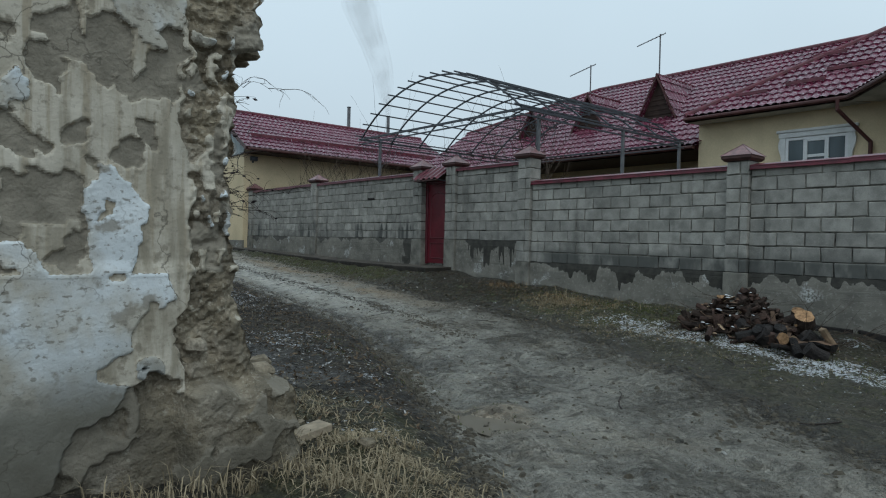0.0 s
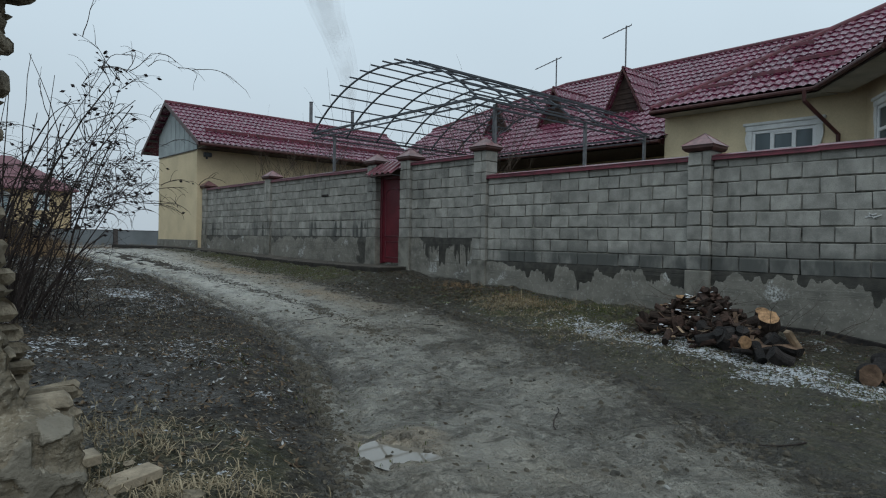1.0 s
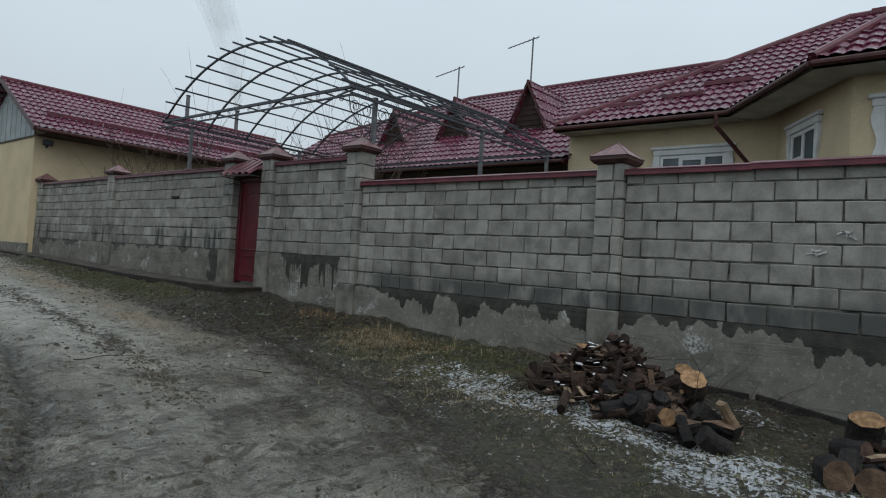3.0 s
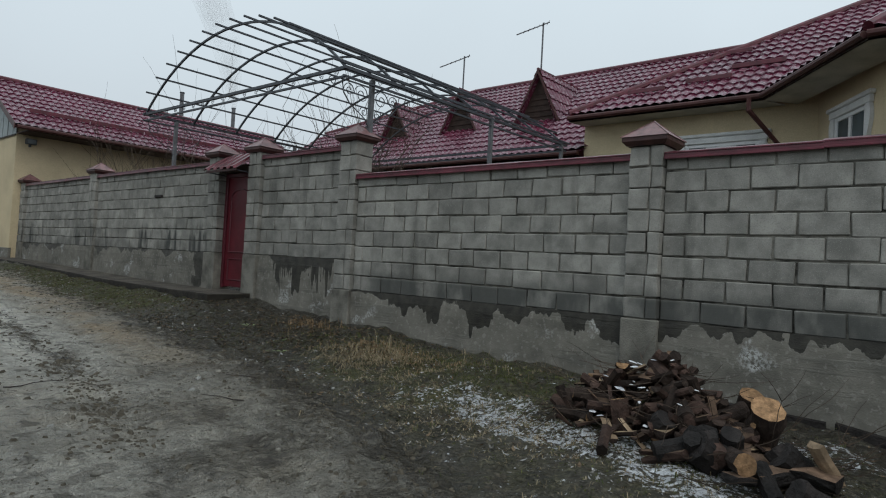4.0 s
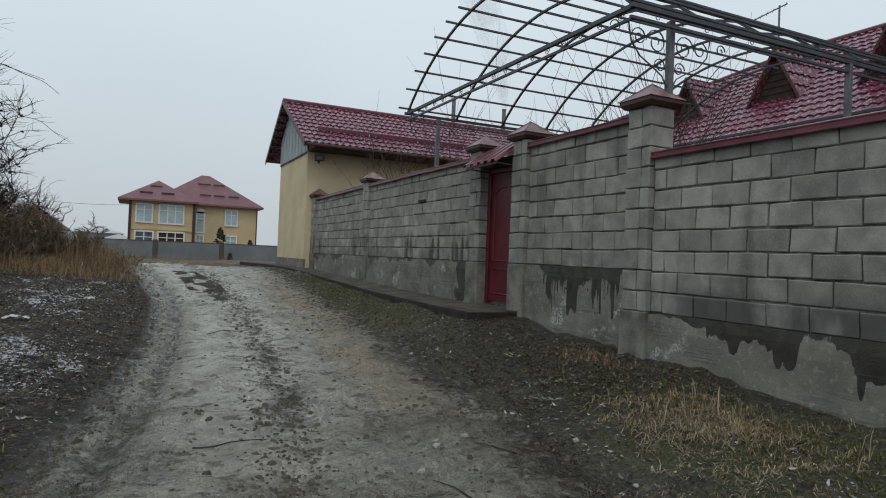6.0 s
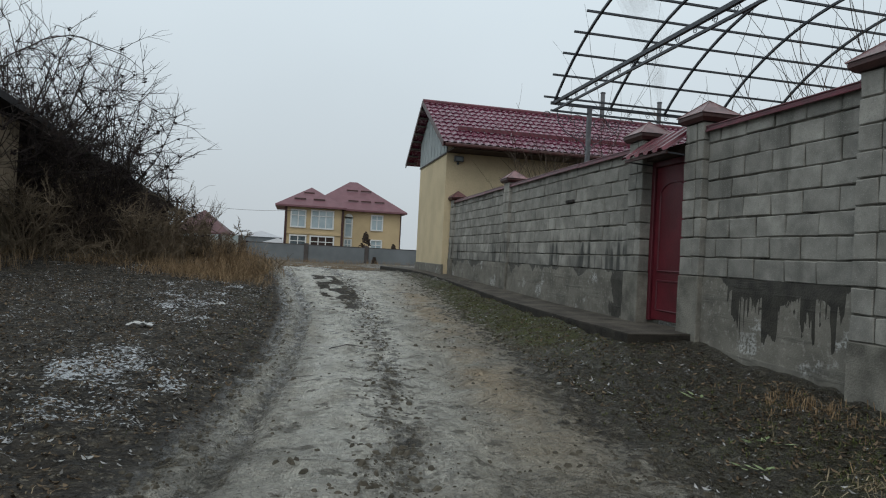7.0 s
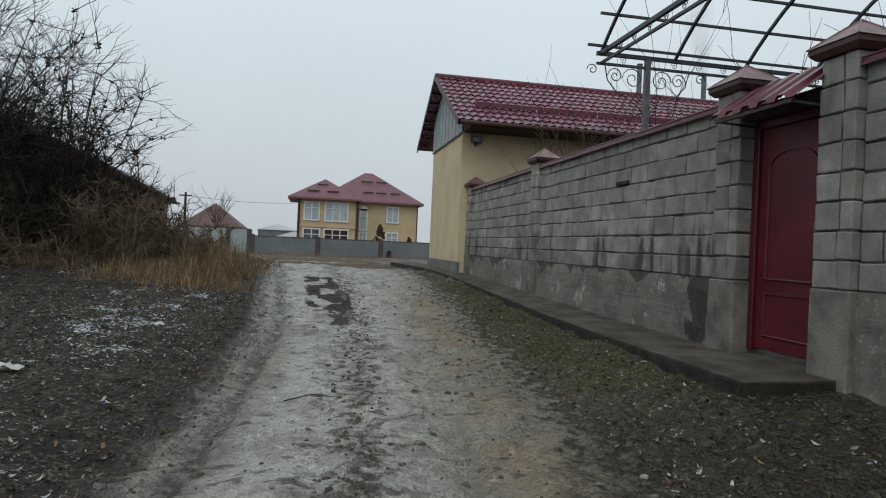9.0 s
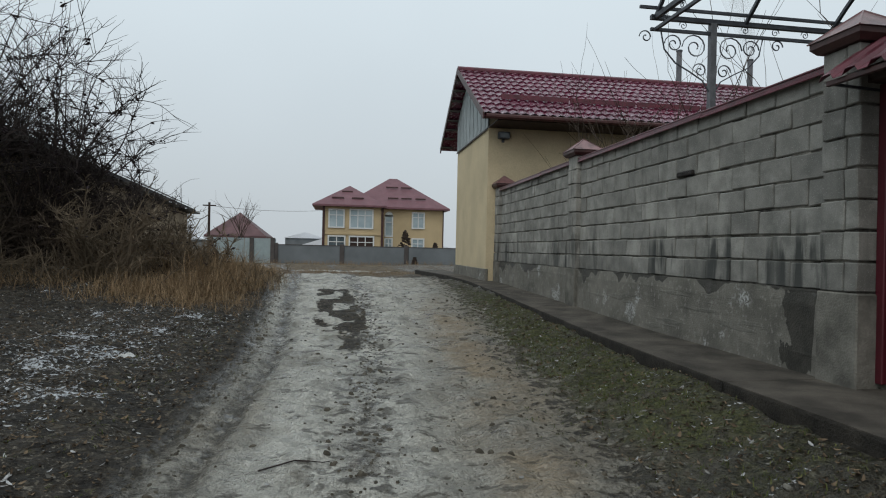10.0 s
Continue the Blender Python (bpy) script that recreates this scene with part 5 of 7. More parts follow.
def build_canopy():
    YA, YB, ZB, ZT = 14.55, 8.72, 3.99, 5.125
    X0, DX, N = 9.28, 0.98, 7
    X1 = X0 + DX * (N - 1)
    c = thing("canopy_frame", (12, 11.6, 0.9), "bare dark steel frame of a vaulted yard canopy", "canopy frame")
    half = (YA - YB) / 2
    rise = ZT - ZB
    R = (half * half + rise * rise) / (2 * rise)
    ym, zc = (YA + YB) / 2, ZT - R
    amax = math.asin(half / R)
    arc = lambda a: (ym + R * math.sin(a), zc + R * math.cos(a))
    for i in range(N):
        x = X0 + i * DX
        pts = []
        for j in range(25):
            y, z = arc(-amax + 2 * amax * j / 24)
            pts.append((x, y, z))
        part("rib", MB().tube(pts, 0.023, n=4), M_STEEL, c)
    M = 16
    for j in range(M):
        y, z = arc(-amax + 2 * amax * (j + 0.15) / (M - 0.7))
        part("purlin", MB().beam((X0 - 0.19, y, z + 0.035), (X1 + 0.32, y, z + 0.035), 0.028), M_STEEL, c)
    for y in (YA, YB):
        part("beam", MB().beam((X0 - 0.05, y, ZB), (X1 + 0.1, y, ZB), 0.045), M_STEEL, c)
        part("beam", MB().beam((X0 - 0.05, y, ZB - 0.12), (X1 + 0.1, y, ZB - 0.12), 0.03), M_STEEL, c)
    for x in (X0, X1):
        part("beam", MB().beam((x, YB, ZB), (x, YA, ZB), 0.045), M_STEEL, c)
        part("beam", MB().beam((x, YB, ZB - 0.12), (x, YA, ZB - 0.12), 0.03), M_STEEL, c)
    for x, y in ((9.86, YB + 0.1), (12.63, YB), (X1 - 0.1, YB), (9.9, YA), (12.8, YA), (X1 - 0.1, YA)):
        g = 0.6
        part("post", MB().beam((x, y, g), (x, y, ZB - 0.02), 0.062), M_STEEL_GREY, c)
    # scroll work between the chords and in the corners of the posts
    n = 18
    for i in range(n):
        y = YB + 0.2 + (YA - YB - 0.4) * i / (n - 1)
        part("scroll", MB().tube(scroll(X0, y, ZB - 0.06, 0, 1, 0.045, 1.5, 1 if i % 2 else -1), 0.0045, n=4, caps=False), M_STEEL, c)
    for i in range(16):
        x = X0 + 0.3 + i * 0.34
        for y in (YA, YB):
            part("scroll", MB().tube(scroll(x, y, ZB - 0.06, 1, 0, 0.045, 1.5, 1 if i % 2 else -1), 0.0045, n=4, caps=False), M_STEEL, c)
    for x, y in ((9.9, YA), (9.86, YB + 0.1)):
        for sg in (-1, 1):
            # a long bow from the post to the chord, with a curl at each end and one in the corner
            bow = [(x + sg * 0.02, y, ZB - 0.72), (x + sg * 0.10, y, ZB - 0.60), (x + sg * 0.24, y, ZB - 0.52), (x + sg * 0.40, y, ZB - 0.44), (x + sg * 0.52, y, ZB - 0.31), (x + sg * 0.56, y, ZB - 0.13)]
            part("brace", MB().tube(bow, 0.008, n=4), M_STEEL, c)
            for dx, dz, size, turns in ((0.19, 0.27, 0.14, 1.6), (0.42, 0.25, 0.10, 1.5), (0.13, 0.50, 0.08, 1.4), (0.72, 0.20, 0.07, 1.3)):
                part("scroll", MB().tube(scroll(x + sg * dx, y, ZB - dz, 1, 0, size, turns, sg), 0.007, n=4, caps=False), M_STEEL, c)


build_canopy()


# ---------------------------------------------------------------- twigs
def branch_tree(mb, rng, p, d, length, r, depth, droop=0.0, split=3, spread=0.6, wander=0.18, ends=None):
    """One shoot with side shoots, added to mb."""
    n = 6
    pts = [Vector(p)]
    d = Vector(d).normalized()
    for i in range(n):
        d = (d + Vector((rng.uniform(-1, 1), rng.uniform(-1, 1), rng.uniform(-1, 1) - droop * (i / n) * 3)) * wander).normalized()
        pts.append(pts[-1] + d * length / n)
    mb.tube(pts, r, r * 0.45, n=3 if r < 0.012 else 5, caps=False)
    if ends is not None:
        ends.append(pts[-1])
        ends.append(pts[-3])
    if depth <= 0:
        return
    for k in range(split):
        i = rng.randint(2, n)
        q = pts[i]
        dd = (pts[i] - pts[i - 1]).normalized()
        dd = (dd + Vector((rng.uniform(-1, 1), rng.uniform(-1, 1), rng.uniform(-0.5, 0.9))) * spread).normalized()
        branch_tree(mb, rng, q, dd, length * rng.uniform(0.45, 0.75), max(0.0022, r * 0.6), depth - 1, droop, split, spread, wander, ends)


def leafy_dots(mb, rng, pts, count, s0, s1):
    for _ in range(count):
        c = Vector(rng.choice(pts)) + Vector([rng.uniform(-0.04, 0.04) for _ in range(3)])
        s = rng.uniform(s0, s1)
        t = rng.uniform(0, 6.28)
        a = Vector((math.cos(t), math.sin(t), rng.uniform(-0.6, 0.6))) * s
        b = Vector((-math.sin(t), math.cos(t), rng.uniform(-0.8, 0.8))) * s * 0.7
        n = a.cross(b).normalized() * s * 0.5
        mb.add([c - a, c + b, c + a, c - b, c + n, c - n], [(0, 1, 4), (1, 2, 4), (2, 3, 4), (3, 0, 4), (1, 0, 5), (2, 1, 5), (3, 2, 5), (0, 3, 5)])


def build_bushes():
    # arching thicket by the ruin
    rng = random.Random(5)
    bx, by = 2.2, 8.7
    g = ground_z(bx, by)
    b = thing("bush", (bx, by, g), "leafless arching bush with dark shrivelled berries", "bush")
    twigs, ends = MB(), []
    for i in range(64):
        a = rng.uniform(0, 6.283)
        r = rng.uniform(0, 0.7)
        p = (bx + r * math.cos(a) * 0.8 - 0.3, by + r * math.sin(a), g - 0.03)
        lean = rng.uniform(0.0, 0.55)
        d = Vector((math.cos(a) * 0.32 + lean, math.sin(a) * 0.30 - lean * 0.9, rng.uniform(1.2, 2.4)))
        stem = MB()
        branch_tree(stem, rng, p, d, rng.uniform(1.2, 3.0), rng.uniform(0.008, 0.016), 0, 0.42, 0, 0.5, 0.11, ends)
        part("stem", stem, M_TWIG, b)
    ends = [p for p in ends if (p.x - bx) * 0.73 - (p.y - by) * 0.68 < 1.25]
    for i in range(430):
        p = Vector(rng.choice(ends))
        branch_tree(twigs, rng, p, (rng.uniform(-0.5, 1), rng.uniform(-0.8, 0.8), rng.uniform(-0.1, 0.9)), rng.uniform(0.18, 0.5), 0.0055, 1, 0.5, 3, 0.7, 0.2, ends)
    for i in range(5):
        branch_tree(twigs, rng, (bx + rng.uniform(-0.3, 0.5), by, g + 1.2), (rng.uniform(-0.1, 0.12), rng.uniform(-0.2, 0.2), 1.9), rng.uniform(1.2, 1.9), 0.008, 0, 0.6, 0, 0.4, 0.10)
    for i in range(220):
        a = rng.uniform(0, 6.283)
        r = rng.uniform(0, 1.1)
        branch_tree(twigs, rng, (bx + r * math.cos(a) - 0.3, by + r * math.sin(a), g), (rng.uniform(-1, 1) * 0.7, rng.uniform(-1, 1) * 0.7, 1), rng.uniform(0.4, 1.1), 0.005, 1, 0.3, 2, 0.7, 0.22)
    tagged(part("twig_tangle", twigs, M_TWIG, b), kind="stuff")
    dots = MB()
    hang = [p for p in ends if p.z > g + 0.5 and p.x > bx - 0.2 and p.x < 3.5]
    leafy_dots(dots, rng, hang, 300, 0.016, 0.036)
    tagged(part("berry_spray", dots, M_BERRY, b, "dark shrivelled berries"), kind="stuff")
    # wide thicket in front of the old building
    rng = random.Random(9)
    for n, (bx, by, size, count) in enumerate(((0.5, 21.2, 1.08, 40), (1.3, 22.0, 0.72, 26), (-0.8, 20.0, 1.15, 34), (2.9, 21.6, 0.33, 22), (2.3, 19.9, 0.40, 16), (0.4, 19.0, 0.45, 16), (3.6, 20.6, 0.25, 24))):
        g = ground_z(bx, by)
        b = thing("bush", (bx, by, g), "large leafless dark thicket beside the old building" if size > 0.5 else "low tan tangle of dry weed stems by the track", "bush", "thicket by the old building" if size > 0.5 else "low tangles by the track")
        twigs, dots, ends = MB(), MB(), []
        for i in range(count):
            a = rng.uniform(0, 6.283)
            d = Vector((math.cos(a) * 0.52 - 0.06, math.sin(a) * 0.6, rng.uniform(0.6, 1.7)))
            p = (bx + math.cos(a) * rng.uniform(0, 0.5), by + math.sin(a) * rng.uniform(0, 0.5), g - 0.03)
            stem = MB()
            branch_tree(stem, rng, p, d, size * rng.uniform(1.5, 2.85), rng.uniform(0.014, 0.028), 1, 0.08, 4, 0.75, 0.14, ends)
            part("stem", stem, M_TWIG if size > 0.5 else M_TWIG_TAN, b)
        for i in range(int(count * (19 if size > 0.5 else 15))):
            p = Vector(rng.choice(ends))
            branch_tree(twigs, rng, p, (rng.uniform(-1, 1), rng.uniform(-1, 1), rng.uniform(-0.1, 1.2)), size * rng.uniform(0.35, 0.75), 0.009, 1, 0.05, 4, 0.8, 0.2)
        under = MB()
        for i in range(int(count * 8)):
            a = rng.uniform(0, 6.283)
            r = rng.uniform(0, 1.6)
            branch_tree(under, rng, (bx + r * math.cos(a), by + r * math.sin(a), g), (rng.uniform(-1, 1), rng.uniform(-1, 1), 1.0), size * rng.uniform(0.6, 1.5), 0.009, 1, 0.2, 4, 0.8, 0.22)
        leafy_dots(dots, rng, ends, int(count * (50 if size > 0.5 else 3)), 0.016, 0.046)
        if size > 0.9:
            for i in range(7):
                shoot, forks = MB(), []
                branch_tree(shoot, rng, (bx + rng.uniform(-0.9, 0.5), by + rng.uniform(-0.4, 0.6), g + 0.8), (rng.uniform(-0.16, 0.16), rng.uniform(-0.1, 0.1), 1), rng.uniform(2.2, 3.4), 0.020, 0, 0.0, 0, 0.3, 0.05, forks)
                for j in range(26):
                    q = Vector(shoot.v[rng.randrange(len(shoot.v) // 3, len(shoot.v))])
                    branch_tree(shoot, rng, q, (rng.uniform(-0.8, 0.8), rng.uniform(-0.8, 0.8), 0.8), rng.uniform(0.25, 0.6), 0.007, 0, 0.0, 0, 0.3, 0.08)
                part("stem", shoot, M_TWIG, b)
        tagged(part("undergrowth", under, M_TWIG_B if size > 0.5 else M_TWIG_TAN, b, "brown undergrowth"), kind="stuff")
        tagged(part("twig_tangle", twigs, M_TWIG if size > 0.5 else M_TWIG_TAN, b), kind="stuff")
        tagged(part("withered_foliage", dots, M_BERRY, b), kind="stuff")
    # shoots of vine in the yard, tangled in the canopy
    rng = random.Random(21)
    for bx, by, top, cnt in ((11.3, 13.4, 2.7, 9), (11.3, 17.2, 2.9, 13), (11.3, 19.6, 2.9, 13), (12.8, 12.2, 2.7, 10), (14.0, 13.6, 2.6, 10), (11.6, 11.0, 2.6, 8)):
        v = thing("vine", (bx, by, 0.7), "bare grey-brown vine shoots rising behind the wall", "vine", "vines in the yard")
        for i in range(cnt):
            st = MB()
            branch_tree(st, rng, (bx + rng.uniform(-0.3, 0.3), by + rng.uniform(-0.6, 0.6), 0.65), (rng.uniform(-0.25, 0.25), rng.uniform(-0.25, 0.25), 1), top * rng.uniform(0.7, 1.05), 0.013, 2, 0.0, 3, 0.7, 0.12)
            part("shoot", st, M_TWIG_B, v)


build_bushes()


# ---------------------------------------------------------------- ruined wall
RUIN_EDGE = [(0.0, 1.50), (0.31, 1.50), (0.41, 1.46), (0.66, 1.45), (0.70, 1.32), (0.76, 1.27), (0.98, 1.21), (1.27, 1.17), (1.66, 1.13), (1.92, 1.17), (2.19, 1.17), (2.23, 1.29), (2.48, 1.31), (3.3, 1.22)]
RUIN_Y = 2.9


# patches of each coat on the lime-plastered face above the ledge: centre x and z, half sizes
GREY_PATCHES = [(0.545, 2.107, 0.148, 0.116), (0.409, 1.961, 0.055, 0.124), (0.843, 2.005, 0.103, 0.101), (0.885, 2.152, 0.058, 0.084), (0.342, 1.716, 0.107, 0.052), (0.551, 1.763, 0.075, 0.030), (0.352, 1.646, 0.039, 0.027),
                (0.713, 1.68, 0.054, 0.076), (0.774, 1.805, 0.065, 0.053), (0.358, 1.441, 0.100, 0.138), (0.498, 1.387, 0.058, 0.146), (0.598, 2.013, 0.056, 0.045), (0.521, 2.175, 0.078, 0.044), (0.30, 2.12, 0.05, 0.03)]
WHITE_PATCHES = [(0.774, 2.309, 0.165, 0.111), (0.776, 2.17, 0.06, 0.065), (0.645, 1.393, 0.093, 0.195), (0.285, 1.885, 0.052, 0.099), (0.338, 1.252, 0.105, 0.051), (1.002, 2.151, 0.033, 0.087), (1.015, 1.832, 0.035, 0.20)]
LIME_PATCHES = [(0.603, 1.414, 0.012, 0.057), (0.431, 1.337, 0.055, 0.060), (0.37, 1.815, 0.060, 0.060)]
RUIN_LOW = [(-2.2, 0.16), (0.0, 0.18), (0.42, 0.33), (0.47, 0.48), (0.57, 0.57), (0.74, 0.71), (1.6, 0.71)]


def ruin_coats(x, z):
    """The uppermost coat that is left on the face: 0 clay, 1 grey render, 2 lime plaster, 3 whitewash."""
    wx = x + 0.11 * (field(x, z, 0.17, 41) - 0.5) + 0.06 * (field(x, z, 0.07, 42) - 0.5) + 0.03 * (field(x, z, 0.03, 48) - 0.5)
    wz = z + 0.12 * (field(x, z, 0.19, 44) - 0.5) + 0.06 * (field(x, z, 0.07, 45) - 0.5) + 0.03 * (field(x, z, 0.03, 49) - 0.5)
    c = np.full(x.shape, 2.0)
    for k, patches in ((1, GREY_PATCHES), (3, WHITE_PATCHES), (2, LIME_PATCHES)):
        for cx, cz, rx, rz in patches:
            c = np.where(np.abs((wx - cx) / rx) ** 3 + np.abs((wz - cz) / rz) ** 3 < 1, k, c)
    c = np.where((c == 1) & (field(wx, wz, 0.09, 40) > 0.80), 2, c)
    c = np.where((c == 2) & (field(wx, wz, 0.10, 39) > 0.84) & (x < 0.72), 1, c)
    c = np.where((z > 2.50) | (x < 0.12), np.where(field(wx, wz, 0.33, 47) > 0.5, 2, 1), c)
    fleck = field(wx, wz * 0.55, 0.05, 46)
    rubble = np.where((fleck > 0.80) & (z > 1.35), 3, np.where(fleck < 0.24, 2, np.where(field(wx, wz, 0.12, 38) > 0.62, 1, 0)))
    c = np.where(wx > np.where(z > 1.6, 0.955, 0.985), rubble, c)
    low = tab(RUIN_LOW, wx)
    below = np.where(wx > 0.945, np.where((z < 0.68) & (field(wx, wz, 0.11, 31) > 0.64), 1, 0), np.where(wz > low, np.where(wx + 0.5 * (field(x, z, 0.13, 35) - 0.5) > 0.80, 2, 3), np.where((wx > 0.80) | (wz < low - 0.22) | (field(wx, wz, 0.12, 30) > 0.66), 0, 1)))
    return np.where(z <= 1.19, below, c)


def soften(a):
    """Mean over the neighbouring vertices."""
    p = np.pad(a, 1, mode='edge')
    return (p[1:-1, 1:-1] * 2 + p[:-2, 1:-1] + p[2:, 1:-1] + p[1:-1, :-2] + p[1:-1, 2:]) / 6


def build_ruin():
    g = 0.28
    r = thing("ruined_wall", (0.2, RUIN_Y + 0.25, g), "crumbling clay wall end with peeling white plaster", "ruined wall")
    x0 = -2.2
    xs = np.concatenate([np.arange(x0, 0.1, 0.05), np.arange(0.1, 1.56, 0.0075)])
    zs = np.concatenate([np.arange(0.0, 0.2, 0.04), np.arange(0.2, 2.56, 0.0075), np.arange(2.56, 3.2, 0.03)])
    X, Z = np.meshgrid(xs, zs)
    c = ruin_coats(X, Z)
    clay, grey, lime, white = [soften((c == k).astype(float)) for k in range(4)]
    edge = tab(RUIN_EDGE, zs) + 0.05 * (field(zs, zs * 0 + 3, 0.09, 51) - 0.5) + 0.03 * (field(zs, zs * 0 + 8, 0.03, 52) - 0.5)
    E = edge[:, None] + X * 0
    # bedded courses of clay brick with eaten-out joints
    row = (Z + 0.05 * (field(X, Z, 0.25, 56) - 0.5)) / 0.088
    jz = np.abs((row % 1) - 0.5) * 2
    rough = (0.2 + 0.9 * field(X, Z, 0.2, 57)) * (0.006 + 0.008 * smooth01(Z, 1.1, 1.3)) * np.clip((jz - 0.62) / 0.38, 0, 1)
    rough = rough + 0.040 * (field(X, Z, 0.16, 53) - 0.5) + 0.020 * (field(X, Z, 0.06, 54) - 0.5) + 0.026 * (field(X, Z, 0.028, 58) - 0.5) + 0.012 * (field(X, Z, 0.014, 59) - 0.5)
    cast = 1 - smooth01(Z, 0.62, 0.72)
    rough = rough * (1 - 0.75 * cast) + cast * 0.030 * (field(X, Z, 0.045, 33) - 0.5) * field(X, Z, 0.2, 34)
    rough = rough + 0.04 * np.clip(1 - np.abs(E - X) / 0.06, 0, 1)
    loose = soften(soften(soften((X > 0.95) & (Z > 1.19)).astype(float)))
    even = 0.008 * (field(X, Z, 0.2, 55) - 0.5)
    Yf = RUIN_Y + clay * rough + (1 - clay) * (even + loose * 0.6 * rough) - 0.012 * grey - 0.030 * lime - 0.042 * white
    ledge = 0.7 * smooth01(Z, 1.165, 1.18) * (1 - smooth01(Z, 1.19, 1.25)) * (1 - smooth01(X, 0.94, 1.0))
    Yf = Yf - 0.02 * ledge - 0.012 * (1 - clay) * (1 - smooth01(Z, 1.165, 1.18))
    Yf = Yf - 0.12 * smooth01(X + 0.04 * (field(X, Z, 0.08, 37) - 0.5), 0.90, 0.97) * (1 - smooth01(Z + 0.05 * (field(X, Z, 0.1, 36) - 0.5), 0.63, 0.70))
    Yf = Yf + 0.02 * np.clip(X - E, 0, None)
    n, m = X.shape
    v = np.stack([np.minimum(X, E).ravel(), Yf.ravel(), Z.ravel()], 1)
    i = np.arange(n * m).reshape(n, m)
    f = np.stack([i[:-1, :-1], i[:-1, 1:], i[1:, 1:], i[1:, :-1]], 2)
    keep = X <= E + 0.0075
    f = f[keep[:-1, :-1] & keep[1:, :-1]]
    me = bpy.data.meshes.new("face")
    me.from_pydata(v.tolist(), [], f.tolist())
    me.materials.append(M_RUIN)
    for name, arr in (("grey", grey), ("lime", lime), ("white", white)):
        at = me.attributes.new(name, 'FLOAT', 'POINT')
        at.data.foreach_set("value", np.ascontiguousarray(arr, dtype=np.float32).ravel())
    ob = new("face", me)
    ob.parent = r
    ob.matrix_parent_inverse = base_of(r).inverted()
    # the broken end: rough courses through the thickness of the wall
    rng = random.Random(3)
    z = 0.02
    core = MB()
    k = 0
    while z < 3.18:
        h = rng.uniform(0.05, 0.10)
        e = lerp_table(RUIN_EDGE, z + h / 2)
        y = RUIN_Y + 0.03
        low = z < 0.66
        while y < RUIN_Y + 0.46:
            w = rng.uniform(0.10, 0.17)
            ee = e + rng.uniform(-0.06, 0.008) - (0.03 if y < RUIN_Y + 0.05 else 0) + 0.14 * (y - RUIN_Y) / 0.45
            mb = MB().cbox(ee - 0.26, y, z + 0.005, ee, min(y + w - 0.012, RUIN_Y + 0.47), z + h - 0.005, 0.02, jit=0.018, rnd=rng)
            part("brick", mb, M_ADOBE, r)
            y += w
        z += h
        k += 1
    core.box(x0, RUIN_Y + 0.06, 0.0, 0.99, RUIN_Y + 0.455, 3.17)
    part("core", core, M_ADOBE, r)
    # pale stones standing proud in the broken end
    for x, y, z, s in ((1.00, RUIN_Y - 0.02, 0.86, 0.05), (1.08, RUIN_Y + 0.0, 1.42, 0.04), (1.2, RUIN_Y - 0.02, 0.60, 0.045)):
        part("stone", MB().cbox(x - s, y - 0.02, z - s * 0.8, x + s * 0.8, y + 0.08, z + s * 0.8, 0.02, jit=0.012, rnd=rng), M_RUIN, r)
    # fallen lumps at its foot
    for i in range(16):
        x, y = rng.uniform(1.35, 1.9), rng.uniform(2.6, 3.5)
        s = rng.uniform(0.015, 0.05)
        gz = ground_z(x, y)
        ob = solid("clod", MB().cbox(x - s, y - s, gz - s * 0.4, x + s, y + s * 0.8, gz + s * 0.7, s * 0.4, jit=s * 0.25, rnd=rng), M_ADOBE, "lump of clay fallen from the ruined wall", "clod", "fallen lumps")
    # two short boards lying in the grass
    for x, y, yaw, l in ((1.70, 3.12, 0.25, 0.24), (1.52, 3.32, 0.05, 0.22)):
        gz = ground_z(x, y)
        m = Matrix.Translation((x, y, gz + 0.035)) @ Euler((0.05, -0.06, yaw)).to_matrix().to_4x4()
        solid("board", MB().cbox(-l / 2, -0.055, -0.022, l / 2, 0.055, 0.022, 0.004, m), M_BOARD, "short offcut board lying in the grass", "board", "offcut boards")


build_ruin()


# ---------------------------------------------------------------- firewood
log_rng = random.Random(17)


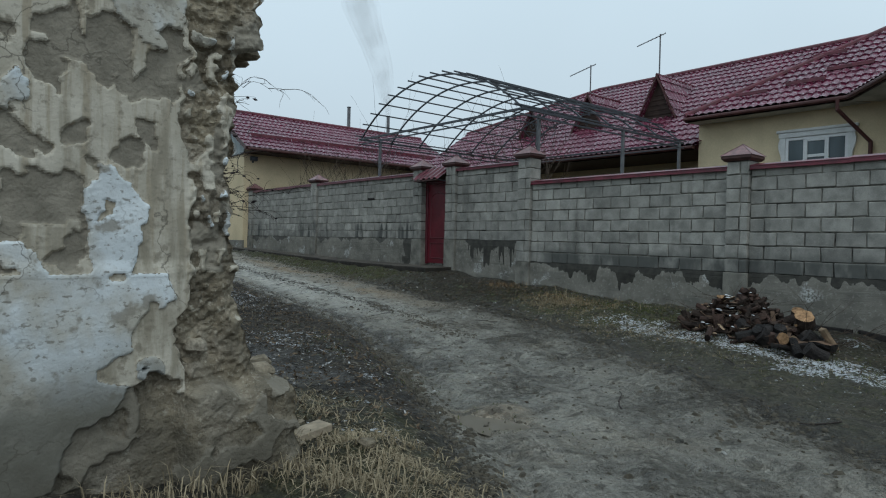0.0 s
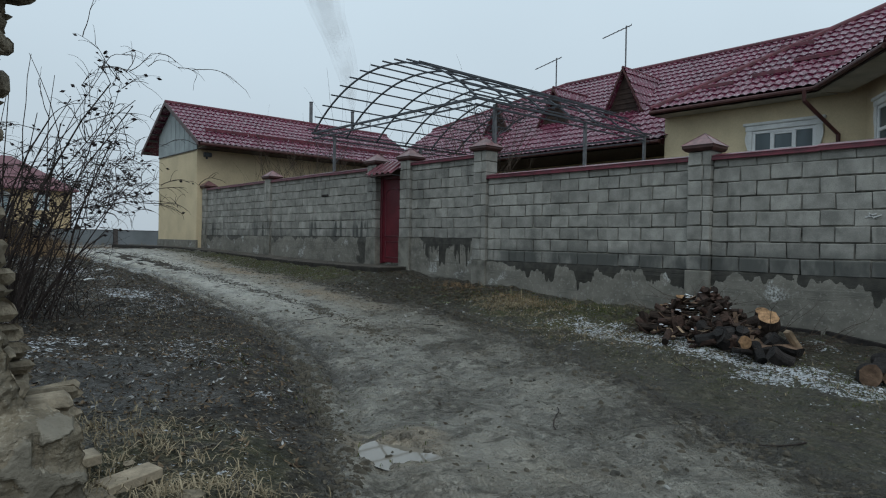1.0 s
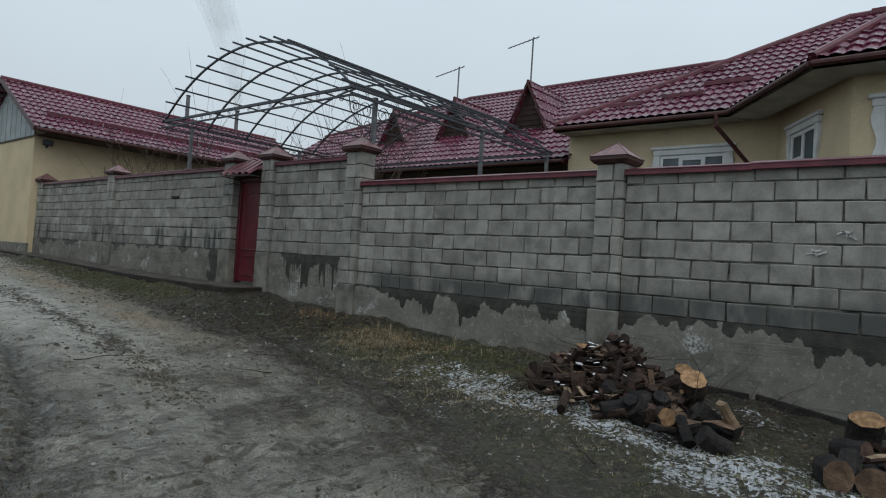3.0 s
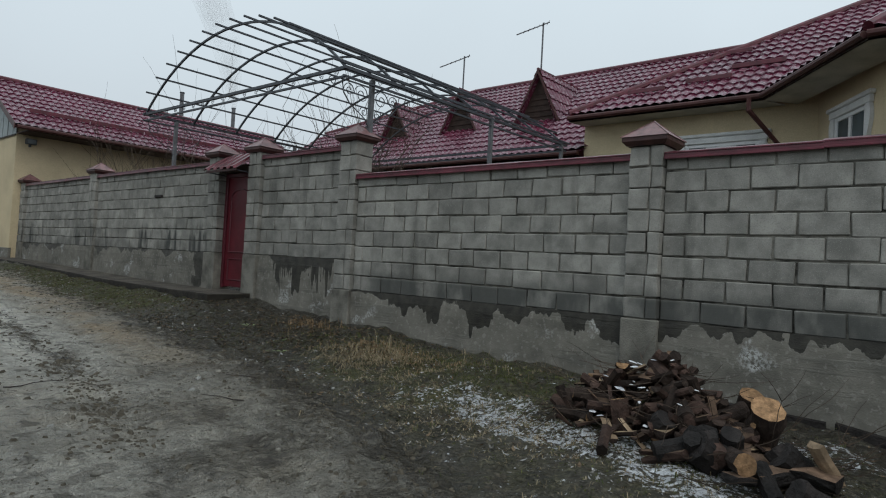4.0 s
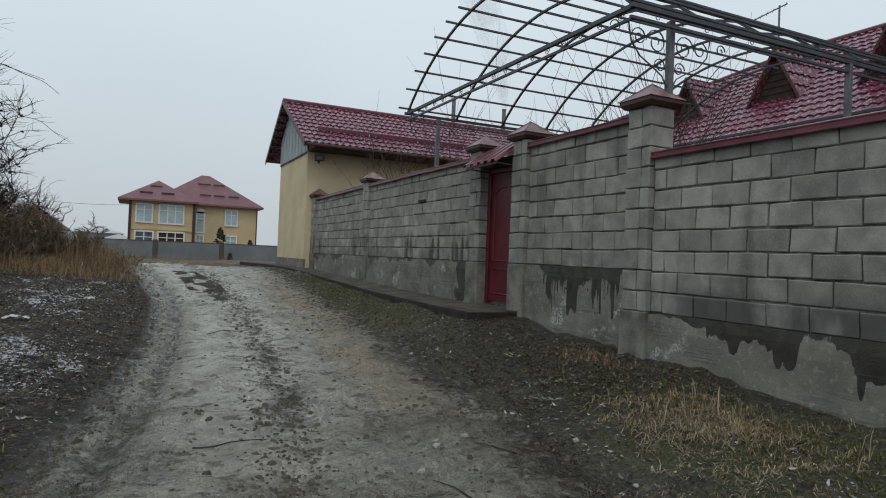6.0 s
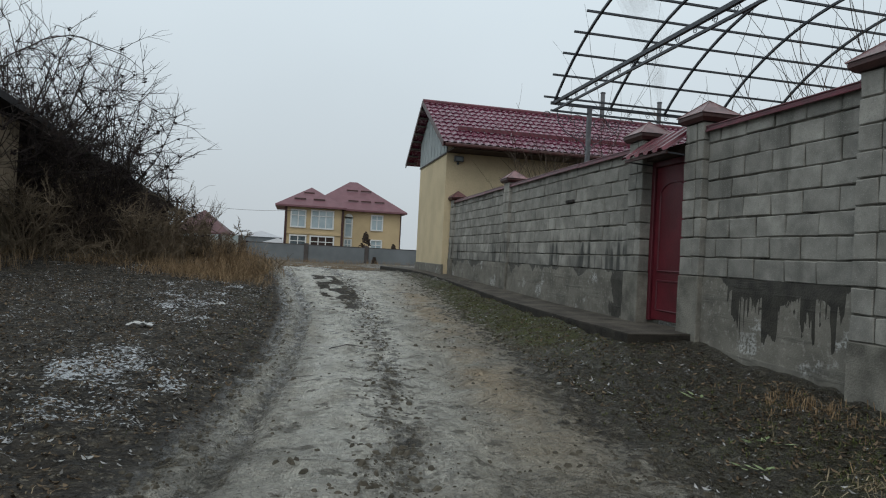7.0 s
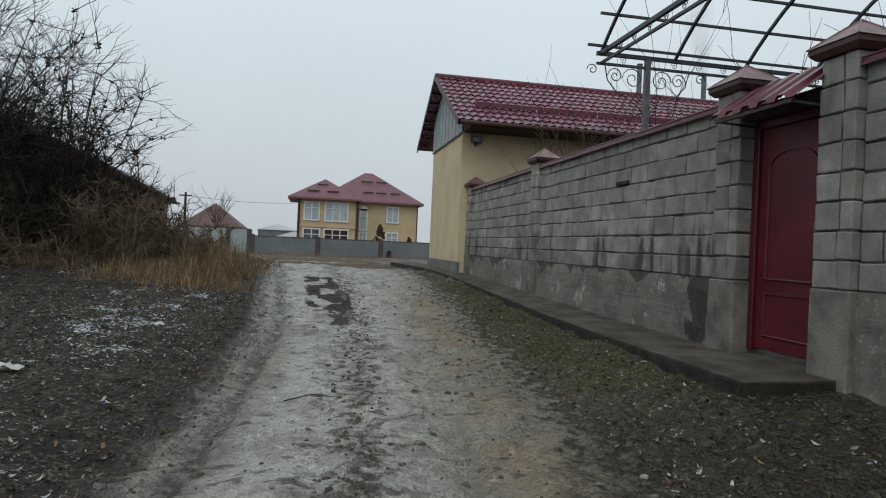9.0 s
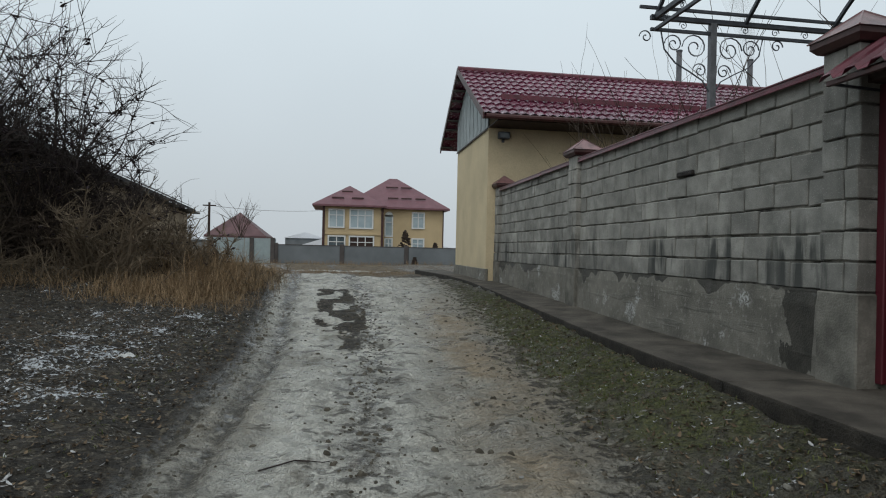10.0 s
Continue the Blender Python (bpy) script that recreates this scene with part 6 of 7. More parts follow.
def log_thing(centre, direction, length, r, mat, split=False, label="cut log with dark bark in the firewood pile", cut=None):
    c, d = Vector(centre), Vector(direction).normalized()
    a = d.cross(Vector((0, 0, 1)) if abs(d.z) < 0.9 else Vector((1, 0, 0))).normalized()
    b = d.cross(a)
    n = 13 if r > 0.06 else 7
    mb, ends = MB(), MB()
    ring = []
    angs = [2 * math.pi * i / n for i in range(n)]
    if split:
        angs = [math.pi * i / (n - 1) for i in range(n)]
    ph = log_rng.uniform(0, 6)
    prof = [r * (1 + 0.08 * math.sin(2 * g + ph) + 0.05 * math.sin(5 * g + 2 * ph)) * log_rng.uniform(0.96, 1.04) for g in angs]
    ts = (-0.5, -0.17, 0.17, 0.5)
    for k, t in enumerate(ts):
        off = a * log_rng.uniform(-0.12, 0.12) * r + b * log_rng.uniform(-0.12, 0.12) * r
        for ang, pr in zip(angs, prof):
            q = pr * log_rng.uniform(0.95, 1.05)
            ring.append(c + d * length * (t + log_rng.uniform(-0.015, 0.015)) + off + (a * math.cos(ang) + b * math.sin(ang)) * q)
    fs = []
    for k in range(len(ts) - 1):
        for i in range(n if not split else n - 1):
            i2 = (i + 1) % n
            fs.append((k * n + i, k * n + i2, (k + 1) * n + i2, (k + 1) * n + i))
    mb.add(ring, fs)
    t = thing("log", tuple(c), label, "log", "firewood pile")
    part("bark", mb, mat, t)
    cutm = cut or M_CUT
    for k, sgn in ((0, -1), (len(ts) - 1, 1)):
        e = MB()
        cen = sum((ring[k * n + i] for i in range(n)), Vector()) / n
        rim = [ring[k * n + i] for i in range(n)]
        e.add(rim + [cen + d * sgn * 0.004], [(i, (i + 1) % n, n) for i in range(n)])
        part("cut_end", e, cutm, t, "pale sawn end")
    if split:
        e = MB()
        e.add([ring[k * n + i] for k in range(len(ts)) for i in (0, n - 1)], [(2 * k, 2 * k + 1, 2 * k + 3, 2 * k + 2) for k in range(len(ts) - 1)])
        part("split_face", e, M_SPLIT if log_rng.random() < 0.12 else (M_SPLIT_DULL if log_rng.random() < 0.6 else M_BARK_RED), t, "rough split face")
    return t


def heap(x, y):
    """Height of the heap over the ground."""
    return 0.47 * math.exp(-((y - 3.97) / 0.52) ** 2 - ((x - 8.48 - 0.22 * (y - 4.1)) / 0.34) ** 2)


def build_firewood():
    rng = log_rng
    # heap: layers of short pieces that lean on one another
    for i in range(240):
        u = rng.random()
        y = 3.25 + 1.32 * rng.random()
        x = 8.44 + rng.gauss(0, 0.25) + 0.22 * (y - 4.1)
        top = heap(x, y)
        z = ground_z(x, y) + 0.05 + top * rng.random() ** 0.6
        d = (rng.uniform(-1, 1), rng.uniform(-1, 1), rng.uniform(-0.5, 0.6))
        r = rng.uniform(0.016, 0.050) if i % 6 else rng.uniform(0.05, 0.075)
        log_thing((x, y, z), d, rng.uniform(0.15, 0.38), r, M_BARK if rng.random() < 0.6 else M_BARK_RED, rng.random() < 0.75, cut=None if rng.random() < 0.10 else (M_BARK_RED if rng.random() < 0.5 else M_BARK))
    # the pieces that stand out
    log_thing((8.46, 3.18, 0.42), (-0.50, -0.28, 0.75), 0.32, 0.108, M_BARK, label="thick upright log with an orange sawn top")
    log_thing((8.74, 3.36, 0.44), (-0.4, -0.2, 0.75), 0.3, 0.08, M_BARK, label="thick upright log with an orange sawn top")
    log_thing((7.78, 3.16, 0.31), (-0.85, -0.45, 0.12), 0.40, 0.065, M_BARK, label="log lying with its sawn end to the track")
    log_thing((8.00, 2.72, 0.36), (-0.35, 0.35, 0.8), 0.27, 0.06, M_SPLIT, True, label="split log leaning with a pale split face", cut=M_SPLIT)
    log_thing((8.72, 4.45, 0.50), (-0.4, 0.9, 0.05), 0.46, 0.07, M_BARK, True, label="split log with snow on it")
    for y, x, r, d in ((1.92, 8.46, 0.115, (-0.35, -0.1, 0.8)), (2.02, 7.78, 0.10, (-0.9, -0.3, 0.1)), (1.80, 7.88, 0.10, (-0.9, -0.1, 0.12)), (1.55, 7.85, 0.09, (-0.9, -0.3, 0.12)), (1.68, 8.25, 0.10, (-0.7, 0.6, 0.1)), (1.2, 8.35, 0.11, (-0.8, 0.2, 0.2)),
                       (0.95, 8.0, 0.11, (-0.6, 0.6, 0.1)), (2.05, 8.10, 0.06, (-0.8, -0.2, 0.1)), (1.6, 8.55, 0.1, (0.3, 0.8, 0.1)), (1.3, 8.7, 0.12, (0.3, 0.8, 0.2))):
        log_thing((x, y, ground_z(x, y) + r - 0.02 + (0.08 if d[2] > 0.5 else 0)), d, 0.34, r, M_STUMP, label="thick dark log with a sawn end beside the heap", cut=M_SPLIT_DULL if r > 0.095 and d[2] < 0.5 else None)
    # black stumps and roots between the heap and the sawn logs
    for i in range(34):
        y = rng.uniform(2.72, 3.75)
        x = 8.02 + rng.gauss(0, 0.17) + 0.30 * (y - 3.2)
        r = rng.uniform(0.05, 0.10)
        log_thing((x, y, ground_z(x, y) + r * 0.8 + 0.10 * rng.random()), (rng.uniform(-1, 1), rng.uniform(-1, 1), rng.uniform(-0.3, 0.9)), rng.uniform(0.12, 0.26), r, M_STUMP, rng.random() < 0.4, label="short wet black stump among the firewood", cut=M_STUMP)
    for i in range(26):
        y = rng.uniform(0.9, 2.05)
        x = 8.2 + rng.gauss(0, 0.24)
        r = rng.uniform(0.03, 0.08)
        log_thing((x, y, ground_z(x, y) + r * 0.8 + 0.16 * rng.random()), (rng.uniform(-1, 1), rng.uniform(-1, 1), rng.uniform(-0.3, 0.6)), rng.uniform(0.15, 0.34), r, M_STUMP if i % 3 else M_BARK_RED, rng.random() < 0.6, label="short wet dark piece among the thick logs", cut=M_BARK_RED)
    # snow caught on the pieces
    for i in range(34):
        y = 3.3 + 1.2 * rng.random()
        x = 8.42 + rng.gauss(0, 0.24) + 0.22 * (y - 4.1)
        top = heap(x, y)
        z = ground_z(x, y) + 0.085 + top * 0.92
        s = rng.uniform(0.02, 0.055)
        m = Matrix.Translation((x, y, z)) @ Euler((rng.uniform(-0.4, 0.4), rng.uniform(-0.4, 0.4), rng.uniform(0, 3))).to_matrix().to_4x4()
        ring = [(s * rng.uniform(0.5, 1.2) * math.cos(a2), s * 0.7 * rng.uniform(0.5, 1.2) * math.sin(a2)) for a2 in [0.7 * q for q in range(9)]]
        mb = MB().add([m @ Vector((p, q, 0)) for p, q in ring] + [m @ Vector((p * 0.6, q * 0.6, 0.006)) for p, q in ring], [(i2, (i2 + 1) % 9, 9 + (i2 + 1) % 9, 9 + i2) for i2 in range(9)] + [tuple(range(9, 18))])
        solid("snow_patch", mb, M_SNOW, "small patch of snow lying on the firewood", "snow", "snow on the firewood")
    st = MB()
    for i in range(120):
        y = 2.65 + 2.2 * rng.random()
        x = 8.3 + rng.gauss(0, 0.3)
        top = 0.9 * heap(x, y)
        branch_tree(st, rng, (x, y, ground_z(x, y) + 0.02 + top), (rng.uniform(-1, 1), rng.uniform(-1, 1), rng.uniform(-0.1, 0.3)), rng.uniform(0.15, 0.5), 0.005, 1, 0, 2, 0.6, 0.15)
    solid("brushwood", st, M_TWIG_B, "thin sticks and brushwood on the firewood heap", "sticks", kind="stuff")


build_firewood()


# ---------------------------------------------------------------- old building behind the thicket
def build_old_building():
    h = thing("old_building", (-2, 30, 1.2), "old clay-walled building with a dark sagging roof", "building")
    w = MB()
    w.prism([(0.15, 21.0, 0.5), (-1.0, 40.5, 0.3), (-6.0, 40.2, 0.3), (-5.0, 20.8, 0.5)], (0, 0, 2.95))
    part("wall", w, M_SHED, h)
    rf = MB()
    for a, b in (((0.55, 20.6, 3.58), (-0.7, 40.9, 3.28)),):
        rf.add([a, b, (-3.4, 40.9, 4.4), (-2.6, 20.6, 4.75), (a[0], a[1], a[2] - 0.10), (b[0], b[1], b[2] - 0.10), (-3.4, 40.9, 4.25), (-2.6, 20.6, 4.6), (-6.5, 40.9, 3.2), (-5.6, 20.6, 3.4)],
               [(0, 1, 2, 3), (4, 7, 6, 5), (0, 4, 5, 1), (1, 5, 6, 2), (3, 7, 4, 0), (3, 2, 8, 9)])
    part("roof", rf, M_SHED_ROOF, h, "dark weathered roof covering")
    rr = random.Random(8)
    for i in range(26):
        t = i / 25
        x, y, z = 0.55 - 1.25 * t, 20.8 + 20.0 * t, 3.56 - 0.30 * t
        part("rafter_end", MB().cbox(x - 0.5, y - 0.05, z - 0.20 + rr.uniform(-0.03, 0.03), x + rr.uniform(0.0, 0.22), y + 0.05, z - 0.10, 0.01), M_EAVE, h)
    for i in range(14):
        y = 21 + i * 1.4 + rr.uniform(-0.3, 0.3)
        x = 0.5 - 1.25 * (y - 20.6) / 20.3
        zz = 3.60 - 0.30 * (y - 20.6) / 20.3
        part("roof_sheet", MB().add([(x + 0.08, y, zz + 0.03), (x + 0.05, y + 1.2, zz + 0.02), (x - 1.2, y + 1.25, zz + 0.50 + rr.uniform(0, 0.07)), (x - 1.2, y - 0.05, zz + 0.53 + rr.uniform(0, 0.07))], [(0, 1, 2, 3)]), M_SHED_ROOF, h)
    n = thing("old_building", (-1.5, 17.5, 1.0), "old clay-walled porch with a dark overhanging roof", "building")
    w = MB()
    w.prism([(-0.15, 18.2, 0.4), (-0.05, 19.3, 0.4), (-5, 19.3, 0.4), (-5, 14.5, 0.4), (-0.5, 14.5, 0.4)], (0, 0, 3.3))
    part("wall", w, M_SHED, n)
    part("roof", MB().add([(0.15, 14.2, 4.25), (0.25, 20.3, 3.82), (-5, 20.3, 4.6), (-5, 14.2, 5.0), (0.15, 14.2, 4.08), (0.25, 20.3, 3.70), (-5, 20.3, 4.45), (-5, 14.2, 4.85)],
                          [(0, 1, 2, 3), (7, 6, 5, 4), (0, 4, 5, 1), (1, 5, 6, 2), (2, 6, 7, 3), (3, 7, 4, 0)]), M_SHED_ROOF, n, "dark weathered roof covering")


build_old_building()


# ---------------------------------------------------------------- far things
def far_window(parent, x, y, z, w, h, mull, mat=None):
    win = part("window", MB().box(x - w / 2, y - 0.02, z, x + w / 2, y + 0.1, z + h), mat or M_FARGLASS, parent, "white-framed window")
    f = MB()
    t = 0.14
    for a in (x - w / 2 - t, x + w / 2):
        f.box(a, y - 0.12, z - t, a + t, y + 0.05, z + h + t)
    f.box(x - w / 2, y - 0.12, z + h, x + w / 2, y + 0.05, z + h + t)
    f.box(x - w / 2, y - 0.12, z - t, x + w / 2, y + 0.05, z)
    for i in range(1, mull):
        xx = x - w / 2 + w * i / mull
        f.box(xx - 0.05, y - 0.09, z, xx + 0.05, y - 0.021, z + h)
    f.box(x - w / 2, y - 0.085, z + h * 0.68, x + w / 2, y - 0.021, z + h * 0.68 + 0.08)
    part("frame", f, M_WHITE, win)


def hip_roof(parent, x0, x1, y0, y1, z, peak, over=0.6, name="roof", mat=None):
    x0, x1, y0, y1 = x0 - over, x1 + over, y0 - over, y1 + over
    w = min(x1 - x0, y1 - y0) / 2
    if x1 - x0 > y1 - y0:
        a, b = (x0 + w, (y0 + y1) / 2, peak), (x1 - w, (y0 + y1) / 2, peak)
    else:
        a, b = ((x0 + x1) / 2, y0 + w, peak), ((x0 + x1) / 2, y1 - w, peak)
    mb = MB().add([(x0, y0, z), (x1, y0, z), (x1, y1, z), (x0, y1, z), a, b, (x0, y0, z - 0.18), (x1, y0, z - 0.18), (x1, y1, z - 0.18), (x0, y1, z - 0.18)],
                  [(0, 1, 5, 4) if x1 - x0 > y1 - y0 else (0, 1, 4), (1, 2, 5) if x1 - x0 > y1 - y0 else (1, 2, 5, 4), (2, 3, 4, 5) if x1 - x0 > y1 - y0 else (2, 3, 5), (3, 0, 4) if x1 - x0 > y1 - y0 else (3, 0, 4, 5),
                   (0, 6, 7, 1), (1, 7, 8, 2), (2, 8, 9, 3), (3, 9, 6, 0), (9, 8, 7, 6)])
    rf = part(name, mb, mat or M_FARRED, parent, "red sheet hipped roof")
    return rf


def build_far_house():
    Y = 76.0
    h = thing("two_storey_house", (10, Y + 5, 0.3), "ochre two-storey house with a red hipped roof", "house")
    # main block and projecting front block
    part("wall", MB().box(10.4, Y, 0.0, 16.85, Y + 9, 5.9), M_YELLOW_FAR, h)
    part("wall", MB().box(4.4, Y - 1.6, 0.0, 10.4, Y + 8, 5.85), M_YELLOW_FAR, h)
    part("corner_strip", MB().box(4.3, Y - 1.7, 0.0, 4.55, Y - 1.55, 5.8), M_CAP_SIDE, h)
    part("corner_strip", MB().box(10.2, Y - 1.7, 0.0, 10.45, Y - 1.55, 5.8), M_CAP_SIDE, h)
    part("corner_strip", MB().box(16.8, Y - 0.06, 0.0, 16.92, Y + 0.06, 5.8), M_CAP_SIDE, h)
    hip_roof(h, 6.9, 16.75, Y, Y + 9, 5.95, 9.45, 0.7)
    hip_roof(h, 4.0, 10.0, Y - 1.6, Y + 5, 5.95, 8.2, 0.7)
    for x, z, w, hh, m, dy in ((5.7, 3.75, 1.35, 1.65, 2, -1.6), (8.2, 3.7, 2.15, 1.75, 3, -1.6), (14.2, 3.9, 1.1, 1.5, 2, 0.0), (14.2, 1.1, 1.1, 1.55, 2, 0.0), (11.1, 3.0, 0.62, 2.0, 1, 0.0), (11.1, 1.0, 0.62, 1.6, 2, 0.0)):
        far_window(h, x, Y + dy, z, w, hh, m)
    arch = MB()
    arch.prism([(11.1 + 0.45 * math.cos(math.pi * i / 12), Y - 0.12, 5.0 + 0.5 * math.sin(math.pi * i / 12)) for i in range(13)], (0, 0.15, 0))
    part("arch", arch, M_WHITE, h)
    # open ground-floor porch under the projecting rooms: dark closed panels stand for its shade
    far_window(h, 5.75, Y - 1.6, 1.0, 1.5, 1.72, 2, M_GLASS)
    far_window(h, 8.25, Y - 1.6, 1.0, 2.3, 1.72, 3, M_DARKWOOD)
    part("ledge", MB().box(4.56, Y - 1.72, 2.95, 10.19, Y - 1.6, 3.1), M_YELLOW_FAR, h)
    for x0, x1, t, main in ((10.9, 12.2, 0.62, 1), (12.5, 13.7, 0.62, 1), (11.0, 12.1, 0.25, 1), (12.4, 13.5, 0.25, 1), (13.9, 15.0, 0.25, 1), (6.2, 7.3, 0.62, 0), (5.2, 6.4, 0.28, 0), (7.2, 8.4, 0.28, 0)):
        y0 = (Y - 0.7 + 5.2 * t) if main else (Y - 2.3 + 4.0 * t)
        z0 = 5.95 + (3.55 if main else 2.25) * t + 0.06
        part("snow_guard", MB().box(x0, y0 - 0.1, z0, x1, y0, z0 + 0.14), M_CAP_SIDE, h)
    # long boundary wall in front of it
    f = thing("boundary_fence", (5, 54.5, 0.4), "low grey concrete panel fence with posts", "fence")
    x = 1.75
    while x < 40:
        part("panel", MB().box(x + 0.12, 54.45, 0.2, x + 4.44, 54.55, 1.72), M_FENCE, f)
        part("post", MB().cbox(x - 0.16, 54.36, 0.2, x + 0.16, 54.64, 1.86, 0.03), M_POST, f)
        part("coping", MB().box(x + 0.12, 54.43, 1.72, x + 4.44, 54.57, 1.77), M_POST, f)
        x += 4.55
    g = thing("yard_gate", (-0.4, 54.4, 0.4), "pale blue-grey sheet metal yard gate with posts", "gate")
    for a in (-2.5, -0.35):
        lf = part("leaf", MB().box(a, 54.42, 0.35, a + 2.1, 54.48, 2.15), M_GATE, g)
        for i in range(9):
            part("rib", MB().box(a + 0.1 + i * 0.23, 54.40, 0.4, a + 0.13 + i * 0.23, 54.42, 2.1), M_GATE, lf)
    for a in (-2.8, 0.0, 1.4):
        part("post", MB().cbox(a, 54.3, 0.2, a + 0.28, 54.6, 2.2, 0.03), M_POST, g)
    part("panel", MB().box(-9.5, 54.42, 0.3, -2.8, 54.48, 1.75), M_FENCE, g)
    # a low house and snowy roofs beyond
    s = thing("low_house", (-3.2, 71, 0.3), "low house with a dark red hipped roof", "house")
    part("wall", MB().box(-5.4, 69, 0.0, -1.0, 74, 2.5), M_SHED, s)
    hip_roof(s, -5.4, -1.0, 69, 74, 2.5, 4.7, 0.5, mat=M_DULLRED)
    rng = random.Random(31)
    for i, (x, y, w, z) in enumerate(((2.0, 150, 8, 3.4), (10, 170, 10, 3.2), (-2, 160, 9, 5.0), (18, 190, 9, 3.0), (-26, 140, 12, 4.0), (30, 180, 12, 3.4))):
        q = thing("distant_house", (x, y, 0.2), "distant small house under a snowy roof", "house", "distant houses")
        part("wall", MB().box(x - w / 2, y, 0, x + w / 2, y + 8, z - 1.4), M_FENCE, q)
        part("roof", MB().prism([(x - w / 2 - 0.4, y - 0.4, z - 1.4), (x + w / 2 + 0.4, y - 0.4, z - 1.4), (x, y - 0.4, z)], (0, 9, 0)), M_SNOW, q)
    p = thing("utility_pole", (-4.2, 62, 0.3), "thin dark timber utility pole", "pole")
    part("shaft", MB().tube([(-4.2, 62, 0.1), (-4.2, 62, 5.0)], 0.12, 0.09, 8), M_DARKWOOD, p)
    part("crossarm", MB().cbox(-4.7, 61.95, 4.7, -3.7, 62.05, 4.8, 0.01), M_DARKWOOD, p)
    cable = MB()
    pts = []
    for i in range(21):
        t = i / 20
        pts.append((-4.2 + 14.2 * t, 62 + 13 * t, 4.75 + 1.45 * t - 1.2 * 4 * t * (1 - t) * 0.5))
    cable.tube(pts, 0.018, n=4)
    part("cable", cable, M_DARKWOOD, p)
    # small conifers by the fence
    rng = random.Random(41)
    for x, y, hh in ((10.95, 56.5, 2.7), (13.3, 57.0, 1.8), (11.4, 53.9, 0.7)):
        t = thing("conifer", (x, y, 0.4), "small dark cone-shaped evergreen by the fence", "conifer", "small evergreens")
        part("trunk", MB().tube([(x, y, 0.2), (x, y, hh * 0.6)], 0.06, 0.03, 6), M_DARKWOOD, t)
        cr = MB()
        pts = []
        for i in range(260):
            u = rng.random() ** 0.7
            r = (1 - u) ** 0.7 * 0.30 * hh
            a = rng.uniform(0, 6.283)
            pts.append(Vector((x + r * math.cos(a) * rng.uniform(0.5, 1.1), y + r * math.sin(a), 0.3 + u * hh)))
        leafy_dots(cr, rng, pts, 420, 0.05, 0.14)
        part("crown", cr, M_NEEDLE, t)
    # bare trees beyond the gate
    for x, y, hh in ((-2.1, 64, 4.9), (-8.0, 60, 3.4), (-7.0, 66, 4.2)):
        t = thing("bare_tree", (x, y, 0.3), "small leafless tree beyond the gate", "tree", "bare trees beyond the gate")
        tr, tw = MB(), MB()
        tr.tube([(x, y, 0.1), (x + 0.1, y, hh * 0.45)], 0.10, 0.06, 6)
        for i in range(9):
            branch_tree(tw, rng, (x + 0.08, y, 0.3 + hh * rng.uniform(0.2, 0.45)), (rng.uniform(-0.7, 0.7), rng.uniform(-0.7, 0.7), 1.2), hh * rng.uniform(0.35, 0.55), 0.03, 2, 0, 3, 0.6, 0.12)
        part("trunk", tr, M_TWIG_B, t)
        part("crown", tw, M_TWIG_B, t)


build_far_house()


# ---------------------------------------------------------------- grass, litter, puddle
def tufts(name, mat, spots, label, category):
    """Thin blades of grass in tufts; spots: x, y, spread, blades, height, lean."""
    rng = random.Random(hash_of(name))
    vs, fs = [], []
    for x, y, sx, sy, cnt, hh, lean in spots:
        for _ in range(cnt):
            px, py = x + rng.gauss(0, sx), y + rng.gauss(0, sy)
            if px > WALL_X - 0.06 and py < 30:
                continue
            gz = ground_z(px, py) - 0.01
            n = rng.randint(2, 4)
            for _ in range(n):
                a = rng.uniform(0, 6.283)
                l = hh * rng.uniform(0.35, 1.2)
                w = rng.uniform(0.0016, 0.0038)
                ln = lean * rng.uniform(0.3, 1.3)
                d = Vector((math.cos(a), math.sin(a), 0))
                s = Vector((-d.y, d.x, 0)) * w
                p0 = Vector((px + rng.uniform(-0.02, 0.02), py + rng.uniform(-0.02, 0.02), gz))
                p1 = p0 + d * l * 0.35 * ln + Vector((0, 0, l * (0.6 if ln < 1 else 0.42)))
                p2 = p0 + d * l * 0.95 * ln + Vector((0, 0, l * max(0.12, 1 - 0.55 * ln)))
                o = len(vs)
                vs += [tuple(p0 - s), tuple(p0 + s), tuple(p1 + s * 0.8), tuple(p1 - s * 0.8), tuple(p2)]
                fs += [(o, o + 1, o + 2, o + 3), (o + 3, o + 2, o + 4)]
    mb = MB()
    mb.v, mb.f = vs, fs
    return tagged(new(name, mesh_of(name, mb, mat)), label, category, kind="stuff")


def hash_of(s):
    return sum(ord(ch) * (i + 1) for i, ch in enumerate(s))


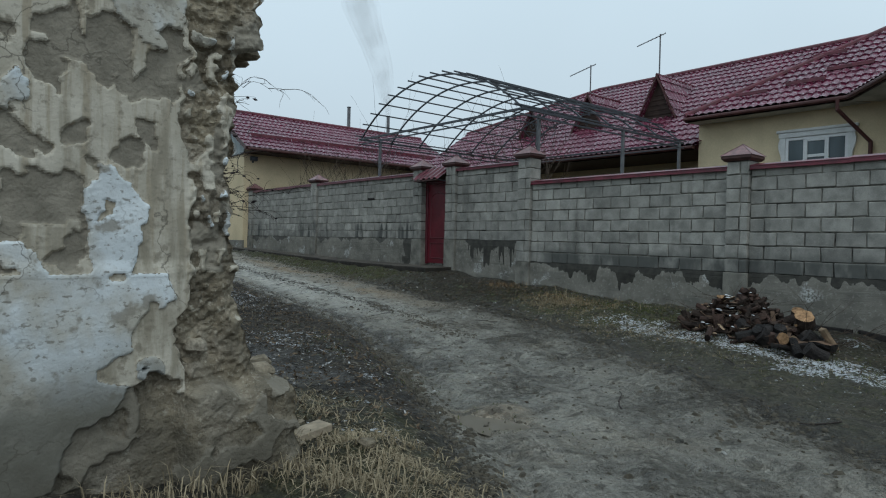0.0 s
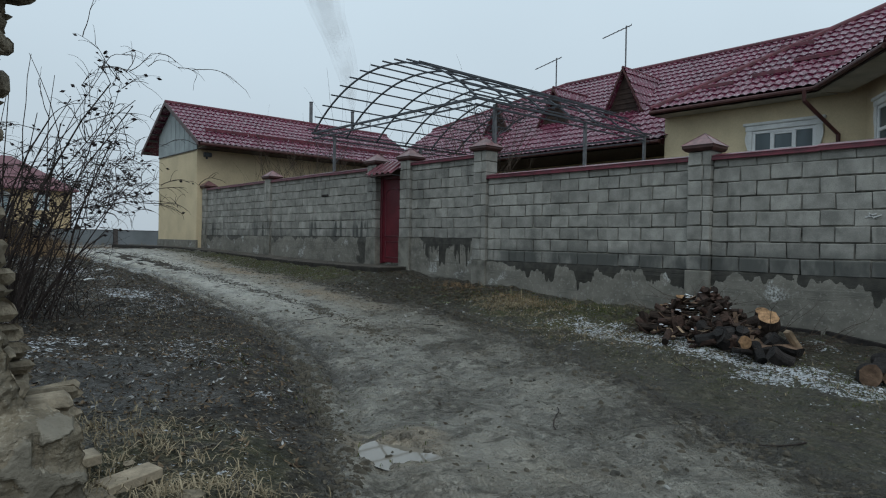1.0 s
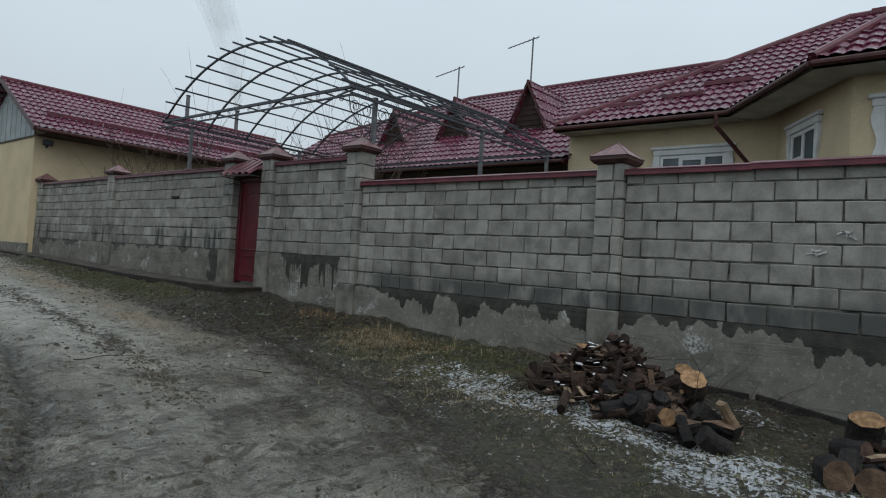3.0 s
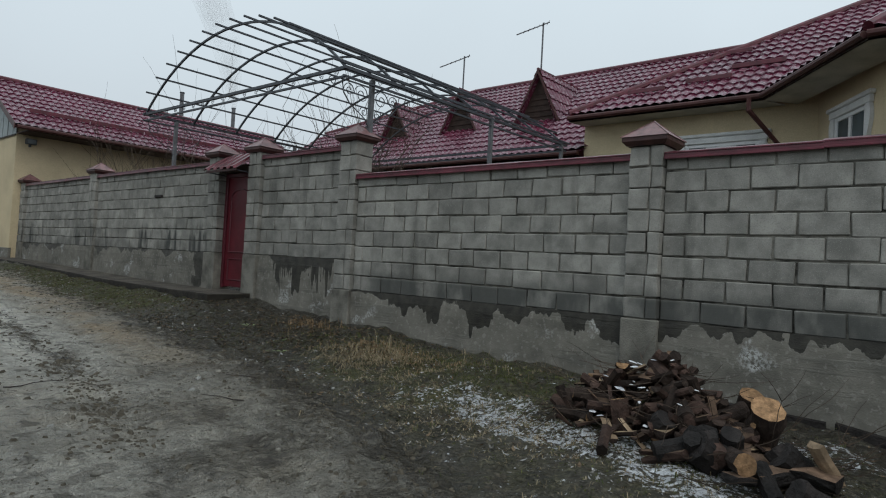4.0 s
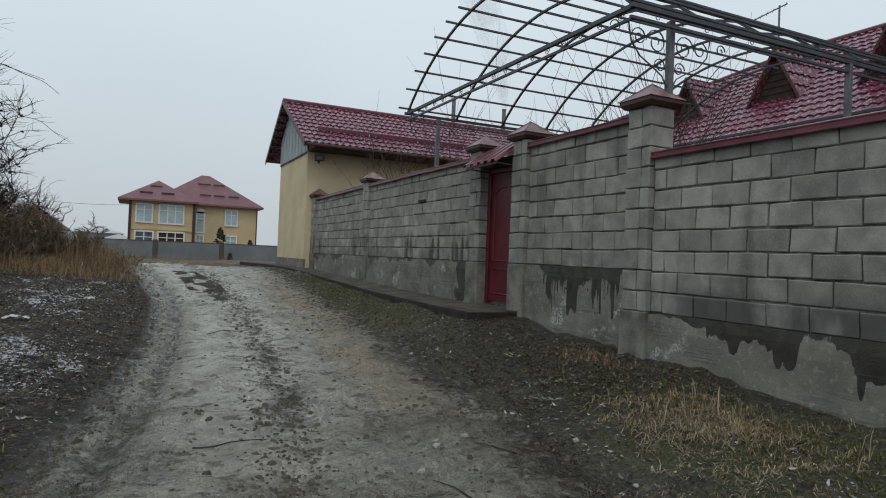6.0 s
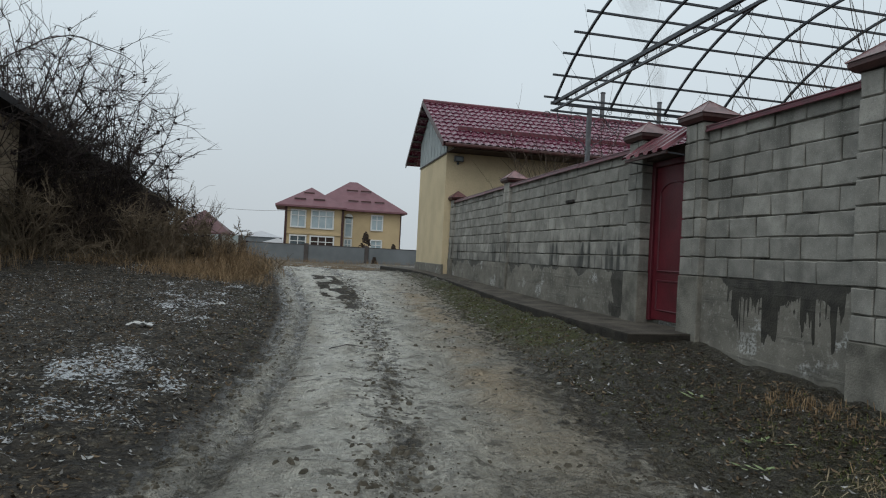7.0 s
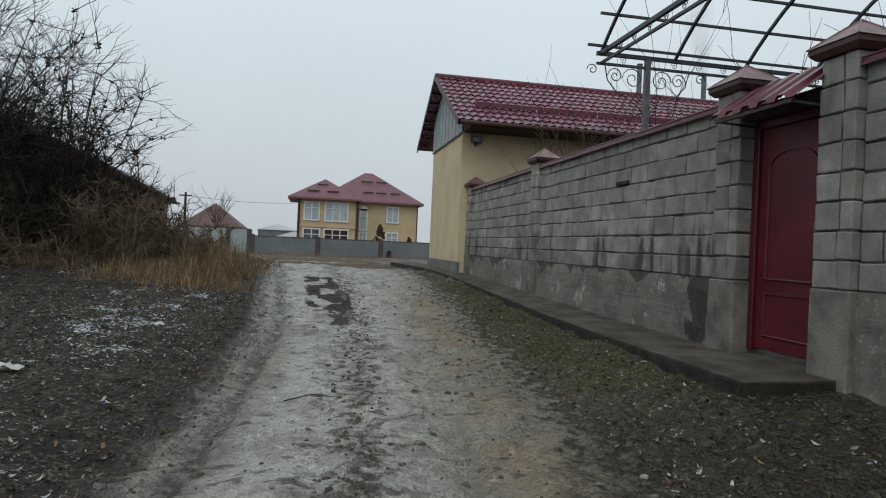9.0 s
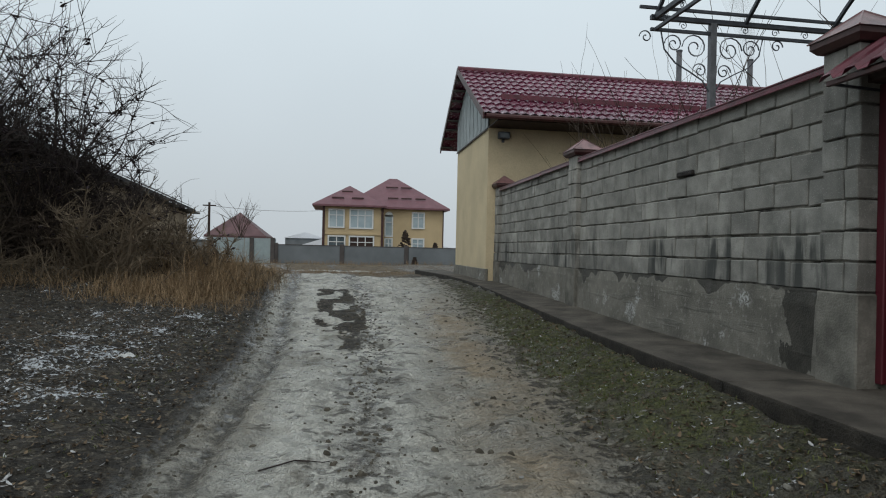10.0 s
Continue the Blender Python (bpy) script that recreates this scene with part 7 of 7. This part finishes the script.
tufts("dry_grass", M_GRASS, [(1.95, 2.55, 0.22, 0.45, 700, 0.08, 1.6), (1.75, 3.6, 0.25, 0.5, 420, 0.09, 1.45), (1.5, 2.5, 0.15, 0.3, 260, 0.13, 1.2), (0.9, 2.7, 0.25, 0.08, 110, 0.14, 0.8),
                            (8.55, 7.0, 0.16, 0.28, 330, 0.11, 1.5), (8.3, 6.3, 0.25, 0.5, 240, 0.07, 1.6), (8.35, 7.3, 0.16, 0.25, 240, 0.10, 1.5), (8.75, 6.9, 0.25, 0.5, 36, 0.22, 0.5), (7.75, 5.0, 0.32, 0.8, 900, 0.055, 1.6),
                            (7.2, 2.6, 0.4, 1.0, 300, 0.05, 1.0), (9.2, 5.9, 0.2, 0.6, 60, 0.10, 0.9), (3.6, 8.2, 0.4, 1.2, 200, 0.06, 1.0), (4.6, 22.5, 0.3, 1.2, 200, 0.25, 0.6)],
      "pale dry grass on the verges", "grass")
tufts("rusty_grass", M_GRASS_RED, [(4.15, 19.9, 0.34, 0.8, 900, 0.55, 1.2), (4.3, 18.4, 0.35, 0.6, 320, 0.22, 1.3), (3.6, 18.3, 0.5, 0.5, 320, 0.26, 1.3), (4.0, 20.6, 0.30, 0.7, 420, 0.85, 0.8), (4.2, 22.2, 0.30, 0.9, 800, 0.45, 1.0), (3.3, 19.2, 0.5, 0.6, 600, 0.40, 1.1), (2.8, 22.3, 0.55, 0.8, 1100, 0.85, 0.9), (4.1, 25.0, 0.35, 1.2, 700, 0.36, 0.9), (1.6, 19.3, 0.5, 0.5, 220, 0.30, 1.3), (0.2, 18.8, 0.5, 0.5, 160, 0.30, 1.3), (-0.8, 17.8, 0.8, 0.6, 400, 0.4, 0.6),
                                 (8.75, 7.2, 0.18, 0.35, 240, 0.09, 1.5), (8.7, 6.7, 0.22, 0.4, 200, 0.08, 1.5), (9.1, 9.0, 0.15, 0.3, 90, 0.12, 0.6), (4, 52, 4, 1.2, 500, 0.4, 0.5), (9, 51, 4, 1.2, 400, 0.35, 0.5), (6.5, 31, 2.5, 1.2, 900, 0.14, 0.9)],
      "rust-brown dry weeds below the thicket", "grass")
tufts("short_grass", M_GRASS_GREEN, [(8.85, 6.2, 0.35, 1.3, 2600, 0.05, 1.1), (7.9, 4.6, 0.35, 1.3, 800, 0.04, 0.9), (8.5, 15.0, 0.25, 2.0, 2600, 0.045, 1.1), (8.75, 18.5, 0.2, 2.0, 900, 0.045, 1.0), (8.3, 12.5, 0.35, 1.2, 600, 0.035, 1.0), (8.4, 9.6, 0.35, 0.9, 350, 0.035, 0.9), (7.3, 2.0, 0.5, 1.1, 1100, 0.04, 0.9),
                                  (4.7, 14.5, 0.2, 2.2, 300, 0.04, 0.9), (3.4, 5.2, 0.3, 1.2, 250, 0.04, 0.9)],
      "short wet grass on the verges", "grass")


def litter(name, mat, zones, label, category, s0, s1):
    rng = random.Random(hash_of(name))
    mb = MB()
    for x0, x1, y0, y1, cnt in zones:
        for _ in range(cnt):
            x, y = rng.uniform(x0, x1), rng.uniform(y0, y1)
            if x > WALL_X - 0.08:
                continue
            l, rr = float(tab(ROAD_L, y)), float(tab(ROAD_R, y))
            if l - 0.05 < x < rr + 0.05 and rng.random() > 0.05:
                continue
            z = ground_z(x, y) + rng.uniform(0.0, 0.012)
            s = rng.uniform(s0, s1)
            m = Matrix.Translation((x, y, z)) @ Euler((rng.uniform(-0.5, 0.5), rng.uniform(-0.5, 0.5), rng.uniform(0, 6.28))).to_matrix().to_4x4()
            c = s * rng.uniform(0.1, 0.5)
            e = rng.uniform(0.35, 0.9)
            pts = [(-s, 0, c), (-s * 0.3, -s * 0.5 * e, 0), (s * 0.6, -s * 0.35 * e, c * 0.6), (s, 0, c * 1.2), (s * 0.3, s * 0.5 * e, 0), (-s * 0.5, s * 0.42 * e, c * 0.4), (0, 0, -0.004)]
            mb.add([m @ Vector(p) for p in pts], [(0, 1, 6), (1, 2, 6), (2, 3, 6), (3, 4, 6), (4, 5, 6), (5, 0, 6)])
    return tagged(new(name, mesh_of(name, mb, mat)), label, category, kind="stuff")


litter("dead_leaves", M_LITTER, [(1.4, 4.4, 3.2, 9, 4200), (1.0, 5.2, 9, 17, 7500), (0.0, 5.0, 17, 21, 1500), (7.2, 9.6, 1.2, 8, 1100), (7.9, 9.4, 8, 13, 1900), (8.0, 9.0, 13, 19, 1200), (8.4, 9.5, 7.4, 9.6, 700)], "dead leaves and clods trodden into the verges", "litter", 0.010, 0.030)
litter("frosted_leaves", M_FROST, [(1.7, 3.4, 4.4, 6.6, 260), (3.0, 4.6, 9.2, 11.4, 500), (2.2, 5.0, 13.2, 17.4, 500), (7.0, 8.2, 2.4, 5.6, 460), (1.2, 5.1, 8.5, 18, 2000), (7.4, 9.3, 5.5, 9, 300), (7.8, 9.0, 10, 18, 420), (1.6, 3.8, 3.4, 8.5, 300)], "frosted leaves with thin snow on the verges", "litter", 0.010, 0.03)


def build_clods():
    """Small lumps of churned mud, thickest between the wheel tracks and along the edges of the track."""
    rng = random.Random(63)
    mb = MB()
    for _ in range(5600):
        y = rng.uniform(0.8, 20) if rng.random() < 0.55 else rng.uniform(0.8, 9)
        l, rr = float(tab(ROAD_L, y)), float(tab(ROAD_R, y))
        q = rng.random()
        u = rng.gauss(0.46, 0.045) if q < 0.34 and y > 6 else (rng.gauss(0.02, 0.03) if q < 0.55 else (rng.gauss(1.0, 0.09) if q < 0.8 else rng.uniform(0.1, 0.95)))
        x = l + u * (rr - l)
        z = ground_z(x, y)
        s = rng.uniform(0.008, 0.022) if rng.random() < 0.8 else rng.uniform(0.02, 0.042)
        t = rng.uniform(0, 6.28)
        c, d = math.cos(t), math.sin(t)
        e, h = s * rng.uniform(0.4, 0.8), s * rng.uniform(0.25, 0.6)
        ring = [(s, 0), (0.5 * s, e), (-0.6 * s, e * 0.8), (-s, -0.1 * s), (-0.3 * s, -e), (0.6 * s, -0.8 * e)]
        mb.add([(x + c * p - d * r, y + d * p + c * r, z - 0.006) for p, r in ring] + [(x + c * p * 0.5 - d * r * 0.5, y + d * p * 0.5 + c * r * 0.5, z + h * rng.uniform(0.6, 1.1)) for p, r in ring],
               [(i, (i + 1) % 6, 6 + (i + 1) % 6, 6 + i) for i in range(6)] + [(6, 7, 8, 9, 10, 11)])
    tagged(new("mud_clods", mesh_of("mud_clods", mb, M_CLOD)), "small dark clods of mud on the track", "clods", kind="stuff")


build_clods()


def build_small_things():
    rng = random.Random(77)
    # pale-green weeds below the drip-stained bay
    for x, y, n in ((8.45, 8.6, 16), (8.2, 8.3, 12), (8.6, 9.5, 8)):
        g = ground_z(x, y)
        w = thing("weed", (x, y, g), "low pale green leafy weed on the verge", "weed", "weeds by the wall")
        mb = MB()
        for i in range(n):
            a = rng.uniform(0, 6.283)
            r = rng.uniform(0.02, 0.16)
            c = Vector((x + r * math.cos(a), y + r * math.sin(a), g + rng.uniform(0.0, 0.03)))
            d = Vector((math.cos(a), math.sin(a), 0.2)) * rng.uniform(0.025, 0.05)
            s = Vector((-math.sin(a), math.cos(a), 0)) * 0.016
            mb.add([c - d, c + s, c + d, c - s], [(0, 1, 2), (0, 2, 3)])
        part("leaves", mb, M_WEED, w)
    # litter: a pale scrap and a bag in the thicket, a few stones and sticks
    for x, y, s, name, lab in ((3.78, 12.5, 0.13, "paper_scrap", "crumpled pale paper scrap on the dark verge"), (1.25, 21.2, 0.12, "plastic_bag", "small pale plastic bag caught in the thicket"), (4.4, 14.5, 0.07, "paper_scrap", "crumpled pale paper scrap on the dark verge")):
        g = ground_z(x, y)
        mb = MB()
        n = 7
        for i in range(n + 1):
            for j in range(n + 1):
                u, v = i / n - 0.5, j / n - 0.5
                mb.v.append((x + u * 2 * s + rng.uniform(-0.01, 0.01), y + v * s * 1.1 + rng.uniform(-0.01, 0.01), g + 0.02 + rng.uniform(0, 0.05) * (1 - 3 * u * u)))
        for i in range(n):
            for j in range(n):
                k = i * (n + 1) + j
                mb.f.append((k, k + 1, k + n + 2, k + n + 1))
        solid(name, mb, M_PAPER, lab, "litter")
    for i in range(46):
        y = rng.uniform(1.5, 17)
        l, rr = float(tab(ROAD_L, y)), float(tab(ROAD_R, y))
        x = rng.uniform(l + 0.2, rr + 0.8)
        s = rng.uniform(0.010, 0.028)
        g = ground_z(x, y)
        m = Matrix.Translation((x, y, g + s * 0.25)) @ Euler((rng.uniform(-0.4, 0.4), rng.uniform(-0.4, 0.4), rng.uniform(0, 6))).to_matrix().to_4x4()
        solid("stone", MB().cbox(-s, -s * 0.7, -s * 0.6, s, s * 0.7, s * 0.6, s * 0.35, m, s * 0.15, rng), M_MORTAR if rng.random() < 0.6 else M_MORTAR_PALE, "small loose stone on the mud track", "stone", "stones on the track")
    for x, y, a, l in ((4.55, 3.1, 0.7, 0.45), (5.55, 8.0, 0.1, 0.4), (6.6, 6.9, 1.9, 0.5), (7.1, 7.4, 2.2, 0.35), (6.9, 3.4, 0.9, 0.5), (5.2, 1.9, 2.4, 0.5), (6.0, 12.2, 0.2, 0.35)):
        g = ground_z(x, y)
        mb = MB()
        pts = []
        for i in range(7):
            t = i / 6 - 0.5
            px, py = x + l * t * math.cos(a) + 0.04 * math.sin(t * 5), y + l * t * math.sin(a)
            pts.append((px, py, ground_z(px, py) + 0.008))
        mb.tube(pts, 0.0055, 0.003, 5)
        solid("stick", mb, M_TWIG, "thin dark stick lying on the mud", "stick", "sticks on the track")
    for px, py, rx, ry in PUDDLES:
        z = float(ground_height(px, py)) - 0.036
        mb = MB()
        n = 40
        mb.v = [(px + rx * 1.5 * math.cos(6.283 * i / n), py + ry * 1.5 * math.sin(6.283 * i / n), z) for i in range(n)]
        mb.f = [tuple(range(n))]
        solid("puddle", mb, M_WATER, "shallow puddle that mirrors the sky", "puddle", kind="structure")


build_small_things()


def build_smoke():
    """A thin plume over the flue: nested, nearly clear sheets, so that it fades towards its edge."""
    m = bpy.data.materials.new("thin_smoke")
    m.use_nodes = True
    n, l = m.node_tree.nodes, m.node_tree.links
    n.clear()
    out, mx, tr, df = n.new("ShaderNodeOutputMaterial"), n.new("ShaderNodeMixShader"), n.new("ShaderNodeBsdfTransparent"), n.new("ShaderNodeBsdfDiffuse")
    df.inputs[0].default_value = (0.42, 0.40, 0.385, 1)
    ns, mp, geo = n.new("ShaderNodeTexNoise"), n.new("ShaderNodeMapRange"), n.new("ShaderNodeNewGeometry")
    ns.inputs["Scale"].default_value, ns.inputs["Detail"].default_value = 0.9, 3
    mp.inputs[1].default_value, mp.inputs[2].default_value, mp.inputs[3].default_value, mp.inputs[4].default_value = 0.30, 0.75, 0.0, 0.085
    l.new(geo.outputs["Position"], ns.inputs["Vector"])
    l.new(ns.outputs[0], mp.inputs[0])
    l.new(mp.outputs[0], mx.inputs[0])
    l.new(tr.outputs[0], mx.inputs[1])
    l.new(df.outputs[0], mx.inputs[2])
    l.new(mx.outputs[0], out.inputs[0])
    s = thing("smoke_plume", (17.6, 25.25, 7.2), "thin grey-brown smoke rising from the flue", "smoke", kind="stuff")
    for k in range(3):
        mb = MB()
        f = 0.40 + 0.28 * k
        rings, seg = 26, 20
        for i in range(rings + 1):
            t = i / rings
            cx = 17.6 - 1.6 * t ** 1.3 + 0.25 * math.sin(t * 7) * t
            cy = 25.25 + 0.9 * t ** 1.2
            cz = 7.2 + 6.8 * t
            r = f * (0.10 + 1.15 * t ** 0.8) * (1 if t < 0.75 else max(0.03, 1 - (t - 0.75) / 0.27))
            for j in range(seg):
                a = 2 * math.pi * j / seg
                q = r * (0.85 + 0.3 * float(field(math.cos(a) * 0.8 + k, cz + math.sin(a) * 0.8, 1.3, 61 + k)))
                mb.v.append((cx + q * math.cos(a), cy + q * math.sin(a), cz))
        for i in range(rings):
            for j in range(seg):
                j2 = (j + 1) % seg
                mb.f.append((i * seg + j, i * seg + j2, (i + 1) * seg + j2, (i + 1) * seg + j))
        mb.smooth = True
        part("wisp", mb, m, s)


build_smoke()
